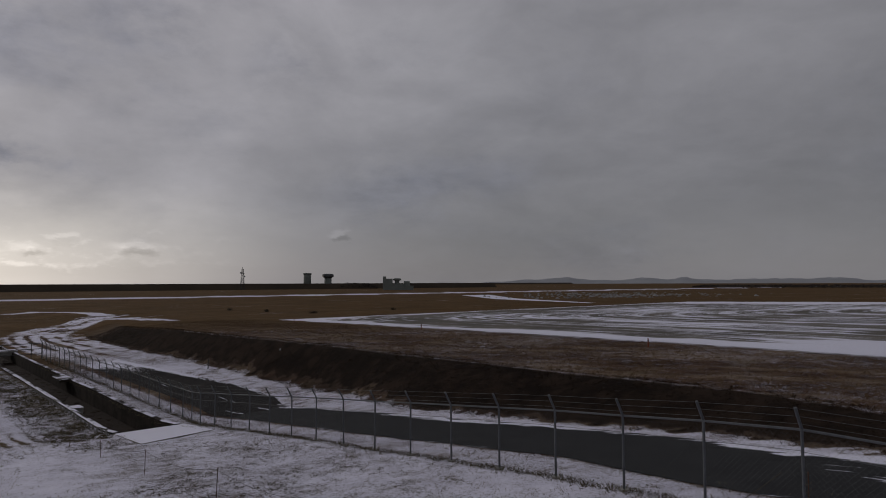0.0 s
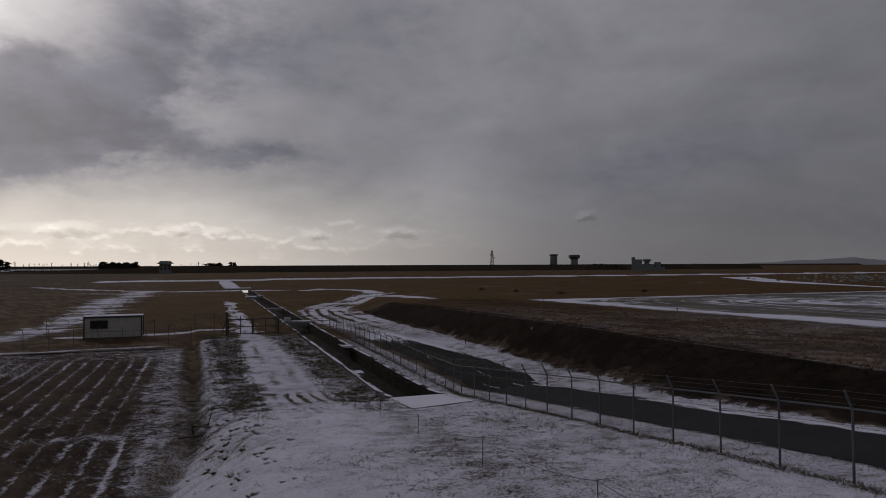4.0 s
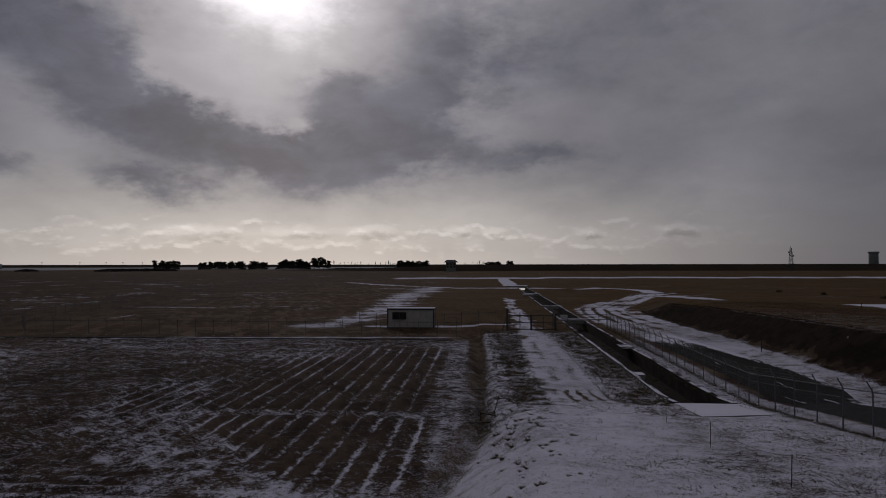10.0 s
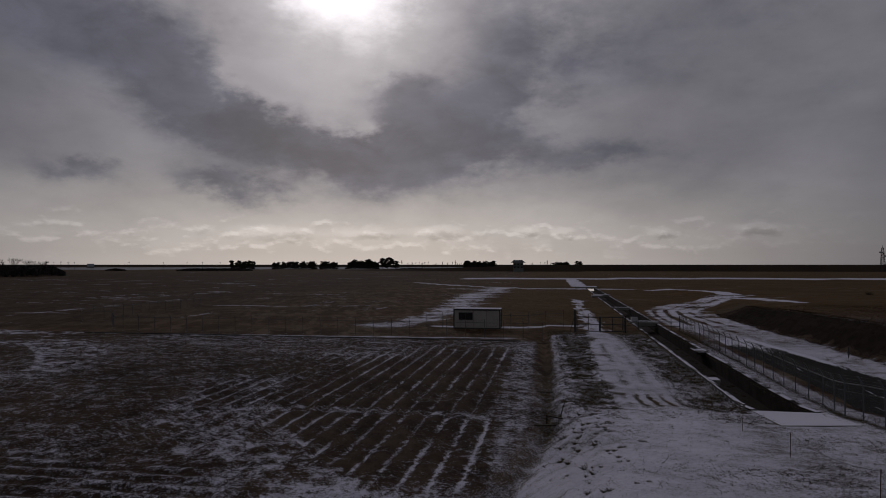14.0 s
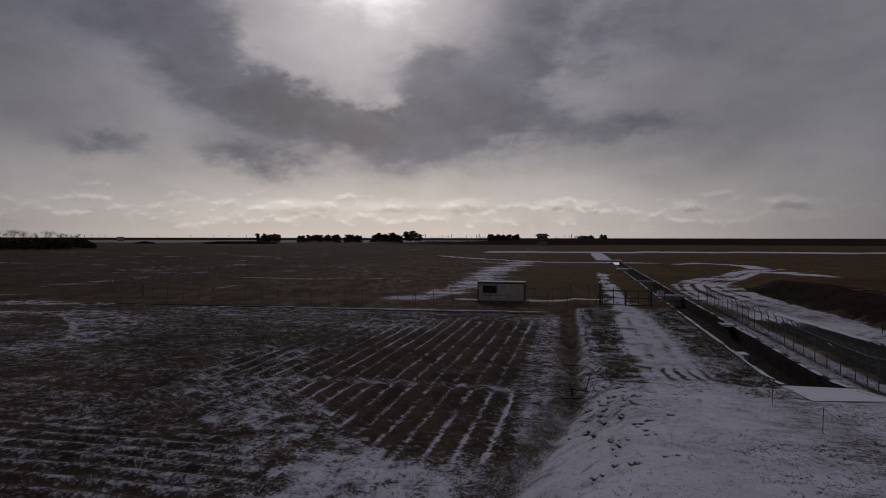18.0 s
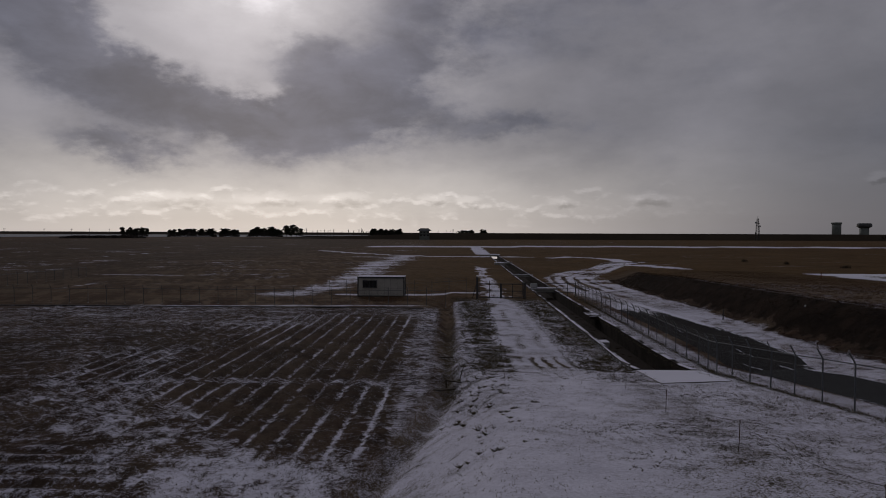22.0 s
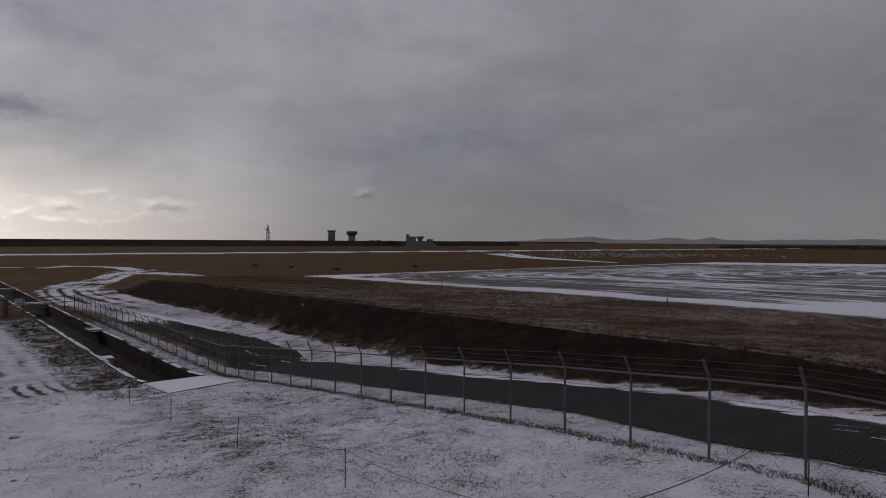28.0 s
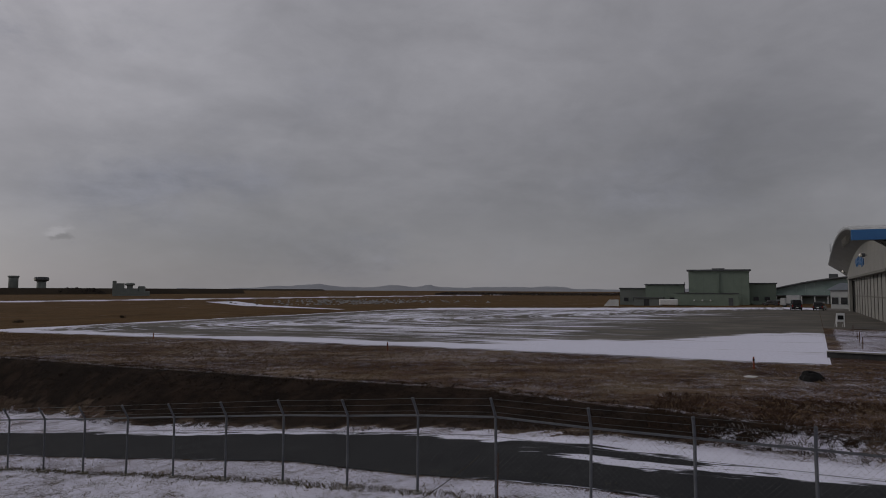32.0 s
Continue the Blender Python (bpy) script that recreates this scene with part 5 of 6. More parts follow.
for x, y in ((28.7, 24.8), (15.2, 45.0), (-1.0, 69.8), (-19.4, 92.2)):
    marker(x, y)
p = Vector((27.3, 20.35, zat(27.3, 20.35)))
t = thing("scrap_heap", *p, 35, "low heap of dark tarpaulin and old tyres", "heap")
for k, (x, y, w, d, hh) in enumerate(((-0.45, 0, 0.5, 0.4, 0.36), (0.05, 0.12, 0.45, 0.4, 0.30), (0.5, -0.05, 0.42, 0.4, 0.24))):
    bm = bmesh.new()
    bmesh.ops.create_icosphere(bm, subdivisions=3, radius=1.0)
    for v in bm.verts:
        f = 1 + 0.22 * noise.noise(v.co * 2.2 + Vector((k * 7, 0, 0)))
        v.co = Vector((v.co.x * w * f, v.co.y * d * f, max(v.co.z * hh * f, -0.05)))
    part("covered_mound", bm, M_BLACK, t, flat=False)
    bm = bmesh.new()
    for a in range(14):
        q0, q1 = a * math.tau / 14, (a + 1) * math.tau / 14
        rod(bm, (math.cos(q0) * 0.24, math.sin(q0) * 0.24, 0), (math.cos(q1) * 0.24, math.sin(q1) * 0.24, 0), 0.08, seg=6)
    ty = part("tyre", bm, M_BLACK, t)
    ty.matrix_local = pose(x, y, hh * 0.8, rng.uniform(-25, 25), rng.uniform(-25, 25), 0)
for ob in [o for o in t.children if o.name.startswith("covered_mound")]:
    i = int(ob.name[-1]) if ob.name[-1].isdigit() else 0
    ob.location = ((-0.45, 0, 0), (0.05, 0.12, 0), (0.5, -0.05, 0))[i]
x, y = 25.8, 22.4
t = thing("pale_plate", x, y, zat(x, y) + 0.02, 20, "pale flat board lying in the grass", "board")
part("plate", B(-0.3, -0.22, 0, 0.3, 0.22, 0.04, bevel=0.01), M_WHITE, t)
p = Vector((68.2, 48.5, zat(68.2, 48.5)))
t = thing("sign_board", *p, -35, "white folding sign board standing on the forecourt", "sign")
part("panel", B(-0.42, -0.04, 0.60, 0.42, 0.04, 1.55, bevel=0.02), M_WHITE, t)
part("dark_field", B(-0.29, -0.055, 0.85, 0.29, -0.043, 1.3), M_BLACK, t)
for x in (-0.42, 0.36):
    part("leg", B(x, -0.04, 0, x + 0.06, 0.04, 0.599), M_WHITE, t)
    part("rear_leg", R((x + 0.03, 0.06, 1.3), (x + 0.03, 0.55, 0), 0.025), M_WHITE, t)
for x, y in ((58.9, 40.6), (53.4, 36.4), (49.2, 33.3), (44.3, 29.7)):
    t = thing("edge_post", x, y, zat(x, y), 0, "short dark post beside the forecourt", "post", "posts beside the forecourt")
    part("rod", R((0, 0, -0.1), (0.02, 0, 0.80), 0.030, 0.026, seg=8), M_RUST, t)
    part("cap", R((0.02, 0, 0.801), (0.02, 0, 0.84), 0.036, seg=8), M_RUST, t)
pts = [(36.9, 26.8), (38.4, 24.4), (42.5, 17.8), (47.5, 9.8)]
for a, b in zip(pts[:-1], pts[1:]):
    d = Vector((b[0] - a[0], b[1] - a[1], 0))
    t = thing("kerb_wall", a[0], a[1], zat(*a), math.degrees(math.atan2(-d.x, d.y)), "low dark concrete kerb wall, snow along its top", "wall", "kerb wall lengths")
    part("block", B(-0.15, 0, -0.2, 0.15, d.length, 0.36), M_TAR, t)
    part("coping", B(-0.45, 0, 0.363, 0.30, d.length, 0.45), M_FULLSNOW, t)

# a stake at the bank's foot and a scrap caught in its growth
p = at_sn(56.7, 23.0)
t = thing("bank_stake", *p, 0, "short dark stake standing at the bank's foot", "stake")
part("rod", R((0, 0, -0.1), (0.02, 0, 0.85), 0.05, 0.045, seg=8), M_IRON, t)
part("cap", R((0.02, 0, 0.851), (0.02, 0, 0.9), 0.06, seg=8), M_IRON, t)
p = at_sn(49.3, 26.1)
t = thing("pale_scrap", *p, 30, "small pale scrap of sheet caught in the bank's growth", "litter")
bm = bmesh.new()
vs = [bm.verts.new(c) for c in ((-0.07, 0, 0.0), (0.07, 0.02, 0.01), (0.06, 0.03, 0.15), (-0.05, -0.01, 0.13), (0.0, -0.04, 0.07))]
for f in ((0, 1, 4), (1, 2, 4), (2, 3, 4), (3, 0, 4), (3, 2, 1, 0)):
    bm.faces.new([vs[i] for i in f])
part("sheet", bm, M_WHITE, t)



# ---- the airfield's buildings ----
def facing(p):
    """The turn that shows a thing's -y side to the camera."""
    return math.degrees(math.atan2(-p.x, p.y))


def cladding(bm_w, h, step, y, mat, parent):
    """Upright ribs on a clad wall, one part each."""
    for k in range(int(bm_w / step) + 1):
        x = -bm_w / 2 + k * step
        part("rib", B(x - 0.04, y - 0.025, 0.1, x + 0.04, y, h - 0.1), mat, parent)


def green_hall():
    p = polar(-45.9, 213)
    t = thing("green_hall", p.x, p.y, p.z, facing(p), "tall flat-roofed hall clad in sage-green panels", "building")
    w = part("wall", B(-8.4, 0, 0, 8.4, 14, 10.3), M_GREEN, t)
    cladding(16.8, 10.3, 2.1, 0, M_GREEN2, w)
    part("corner_strip", B(-0.25, -0.3, 0, 0.25, -0.065, 10.9), M_GREEN2, w, "darker middle pier")
    part("roof", B(-9.0, -0.7, 10.31, 9.0, 14.6, 10.75, bevel=0.05), M_ROOFEDGE, t, "flat roof with an overhanging edge")
    part("roof_vent", B(-1.8, 3, 10.76, 1.8, 6, 11.2), M_ROOFEDGE, t)
    # lower front wing with three lamps
    p = polar(-44.95, 204)
    t = thing("front_wing", p.x, p.y, p.z, facing(p), "low green annexe with three small wall lamps", "building")
    part("wall", B(-8.6, 0, 0, 8.6, 6, 3.5), M_GREEN, t)
    part("roof", B(-8.8, -0.2, 3.51, 8.8, 6.2, 3.7), M_ROOFEDGE, t)
    for x in (-3.2, -1.0, 1.2):
        part("wall_lamp", B(x - 0.22, -0.3, 1.3, x + 0.22, -0.01, 1.75, bevel=0.06), M_WHITE, t)
    part("door", B(6.0, -0.08, 0, 7.2, -0.01, 2.3), M_ROOFEDGE, t, "dark steel door")
    # side wings
    for az, r, wd, hh, lab in ((-41.75, 216, 11.6, 6.3, "green clad side wing with a grey roof edge"), (-39.2, 224, 8.4, 5.3, "grey-green low wing with dark openings"),
                               (-49.1, 218, 7.4, 6.2, "green side wing beside the tall hall")):
        p = polar(az, r)
        t = thing("side_wing", p.x, p.y, p.z, facing(p), lab, "building", "wings of the green hall")
        w = part("wall", B(-wd / 2, 0, 0, wd / 2, 9, hh), M_GREEN if az != -39.2 else M_GREYGREEN, t)
        cladding(wd, hh, 1.9, 0, M_GREEN2, w)
        part("roof", B(-wd / 2 - 0.3, -0.4, hh + 0.01, wd / 2 + 0.3, 9.3, hh + 0.35), M_ROOFEDGE, t)
        for k in range(int(wd / 3)):
            x = -wd / 2 + 1.2 + 3 * k
            win = part("window", B(x, -0.1, 1.2, x + 1.5, -0.065, 2.4), M_IRON, w)
            part("pane", B(x + 0.08, -0.12, 1.28, x + 1.42, -0.102, 2.32), M_PANE, win)
    # lean-to and tank at the foot of the wings
    p = polar(-40.4, 208)
    t = thing("lean_to", p.x, p.y, p.z, facing(p), "low grey-green shed before the wings", "shed")
    part("wall", B(-4.2, 0, 0, 4.2, 3, 2.3), M_GREYGREEN, t)
    part("roof", B(-4.4, -0.3, 2.31, 4.4, 3.2, 2.5), M_ROOFEDGE, t)
    part("door", B(-1.2, -0.06, 0, 0.4, -0.01, 2.0), M_IRON, t)
    p = polar(-42.05, 200)
    t = thing("white_tank", p.x, p.y, p.z, facing(p), "long white box tank with rounded edges", "tank")
    part("body", B(-2.6, 0, 0.25, 2.6, 2.0, 2.0, bevel=0.25), M_WHITE, t)
    for x in (-2.0, 0.0, 2.0):
        part("saddle", B(x - 0.15, 0.2, 0, x + 0.15, 1.8, 0.249), M_CONCRETE, t)
    p = polar(-43.3, 210)
    t = thing("vent_pole", p.x, p.y, p.z, 0, "slim dark vent pole beside the hall", "pole")
    part("pole", R((0, 0, 0), (0, 0, 7.0), 0.14, 0.1, seg=8), M_IRON, t)
    p = polar(-37.4, 205)
    t = thing("white_ramp", p.x, p.y, p.z, facing(p), "sloping pale concrete ramp wall", "ramp")
    bm = bmesh.new()
    box(bm, -2.2, 0, 0, 2.2, 1.2, 2.0)
    for v in bm.verts:
        if v.co.z > 1 and v.co.x < 0:
            v.co.x += 1.6
    part("wall", bm, M_WHITE, t)


green_hall()


def terminal():
    """Long building with a bowed roof, behind the parked cars."""
    p = polar(-52.7, 236)
    t = thing("terminal_building", p.x, p.y, p.z, facing(p), "long terminal building under a bowed grey roof, green glazing", "building")
    n, half = 24, 15.5

    def prof(k):
        f = k / n
        return -half + 2 * half * f, 4.0 + 5.0 * math.sin(min(f * 1.0, 1.0) * math.pi / 2)

    bm = bmesh.new()
    rows = []
    for k in range(n + 1):
        x, z = prof(k)
        rows.append([bm.verts.new(c) for c in ((x, -1.2, z), (x, 24, z), (x, 24, z - 0.6), (x, -1.2, z - 0.6))])
    for a, b in zip(rows[:-1], rows[1:]):
        for i in range(4):
            bm.faces.new((a[i], b[i], b[(i + 1) % 4], a[(i + 1) % 4]))
    bm.faces.new(rows[0]), bm.faces.new(rows[-1][::-1])
    bmesh.ops.recalc_face_normals(bm, faces=bm.faces)
    part("roof", bm, M_ROOFEDGE, t, "bowed steel roof", False)
    for k in range(0, n, 2):
        x0, z0 = prof(k)
        x1, z1 = prof(k + 2)
        bm = bmesh.new()
        v = [bm.verts.new(c) for c in ((x0 + 0.01, 0, 2.6), (x1 - 0.01, 0, 2.6), (x1 - 0.01, 0, z1 - 0.55), (x0 + 0.01, 0, z0 - 0.55))]
        w = [bm.verts.new((c.co.x, 0.25, c.co.z)) for c in v]
        bm.faces.new(v), bm.faces.new(w[::-1])
        for i in range(4):
            bm.faces.new((v[i], w[i], w[(i + 1) % 4], v[(i + 1) % 4]))
        bmesh.ops.recalc_face_normals(bm, faces=bm.faces)
        part("glazed_panel", bm, M_GREENGLASS, t)
    part("lower_wall", B(-half, 0.3, 0, half, 23, 2.7), M_GREYGREEN, t)
    part("canopy", B(-half, -2.0, 2.45, half, 0.29, 2.75), M_ROOFEDGE, t)
    for k in range(9):
        x = -half + 1 + 3.6 * k
        part("column", R((x, -1.7, 0), (x, -1.7, 2.449), 0.16, seg=8), M_WHITE, t)
    part("roof_box", B(4, 6, 8.3, 6.5, 9, 9.6), M_ROOFEDGE, t)


terminal()


def gatehouse():
    p = polar(-54.35, 172)
    t = thing("gatehouse", p.x, p.y, p.z, facing(p) - 14, "small white office with a blue-grey hipped roof", "building")
    w = part("wall", B(-1.8, 0, 0, 1.8, 6, 4.3), M_PALE, t)
    bm = bmesh.new()
    v = [bm.verts.new(c) for c in ((-2.4, -0.7, 4.31), (2.4, -0.7, 4.31), (2.4, 6.7, 4.31), (-2.4, 6.7, 4.31), (-0.6, 3, 5.9), (0.6, 3, 5.9))]
    for f in ((0, 1, 5, 4), (1, 2, 5), (2, 3, 4, 5), (3, 0, 4), (3, 2, 1, 0)):
        bm.faces.new([v[i] for i in f])
    part("roof", bm, M_SLATE, t)
    for x in (-1.55, 0.25):
        win = part("window", B(x, -0.08, 1.0, x + 1.3, -0.01, 2.6), M_IRON, w)
        part("pane", B(x + 0.08, -0.1, 1.08, x + 1.22, -0.082, 2.52), M_PANE, win)
    part("railing", pipe([(-3.6, -1.6, 0), (-3.6, -1.6, 1.1), (3.8, -1.6, 1.1), (3.8, -1.6, 0)], 0.05), M_STEEL, t)


gatehouse()


def hangar():
    """A wide hangar with a shallow arched roof; its door front faces the apron. x runs along the front, y out of it."""
    t = thing("hangar", 125.0 - 56.1, 87.7 - 45.1, zat(110, 80), math.degrees(math.atan2(33.4, 41.5)), "large cream hangar with an arched roof and sliding doors", "hangar")
    n, x0, x1 = 40, 7.9, 73.5

    def arc(x):
        return 13.2 - 3.4 * ((x - 36) / 37.5) ** 2

    bm = bmesh.new()
    rows = []
    for k in range(n + 1):
        x = x0 + (x1 - x0) * k / n
        z = arc(x)
        rows.append([bm.verts.new(c) for c in ((x, 3.2, z), (x, -55, z), (x, -55, z - 0.5), (x, 3.2, z - 0.5))])
    for a, b in zip(rows[:-1], rows[1:]):
        for i in range(4):
            bm.faces.new((a[i], b[i], b[(i + 1) % 4], a[(i + 1) % 4]))
    bm.faces.new(rows[0]), bm.faces.new(rows[-1][::-1])
    bmesh.ops.recalc_face_normals(bm, faces=bm.faces)
    part("roof", bm, M_HANGAR_ROOF, t, "arched pale roof dusted with snow", False)
    # the soffit that curves down from the roof's edge to the wall
    bm = bmesh.new()
    rows = []
    for k in range(n + 1):
        x = x0 + (x1 - x0) * k / n
        f = abs(x - 36) / 37.5
        low = 11.2 - 4.2 * max(f, 0) ** 2.2
        rows.append([bm.verts.new((x, 3.1, arc(x) - 0.52)), bm.verts.new((x, 1.6, (arc(x) - 0.5) * 0.55 + low * 0.45)), bm.verts.new((x, 0.02, low))])
    for a, b in zip(rows[:-1], rows[1:]):
        for i in range(2):
            bm.faces.new((a[i], b[i], b[i + 1], a[i + 1]))
    part("soffit", bm, M_HANGAR, t, "curved cream soffit under the roof's edge", False)
    # front wall: piers, the arched head and the lintel over the doors
    bm = bmesh.new()
    for k in range(n):
        xa, xb = 7.4 + 64.6 * k / n, 7.4 + 64.6 * (k + 1) / n
        low = 6.6 if (xa + xb) / 2 < 69.5 else 0.0
        za, zb = (11.3 - 4.2 * (abs(x - 36) / 37.5) ** 2.2 for x in (xa, xb))
        v = [bm.verts.new(c) for c in ((xa, 0, low), (xb, 0, low), (xb, 0, zb), (xa, 0, za), (xa, -0.5, low), (xb, -0.5, low), (xb, -0.5, zb), (xa, -0.5, za))]
        for f in ((0, 1, 2, 3), (7, 6, 5, 4), (0, 4, 5, 1), (3, 2, 6, 7), (0, 3, 7, 4), (1, 5, 6, 2)):
            bm.faces.new([v[i] for i in f])
    bmesh.ops.recalc_face_normals(bm, faces=bm.faces)
    part("front_wall", bm, M_HANGAR, t)
    for k in range(1, 14):
        xa = 2.6 + k * 4.75
        leaf = part("sliding_door", B(xa + 0.06, -0.9, 0.05, xa + 4.69, -0.7, 6.55), M_HANGAR, t)
        part("door_frame", B(xa + 0.06, -0.69, 0.05, xa + 0.26, -0.62, 6.55), M_SEAM, leaf)
        part("door_rail", B(xa + 0.27, -0.69, 3.1, xa + 4.69, -0.64, 3.3), M_SEAM, leaf)
        # a black sheet on the last leaf stands in for the unlit interior
        if k == 13:
            part("opening", B(xa + 0.3, -0.68, 0.06, xa + 3.6, -0.6, 6.0), M_BLACK, leaf, "flat black sheet for the dark gap of the open leaf")
    part("door_head", B(7.4, -0.45, 6.3, 69.5, 0.35, 6.6), M_SEAM, t)
    part("side_wall", B(7.0, -54.5, 0, 7.3, -0.51, 9.2), M_HANGAR, t)
    part("far_wall", B(72.0, -54.5, 0, 72.3, -0.51, 8.8), M_HANGAR, t)
    part("back_wall", B(7.0, -54.9, 0, 72, -54.6, 9.2), M_HANGAR, t)
    part("fascia", B(7.3, -54, 9.85, 7.85, 3.5, 11.05), M_BLUE, t, "deep blue fascia along the roof's end")
    # lettering on the head of the front: plain blue strokes
    for k, (h0, h1) in enumerate(((8.0, 9.0), (7.8, 9.5), (8.2, 9.4), (8.3, 9.7), (8.1, 9.6), (8.2, 9.5))):
        xa = 36.5 + 2.5 * k
        part("letter_bar", B(xa, 0.03, h0, xa + 0.7, 0.14, h1), M_BLUE, t)
        part("letter_bar", B(xa + 1.0, 0.03, h0 + 0.4, xa + 1.7, 0.14, h1 - 0.1), M_BLUE, t)
    for k in range(5):
        part("roof_louvre", B(32 + 2.3 * k, 2.1, 11.15, 32.7 + 2.3 * k, 2.5, 12.25), M_SEAM, t)
    for xx, zz in ((71.6, 8.0), (32.0, 9.3)):
        lamp = part("floodlight", B(xx - 0.35, 0.2, zz - 0.25, xx + 0.35, 0.75, zz + 0.25, bevel=0.06), M_STEEL, t)
        part("arm", R((xx, 0.01, zz), (xx, 0.199, zz), 0.06), M_STEEL, lamp)
        bm = bmesh.new()
        bmesh.ops.create_uvsphere(bm, u_segments=12, v_segments=8, radius=0.34, matrix=Matrix.LocRotScale((xx - 0.25, 0.80, zz - 0.05), None, (1, 0.7, 0.85)))
        part("lens", bm, M_LAMPGLASS, lamp, "domed lens, its bright glint put into flat white", False)
    part("antenna", R((68, 3.0, arc(68)), (68, 3.0, arc(68) + 2.6), 0.05), M_IRON, t)


hangar()


def wheel(parent, x, y):
    bm = bmesh.new()
    for a in range(14):
        q0, q1 = a * math.tau / 14, (a + 1) * math.tau / 14
        rod(bm, (x, y + math.cos(q0) * 0.25, 0.32 + math.sin(q0) * 0.25), (x, y + math.cos(q1) * 0.25, 0.32 + math.sin(q1) * 0.25), 0.085, seg=6)
    w = part("wheel", bm, M_BLACK, parent)
    part("rim", R((x - 0.08, y, 0.32), (x + 0.08, y, 0.32), 0.2, seg=12), M_STEEL, w)


def car(az, r, turn, length, wide, high, label, paint, van):
    p = polar(az, r, 0.06)
    t = thing("parked_van" if van else "parked_car", p.x, p.y, p.z, facing(p) + turn, label, "van" if van else "car", "vehicles by the terminal")
    bm = bmesh.new()
    mid = high * 0.52
    box(bm, -wide / 2, 0, 0.28, wide / 2, length, mid, bevel=0.08)
    part("body", bm, paint, t)
    bm = bmesh.new()
    box(bm, -wide / 2 + 0.06, 0.12, mid - 0.02, wide / 2 - 0.06, length * (0.86 if van else 0.72), high, bevel=0.1)
    for v in bm.verts:
        if v.co.z > high * 0.8:
            v.co.x *= 0.88
            v.co.y = v.co.y * (0.97 if van else 0.9) + 0.1
    part("cabin", bm, paint, t)
    part("rear_window", B(-wide / 2 + 0.25, 0.09, mid + 0.08, wide / 2 - 0.25, 0.15, high - 0.2), M_PANE, t)
    for x in (-1, 1):
        part("side_window", B(x * (wide / 2 - 0.075) - 0.03, 0.6, mid + 0.08, x * (wide / 2 - 0.075) + 0.03, length * 0.62, high - 0.25), M_PANE, t)
        part("tail_light", B(x * (wide / 2 - 0.16) - 0.1, -0.03, mid - 0.35, x * (wide / 2 - 0.16) + 0.1, 0.05, mid - 0.02), M_REDLAMP, t)
        for y in (0.75, length - 0.8):
            wheel(t, x * (wide / 2 - 0.1), y)
    part("bumper", B(-wide / 2 + 0.03, -0.09, 0.3, wide / 2 - 0.03, -0.01, 0.52, bevel=0.03), M_BLACK, t)
    part("plate", B(-0.22, -0.105, 0.56, 0.22, -0.085, 0.68), M_WHITE, t)


car(-51.55, 149.0, 5, 4.6, 1.9, 2.15, "black boxy minivan parked before the terminal", M_CARBLACK, True)
car(-52.95, 150.0, -8, 4.5, 1.9, 1.75, "dark estate car parked beside the minivan", M_CARBLACK, False)
car(-50.3, 196.0, 70, 4.3, 1.8, 1.5, "dark saloon car parked by the green wing", M_CARBLACK, False)
car(-50.9, 200.0, 75, 4.3, 1.8, 1.5, "grey saloon car parked by the green wing", M_GREY, False)
p = polar(-51.75, 182)
t = thing("box_truck", p.x, p.y, p.z, facing(p) + 80, "white box lorry standing before the terminal", "lorry")
part("box_body", B(-1.1, 0, 0.9, 1.1, 2.9, 2.9, bevel=0.05), M_PALE, t)
part("cab", B(-1.0, 3.0, 0.5, 1.0, 4.3, 2.2, bevel=0.12), M_PALE, t)
part("chassis", B(-0.9, 0.2, 0.45, 0.9, 4.1, 0.88), M_IRON, t)
part("windscreen", B(-0.85, 4.28, 1.3, 0.85, 4.33, 2.0), M_PANE, t)
for x in (-0.9, 0.9):
    for y in (0.8, 3.5):
        wheel(t, x, y)


# ---- far towers and mast ----
def lathe(profile, seg=24):
    bm = bmesh.new()
    rings = [[bm.verts.new((r * math.cos(k * math.tau / seg), r * math.sin(k * math.tau / seg), z)) for k in range(seg)] for r, z in profile]
    for a, b in zip(rings[:-1], rings[1:]):
        for k in range(seg):
            bm.faces.new((a[k], a[(k + 1) % seg], b[(k + 1) % seg], b[k]))
    bm.faces.new(rings[0][::-1]), bm.faces.new(rings[-1])
    return bm


p = polar(10.94, 900)
t = thing("round_tower", p.x, p.y, 0, facing(p), "stout grey-green round tower with a flat rim", "tower", "far airfield towers")
part("shaft", lathe([(5.1, 0), (4.9, 16), (5.0, 20.0)]), M_GREYGREEN, t, flat=False)
part("rim", lathe([(5.6, 20.01), (5.8, 20.6), (5.8, 21.6), (5.2, 22.0)]), M_GREYGREEN, t)
p = polar(9.18, 905)
t = thing("mushroom_tower", p.x, p.y, 0, facing(p), "grey-green tower with a broad overhanging head", "tower", "far airfield towers")
part("shaft", lathe([(5.0, 0), (4.9, 15.4)]), M_GREYGREEN, t, flat=False)
part("head", lathe([(5.2, 15.41), (7.6, 16.8), (7.9, 18.6), (7.6, 20.2), (6.2, 21.0)]), M_ROOFEDGE, t, "dark broad head with a glazed band")
part("window_band", lathe([(8.0, 17.2), (8.0, 18.6)]), M_PANE, t)
p = polar(3.05, 720)
t = thing("bunker_complex", p.x, p.y, 0, facing(p), "low grey-green concrete complex with round turrets", "building", "far airfield towers")
part("block", B(-16.8, 0, 0, 6, 12, 7.5, bevel=0.2), M_GREYGREEN, t)
part("tower_block", B(-16.9, -0.5, 0, -13.4, 4, 15.4, bevel=0.15), M_GREYGREEN, t)
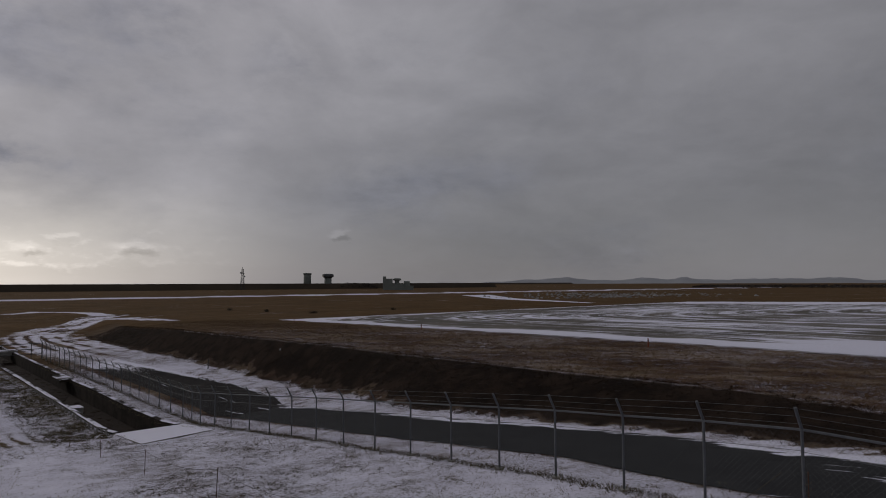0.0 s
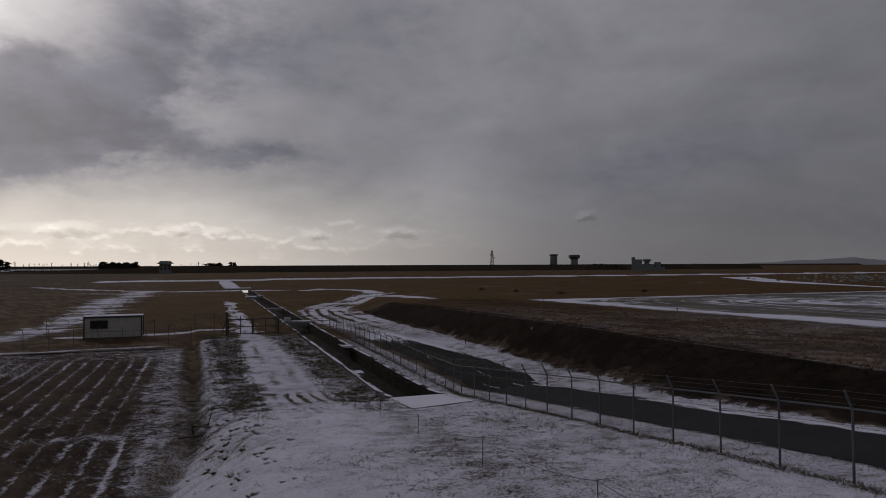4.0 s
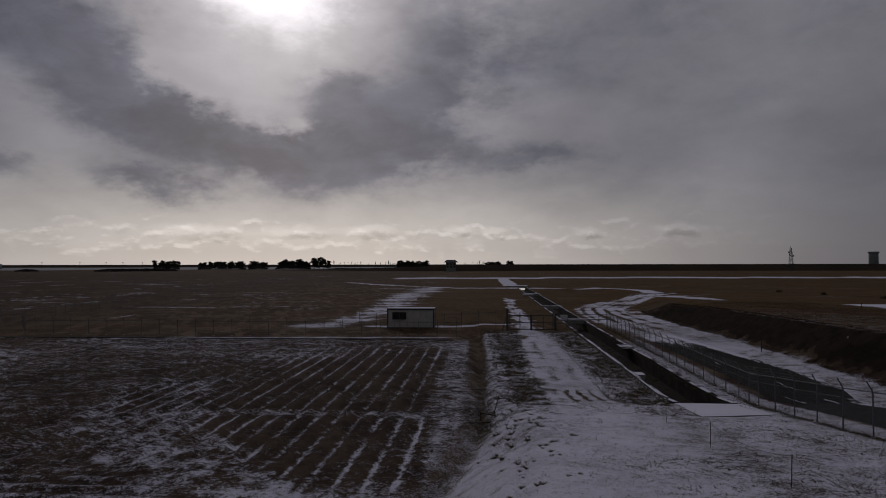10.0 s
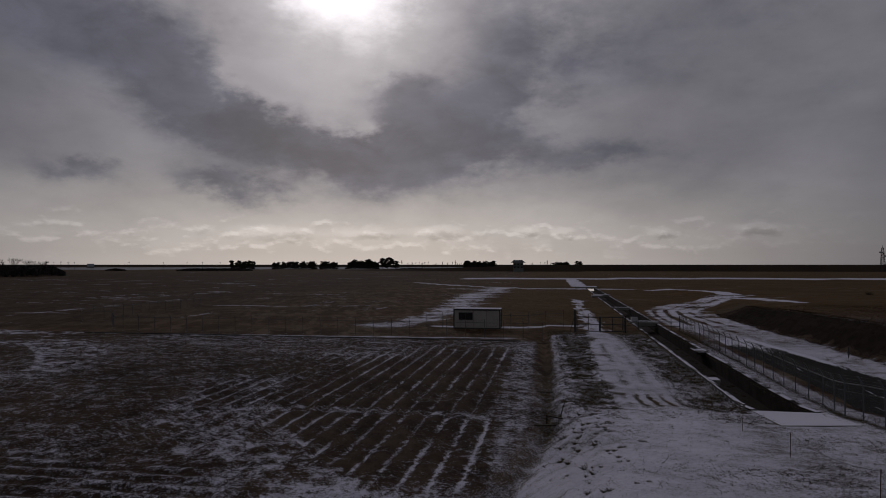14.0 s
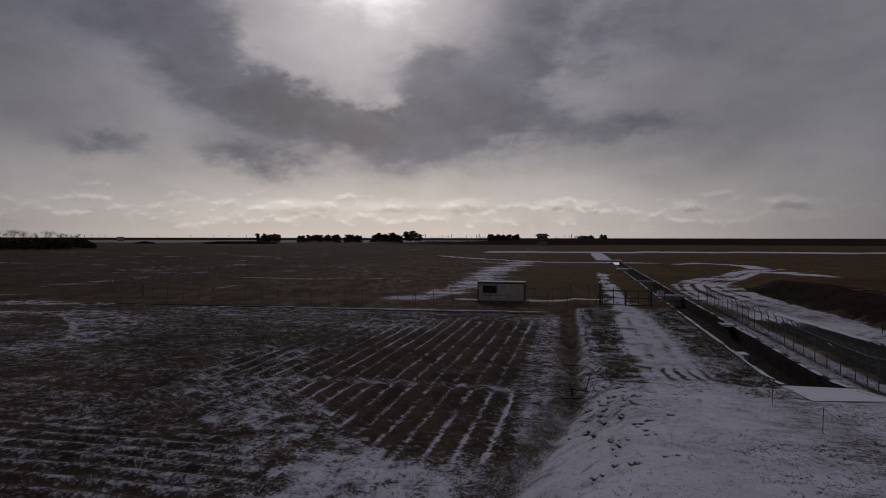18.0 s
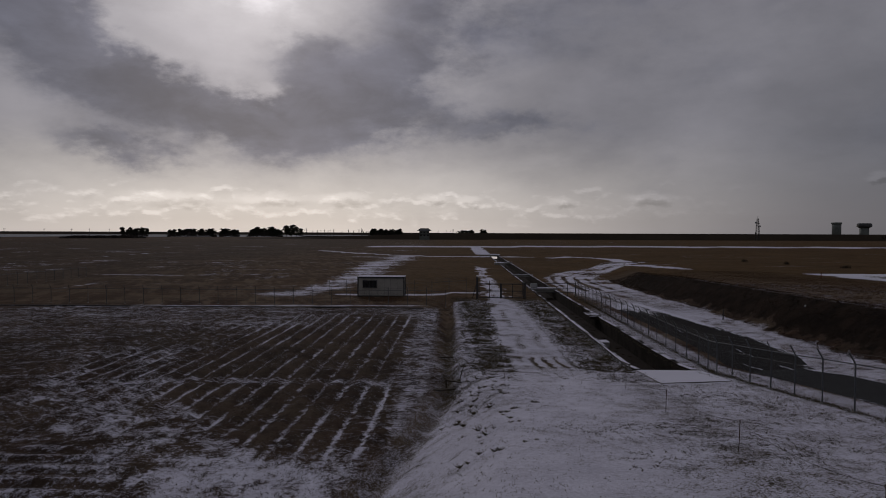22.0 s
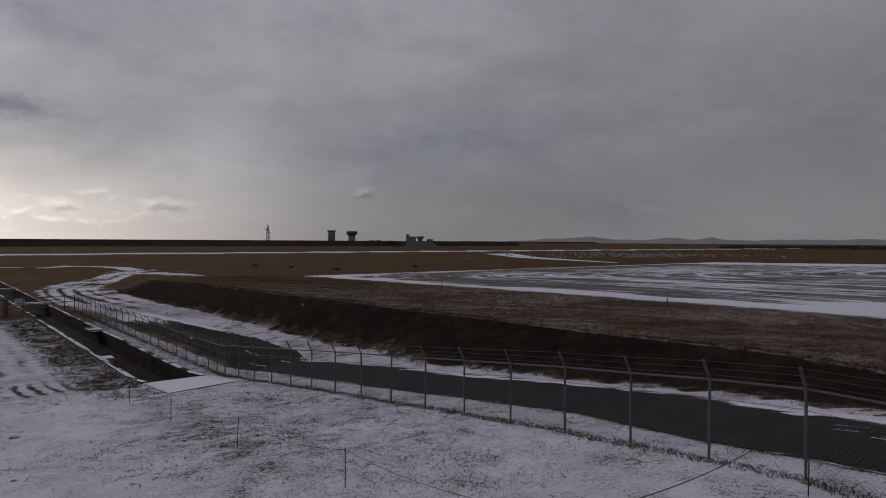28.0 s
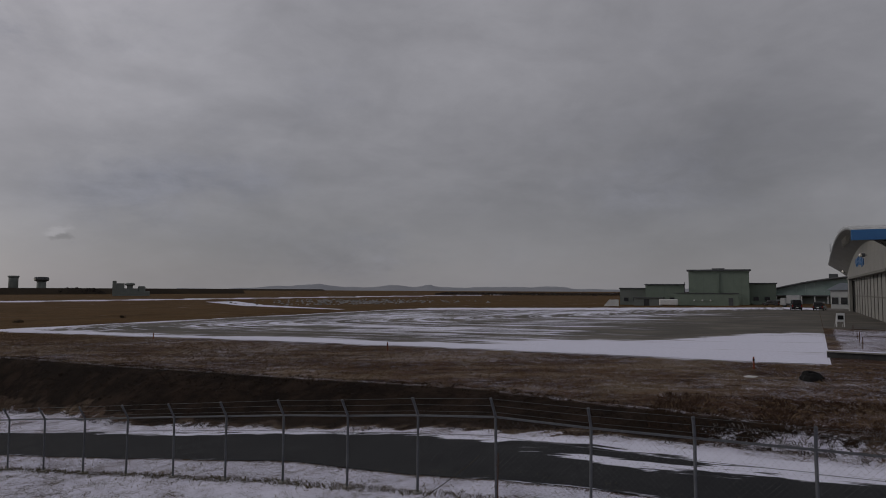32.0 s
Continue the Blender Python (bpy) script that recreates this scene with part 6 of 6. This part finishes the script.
part("upper_block", B(-13.3, 0.5, 7.51, -6.2, 8, 13.0, bevel=0.15), M_GREYGREEN, t)
part("turret", lathe([(2.6, 7.51), (2.6, 10.6), (4.5, 11.2), (4.6, 12.6), (3.4, 13.4)]), M_GREYGREEN, t).location = (-1.2, 4, 0)
part("turret", lathe([(3.4, 0), (3.5, 9.2), (3.0, 10.2)]), M_GREYGREEN, t).location = (9.6, 4, 0)
part("low_wing", B(6.01, 0, 0, 17, 10, 5.0, bevel=0.2), M_GREYGREEN, t)


def lattice_mast(az, r, high, half, label):
    p = polar(az, r)
    t = thing("lattice_mast", p.x, p.y, 0, facing(p) + 20, label, "mast")
    lev = 9
    for sx in (-1, 1):
        for sy in (-1, 1):
            part("leg", R((sx * half, sy * half, 0), (sx * half * 0.32, sy * half * 0.32, high), 0.24, 0.17, seg=5), M_IRON, t)
    for k in range(lev):
        z0, z1 = high * k / lev, high * (k + 1) / lev
        w0, w1 = half * (1 - 0.68 * k / lev), half * (1 - 0.68 * (k + 1) / lev)
        for s1 in (-1, 1):
            part("brace", R((-w0, s1 * w0, z0), (w1, s1 * w1, z1), 0.13, seg=4), M_IRON, t)
            part("brace", R((s1 * w0, w0, z0), (s1 * w1, -w1, z1), 0.13, seg=4), M_IRON, t)
            part("strut", R((-w1, s1 * w1, z1), (w1, s1 * w1, z1), 0.12, seg=4), M_IRON, t)
    part("platform", B(-half * 0.8, -half * 0.8, high * 0.78, half * 0.8, half * 0.8, high * 0.80), M_IRON, t)
    for k, (x, z) in enumerate(((-half * 1.3, 0.82), (half * 0.9, 0.66))):
        d = part("dish", lathe([(0.15, 0), (0.7, 0.25), (0.9, 0.45)], 14), M_GREY, t)
        d.matrix_local = pose(x, -half * 0.6, high * z, 90, 0, 0)
    part("aerial", R((0, 0, high), (0, 0, high + 2.6), 0.3, 0.2), M_IRON, t)


lattice_mast(16.32, 800, 25.0, 2.2, "grey lattice radio mast with dishes near its top")


# ---- the far dike, the river and what stands along them ----
def ridge_line(name, pts, top, base, mat, label, category, run_in=0):
    """A bank with a flat top along points in plan."""
    verts, faces = [], []
    for k, (x, y) in enumerate(pts):
        a, b = pts[max(k - 1, 0)], pts[min(k + 1, len(pts) - 1)]
        d = Vector((b[0] - a[0], b[1] - a[1])).normalized()
        nx, ny = d.y, -d.x
        up = top * min(1.0, (k + 0.4) / (run_in + 0.4))
        for off, z in ((-base, -0.5), (-base * 0.35, up), (base * 0.35, up), (base, -0.5)):
            verts.append((x + nx * off, y + ny * off, z))
    for k in range(len(pts) - 1):
        for i in range(3):
            faces.append((4 * k + i, 4 * k + i + 1, 4 * k + 5 + i, 4 * k + 4 + i))
    return mesh_object(name, verts, faces, mat, {"snow": [0.1] * len(verts), "soil": [0.7] * len(verts), "gold": [0.0] * len(verts)}, False, label, category)


ridge_line("dike", [to_xy(760 + 4 * math.sin(n * 0.01), n) for n in range(-260, 810, 30)], 7.6, 16, M_DARKGRASS, "long low dark grass dike along the horizon", "dike", 9)
ridge_line("far_dike", [to_xy(1900, n) for n in range(-3600, 2600, 100)], 7.2, 30, M_DARKGRASS, "far dark dike on the skyline", "dike")
pts = []
for k in range(41):
    a = radians(44 + 50 * k / 40)
    pts.append((a, 1080 + 40 * math.sin(k * 0.9), 1850))
verts = [(-math.sin(a) * r, math.cos(a) * r, 0.25) for a, r0, r1 in pts for r in (r0, r1)]
mesh_object("river", verts, [(2 * k, 2 * k + 2, 2 * k + 3, 2 * k + 1) for k in range(40)], M_WATER, None, False, "broad pale river lying before the far dike", "water")


def hills():
    rows = [(-2, 10), (-5, 13), (-8.5, 28), (-11.7, 38), (-14.5, 32), (-17.5, 37), (-20.4, 44), (-23, 36), (-25.2, 40), (-28, 33), (-29.5, 27), (-31.8, 37), (-33.4, 33), (-34.6, 22), (-37, 20), (-60, 18)]
    azs = np.arange(-60, 0, 0.3)
    top = np.interp(azs, [r[0] for r in rows[::-1]], [r[1] for r in rows[::-1]])
    verts, faces = [], []
    for k, (a, h) in enumerate(zip(azs, top)):
        h = h * (0.12 + 1.25 * float(tangle(a, a * 0.3, 0.55, 51, 5)))
        for r, z in ((3700, -1), (3950, h * 0.62 + 2.0 * math.sin(a * 5)), (4200, h), (4500, h * 0.4)):
            verts.append((-math.sin(radians(a)) * r, math.cos(radians(a)) * r, z))
    for k in range(len(azs) - 1):
        for i in range(3):
            faces.append((4 * k + i, 4 * k + 4 + i, 4 * k + 5 + i, 4 * k + 1 + i))
    mesh_object("backdrop_hills", verts, faces, M_HILLS, None, True, "low hills on the skyline, haze put into their blue-grey colour", "hills")


hills()


def farmhouse():
    p = polar(43.94, 715)
    t = thing("farmhouse", p.x, p.y, 0, facing(p), "two-storey house with a wide overhanging hipped roof", "house")
    w = part("wall", B(-5.6, 0, 0, 5.6, 8, 10.0), M_GREYGREEN, t)
    bm = bmesh.new()
    v = [bm.verts.new(c) for c in ((-8.2, -1.8, 10.01), (8.2, -1.8, 10.01), (8.2, 9.8, 10.01), (-8.2, 9.8, 10.01), (-4.6, 4, 12.9), (4.6, 4, 12.9))]
    for f in ((0, 1, 5, 4), (1, 2, 5), (2, 3, 4, 5), (3, 0, 4), (3, 2, 1, 0)):
        bm.faces.new([v[i] for i in f])
    part("roof", bm, M_ROOFEDGE, t)
    part("lower_eaves", B(-7.4, -1.6, 6.3, 7.4, -0.01, 6.6), M_ROOFEDGE, t)
    for x in (-4.8, -1.0, 2.8):
        for z in (4.2, 7.4):
            win = part("window", B(x, -0.1, z, x + 2.0, -0.01, z + 1.6), M_IRON, w)
            part("pane", B(x + 0.12, -0.14, z + 0.12, x + 1.88, -0.11, z + 1.48), M_PANE, win)
    p = polar(79.2, 1500)
    t = thing("barn", p.x, p.y, 0, facing(p), "grey barn with a rounded roof on the skyline", "barn")
    bm = lathe([(5.5, -6.5), (5.5, 6.5)], 20)
    b = part("vault", bm, M_GREY, t)
    b.matrix_local = pose(0, 6, 4.0, 90, 0, 90)
    part("wall", B(-6.4, 0.6, 0, 6.4, 11.4, 4.4), M_GREYGREEN, t)


farmhouse()

POLES = thing("power_pole", 0, 0, 0, 0, "dark utility pole with crossarms on the skyline", "pole", "poles along the far river")
part("pole", R((0, 0, 0), (0, 0, 13), 0.28, 0.2, seg=6), M_IRON, POLES)
part("crossarm", B(-1.8, -0.1, 11.9, 1.8, 0.1, 12.15), M_IRON, POLES)
part("crossarm", B(-1.4, -0.1, 10.7, 1.4, 0.1, 10.95), M_IRON, POLES)
POLES.matrix_world = pose(*polar(83.0, 1350)[:2], 0, 0, 0, 83)
for az in (82.6, 82.2, 81.7, 81.2, 80.7, 80.3, 76.5, 74.0, 72.2, 71.0, 69.6, 64.5, 53.0, 52.2, 50.6, 49.4, 42.0, 41.6):
    r = 1350 + 80 * math.sin(az * 5)
    copy_thing(POLES, pose(*polar(az, r)[:2], 0, 0, 0, az + 10 * math.sin(az * 3)))


# rubble and snow lumps far out on the airfield
def rubble():
    verts, faces = [], []
    rr = random.Random(9)
    for k in range(520):
        az, r = rr.gauss(-15.5, 4.2), max(rr.gauss(410, 55), 300)
        p = polar(az, r)
        w = rr.uniform(0.3, 1.3)
        base = len(verts)
        for dx, dy, dz in ((-1, -1, -0.2), (1, -1, -0.2), (1, 1, -0.2), (-1, 1, -0.2), (rr.uniform(-0.4, 0.4), rr.uniform(-0.4, 0.4), rr.uniform(0.4, 1.0))):
            verts.append((p.x + dx * w * rr.uniform(0.7, 1.2), p.y + dy * w * rr.uniform(0.7, 1.2), p.z + dz * w * 0.9))
        for i in range(4):
            faces.append((base + i, base + (i + 1) % 4, base + 4))
    mesh_object("rubble", verts, faces, M_RUBBLE, None, False, "scattered grey rubble and snow lumps on the airfield", "rubble", "stuff")


rubble()
for x, y in ((-38, 150), (-52, 168), (-24, 132), (-9, 150)):
    t = thing("weed_clump", x, y, zat(x, y), 0, "low dark clump of weeds on the airfield", "plant", "dark weed clumps")
    bm = bmesh.new()
    rr = random.Random(int(x * 7))
    for k in range(40):
        a = rr.uniform(0, math.tau)
        q = Vector((math.cos(a), math.sin(a) * 0.5, 0)) * rr.uniform(0, 0.8)
        rod(bm, q, q + Vector((rr.uniform(-0.3, 0.3), rr.uniform(-0.3, 0.3), rr.uniform(0.3, 0.7))), 0.05, 0.01, seg=3)
    part("stems", bm, M_DARK, t)



# ---- trees along the horizon ----
def leafy_tree(seed, high, label):
    """A tapered trunk, limbs and a crown of many small leaf clumps with gaps."""
    rr = random.Random(seed)
    t = thing("pine_tree", 0, 0, 0, 0, label, "tree", "far groves")
    bm = R((0, 0, -0.3), (rr.uniform(-0.3, 0.3), 0, high * 0.9), 0.28, 0.08, seg=6)
    limbs = []
    for k in range(22):
        z = high * rr.uniform(0.10, 0.86)
        a = rr.uniform(0, math.tau)
        l = high * rr.uniform(0.12, 0.26) * (1.15 - 0.5 * z / high)
        e = Vector((math.cos(a) * l, math.sin(a) * l, min(z + l * 0.35, high * 0.92)))
        rod(bm, (0, 0, z), e, 0.09, 0.03, seg=4)
        limbs.append(e)
    part("trunk", bm, M_BARK, t)
    bm = bmesh.new()
    for k in range(380):
        e = rr.choice(limbs)
        f = rr.uniform(0.3, 1.08)
        c = Vector((e.x * f + rr.gauss(0, 0.6), e.y * f + rr.gauss(0, 0.6), e.z - (1 - f) * 0.6 + rr.gauss(0, 0.45)))
        w = rr.uniform(0.35, 1.0)
        q = Euler((rr.uniform(0, 6), rr.uniform(0, 6), rr.uniform(0, 6))).to_matrix()
        vs = [bm.verts.new(c + q @ Vector(d) * w) for d in ((-1, -0.6, 0), (1, -0.5, 0.2), (0.7, 0.7, 0), (-0.6, 0.6, 0.3), (0, 0, 0.7))]
        for f in ((0, 1, 4), (1, 2, 4), (2, 3, 4), (3, 0, 4), (3, 2, 1, 0)):
            bm.faces.new([vs[i] for i in f])
    part("crown", bm, M_LEAF, t)
    return t


def bare_tree(seed, high, label, spread=0.5):
    """A leafless tree: limbs that fork three times."""
    rr = random.Random(seed)
    t = thing("bare_tree", 0, 0, 0, 0, label, "tree", "bare trees on the skyline")
    bm, tw = bmesh.new(), bmesh.new()

    def fork(a, d, l, r, deep):
        b = a + d * l
        rod(bm if deep < 2 else tw, a, b, r, r * 0.6, seg=5 if deep < 2 else 3)
        if deep < (5 if spread > 0.3 else 3):
            for k in range(3 if deep else 4):
                v = Vector((rr.gauss(0, spread), rr.gauss(0, spread), rr.uniform(0.1, 0.7)))
                fork(b if k else a + d * l * 0.8, (d + v).normalized(), l * rr.uniform(0.58, 0.80), r * 0.58, deep + 1)

    fork(Vector((0, 0, -0.2)), Vector((0, 0, 1)), high * 0.3, high * 0.017, 0)
    part("trunk", bm, M_BARK, t)
    part("twigs", tw, M_BARK, t)
    return t


def put_copies(protos, spots):
    for k, (az, r, sc) in enumerate(spots):
        src = protos[k % len(protos)]
        p = polar(az, r)
        m = pose(p.x, p.y, p.z, 0, 0, (az * 37) % 360)
        ob = copy_thing(src, m)
        ob.scale = (sc * 1.35, sc * 1.35, sc)
    for src in protos:
        for o in list(src.children_recursive) + [src]:
            bpy.data.objects.remove(o)


rr = random.Random(21)
pines = [leafy_tree(s, 15.0, "dark wind-shaped tree in a far grove") for s in (1, 2, 3, 4)]
spots = []
for a0, a1, n, h in ((66.9, 68.7, 7, 0.85), (61.7, 65.3, 17, 0.76), (59.9, 61.3, 8, 0.76), (56.3, 59.0, 17, 0.85), (46.0, 48.7, 18, 0.82), (39.5, 40.9, 8, 0.78), (38.5, 38.9, 2, 0.85)):
    for k in range(n):
        spots.append((a0 + (a1 - a0) * (k + rr.uniform(0.1, 0.9)) / n, rr.uniform(1060, 1160), h * rr.uniform(0.92, 1.25)))
for az, h in ((55.9, 1.3), (55.5, 1.35), (55.1, 1.3), (54.7, 1.0), (58.3, 1.15), (57.2, 1.15)):
    spots.append((az, 1080, h))
put_copies(pines, spots)
bares = [bare_tree(s, 15, "bare spreading winter tree on the skyline") for s in (5, 6, 7)]
put_copies(bares, [(az, rr.uniform(560, 640), h) for az, h in ((83.5, 0.95), (82.9, 0.85), (82.35, 0.9), (84.4, 1.1), (85.0, 1.0), (85.7, 1.1), (86.4, 1.2), (87.2, 1.1), (88.0, 1.1), (81.8, 0.6))])
thin = [bare_tree(s, 20, "thin bare tree standing by the far dike", 0.10) for s in (8, 9)]
put_copies(thin, [(az, rr.uniform(1060, 1150), rr.uniform(0.6, 0.95)) for az in (54.2, 53.7, 53.3, 52.7, 52.4, 51.9, 51.2, 50.6, 50.2, 49.7, 49.5, 49.3, 49.1, 48.9, 42.7, 41.4, 41.1)])


def thicket(name, az0, az1, r0, r1, high, count, label):
    """A dense low wood of stems and clumps, one mass."""
    verts, faces = [], []
    rr = random.Random(int(az0 * 10))
    for k in range(count):
        az, r = rr.uniform(az0, az1), rr.uniform(r0, r1)
        p = polar(az, r)
        edge = min(1.0, (az - az0) / 1.2 + 0.25, (az1 - az) / 1.2 + 0.25)
        c = Vector((p.x, p.y, p.z + rr.uniform(0.1, 0.9) * high * edge))
        w = rr.uniform(0.4, 1.2)
        q = Euler((rr.uniform(0, 6), rr.uniform(0, 6), rr.uniform(0, 6))).to_matrix()
        b = len(verts)
        verts.extend([tuple(c + q @ Vector(d) * w) for d in ((-1, -0.6, 0), (1, -0.5, 0.2), (0.7, 0.7, 0), (-0.6, 0.6, 0.3))])
        faces.append((b, b + 1, b + 2, b + 3))
    mesh_object(name, verts, faces, M_THICKET, None, False, label, "shrubs", "stuff")


thicket("far_wood", 80.9, 90, 520, 600, 8.0, 5200, "dense dark wood of bare shrubs before the river")
thicket("far_shrubs", 76.7, 78.2, 900, 940, 3.5, 600, "low dark shrubs by the river")
thicket("far_shrubs", 67.0, 73.0, 830, 900, 3.0, 2200, "low dark shrubs by the river")
thicket("far_shrubs", 49.0, 55.0, 780, 850, 3.2, 2600, "low dark shrubs below the far trees")
for a0, a1, k in ((66.8, 68.8, 500), (61.6, 65.4, 900), (59.8, 61.4, 400), (56.2, 59.2, 800), (45.9, 48.9, 800), (39.4, 41.0, 400)):
    thicket("grove_undergrowth", a0, a1, 1050, 1120, 8.5, k, "dark undergrowth at the foot of a far grove")
thicket("far_shrubs", 4.8, 8.6, 880, 940, 8.6, 900, "low far shrubs between the towers")
thicket("far_shrubs", -46, -22, 900, 1100, 4.0, 6000, "line of dark far shrubs on the airfield's edge")


# ---- grass: blades in many small tufts ----
def tufts(name, spots, blades, low, high, lean, wide, mat, label):
    rr = random.Random(len(spots))
    verts, faces = [], []
    for x, y, z, k in spots:
        for j in range(blades):
            a = rr.uniform(0, math.tau)
            h, l = rr.uniform(low, high) * k, rr.uniform(0.2, 1.0) * lean * k
            ox, oy = rr.gauss(0, 0.06 * k), rr.gauss(0, 0.06 * k)
            cx, cy = math.cos(a), math.sin(a)
            w = wide * rr.uniform(0.6, 1.2)
            b = len(verts)
            bx, by = x + ox, y + oy
            verts.append((bx - cy * w, by + cx * w, z - 0.02))
            verts.append((bx + cy * w, by - cx * w, z - 0.02))
            verts.append((bx + cx * l * 0.5 + cy * w * 0.6, by + cy * l * 0.5 - cx * w * 0.6, z + h * 0.7))
            verts.append((bx + cx * l, by + cy * l, z + h * 0.9))
            faces.append((b, b + 1, b + 2))
            faces.append((b, b + 2, b + 3))
    return mesh_object(name, verts, faces, mat, None, False, label, "grass", "stuff")


def scatter(count, s0, s1, n0, n1, keep, seed):
    g = np.random.RandomState(seed)
    s, n = g.uniform(s0, s1, count), g.uniform(n0, n1, count)
    x, y = to_xy(s, n)
    ok = keep(s, n, x, y, g.uniform(0, 1, count))
    x, y = x[ok], y[ok]
    return list(zip(x, y, height(x, y), g.uniform(0.6, 1.4, len(x))))


def patchy(x, y, f=0.45):
    return 0.5 + 0.5 * wave(x, y, f, 2.0)


verge = scatter(34000, 8, 40, -3, 13.9, lambda s, n, x, y, u: (np.hypot(x, y) > 10) & (field_side(x, y) < 0.3) & (u < 0.06 + 0.5 * patchy(x, y) ** 3 + 0.12 * smooth(7.5, 9.5, n)) & ~((n > 9.7) & (s > 31.3)), 3)
tufts("verge_grass", verge, 5, 0.012, 0.04, 0.045, 0.005, M_BLADE, "short dead grass poking through thin snow")
shoulder = scatter(15000, 32, 82, -1, 10.2, lambda s, n, x, y, u: ((n > 7.0) | (n < 3.4)) & (field_side(x, y) < 0.2) & (u < 0.3 + 0.6 * patchy(x, y, 0.7)), 4)
tufts("shoulder_grass", shoulder, 5, 0.03, 0.09, 0.08, 0.008, M_BLADE, "dull green-brown grass beside the track and channel")
strip = scatter(9000, -2, 80, 13.2, 15.6, lambda s, n, x, y, u: (np.abs(n - np.interp(s, *FENCE_N)) < 0.25) | (u < 0.35 * smooth(25, 45, s) + 0.06), 5)
tufts("fence_grass", strip, 4, 0.03, 0.08, 0.08, 0.006, M_BLADE, "dry grass along the fence's foot")
foot = scatter(15000, -7.5, 84, 12.9, 15.1, lambda s, n, x, y, u: np.abs(n - np.interp(s, *FENCE_N)) < 0.10 + 0.12 * u, 16)
tufts("fence_weeds", foot, 6, 0.03, 0.10, 0.07, 0.005, M_TUSSOCK, "dark dead weeds grown through the fence's foot")
bank = scatter(26000, -14, 112, 19, 31, lambda s, n, x, y, u: (n > np.interp(s, BANK_S, BANK_FOOT) - 0.3) & (n < np.interp(s, BANK_S, BANK_CREST) + 0.8), 6)
tufts("bank_grass", bank, 5, 0.03, 0.09, 0.10, 0.009, M_BRUSH, "dense dead brown growth on the bank, darkened for its shade")
top = scatter(26000, -14, 100, 23, 46, lambda s, n, x, y, u: (n > np.interp(s, BANK_S, BANK_CREST) + 0.5) & (n < 40.5 + 0.08 * np.clip(s, 0, 90)) & (u < 0.25 + 0.7 * patchy(x, y, 0.3)), 7)
tufts("airfield_grass", top, 5, 0.04, 0.12, 0.14, 0.010, M_STRAW, "flattened straw-coloured grass on the airfield's edge")
reeds = scatter(5000, -16, 3, 21.2, 27.5, lambda s, n, x, y, u: u < 0.15 + 0.8 * patchy(x, y, 0.9), 8)
tufts("tall_weeds", reeds, 6, 0.05, 0.15, 0.10, 0.003, M_WEED, "tall dead weeds on the bank's end")
frosted = scatter(420, -8, 1, 20.2, 22.6, lambda s, n, x, y, u: (np.abs(n - 21.4 - 0.15 * s) < 0.9) & (u < 0.3 + 0.7 * patchy(x, y, 1.1)), 17)
tufts("frosted_weeds", frosted, 8, 0.04, 0.12, 0.10, 0.004, M_FROSTED, "dead weeds dusted with snow at the bank's foot")
field = scatter(60000, 12, 72, -42, -2, lambda s, n, x, y, u: (field_side(x, y) > 0.2) & (u < 0.2 + 0.6 * patchy(x, y, 0.5)) & (np.hypot(x, y) > 12), 9)
tufts("field_stubble", field, 3, 0.02, 0.07, 0.07, 0.008, M_BRUSH, "stubble and crumbled earth of the ploughed field")

# coarse tussocks on both shoulders of the track
tuss = scatter(5200, 36, 79, -0.5, 10.1, lambda s, n, x, y, u: (field_side(x, y) < -1.2) & ((n < 3.3) | (n > 7.6)) & (u < 0.15 + 0.8 * smooth(0.42, 0.62, tangle(x, y, 0.45, 33))), 14)
tufts("track_tussocks", tuss, 9, 0.04, 0.11, 0.15, 0.011, M_TUSSOCK, "coarse olive-brown tussocks beside the snowy track")
clumps = scatter(1700, 14, 36, 4, 13.6, lambda s, n, x, y, u: (np.hypot(x, y) > 11) & ~((n > 9.5) & (s > 31)) & (u < 0.9 * smooth(0.52, 0.68, tangle(x, y, 0.4, 35))), 15)
tufts("verge_tussocks", clumps, 8, 0.015, 0.05, 0.09, 0.006, M_TUSSOCK, "flattened brown grass clumps showing through the verge's snow")

# hummocks of grass on the slope to the drain
rr = random.Random(31)
for k in range(90):
    s, n = rr.uniform(18, 40), rr.gauss(1.3, 0.9)
    p = at_sn(s, n)
    if -field_side(p.x, p.y) < 0.5 or n > 3.2:
        continue
    sz = rr.uniform(0.04, 0.09) if rr.random() < 0.7 else rr.uniform(0.09, 0.15)
    t = thing("grass_hummock", p.x, p.y, p.z, rr.uniform(0, 360), "rounded hummock of dead grass in the snow", "plant", "hummocks on the slope")
    bm = bmesh.new()
    bmesh.ops.create_icosphere(bm, subdivisions=2, radius=1.0)
    for v in bm.verts:
        f = 1 + 0.45 * noise.noise(v.co * 2.2 + Vector((k, 0, 0)))
        v.co = Vector((v.co.x * sz * 1.1 * f, v.co.y * sz * 0.9 * f, v.co.z * sz * 0.4 * f))
    part("mound", bm, M_HUMMOCK, t, flat=False)
    bm = bmesh.new()
    for j in range(46):
        a = rr.uniform(0, math.tau)
        d = Vector((math.cos(a), math.sin(a), 0))
        rod(bm, d * sz * rr.uniform(0.2, 0.9), d * sz * rr.uniform(0.8, 2.4) + Vector((0, 0, sz * rr.uniform(0.1, 0.9))), 0.007, 0.002, seg=3)
    part("grass_fringe", bm, M_BLADE, t)
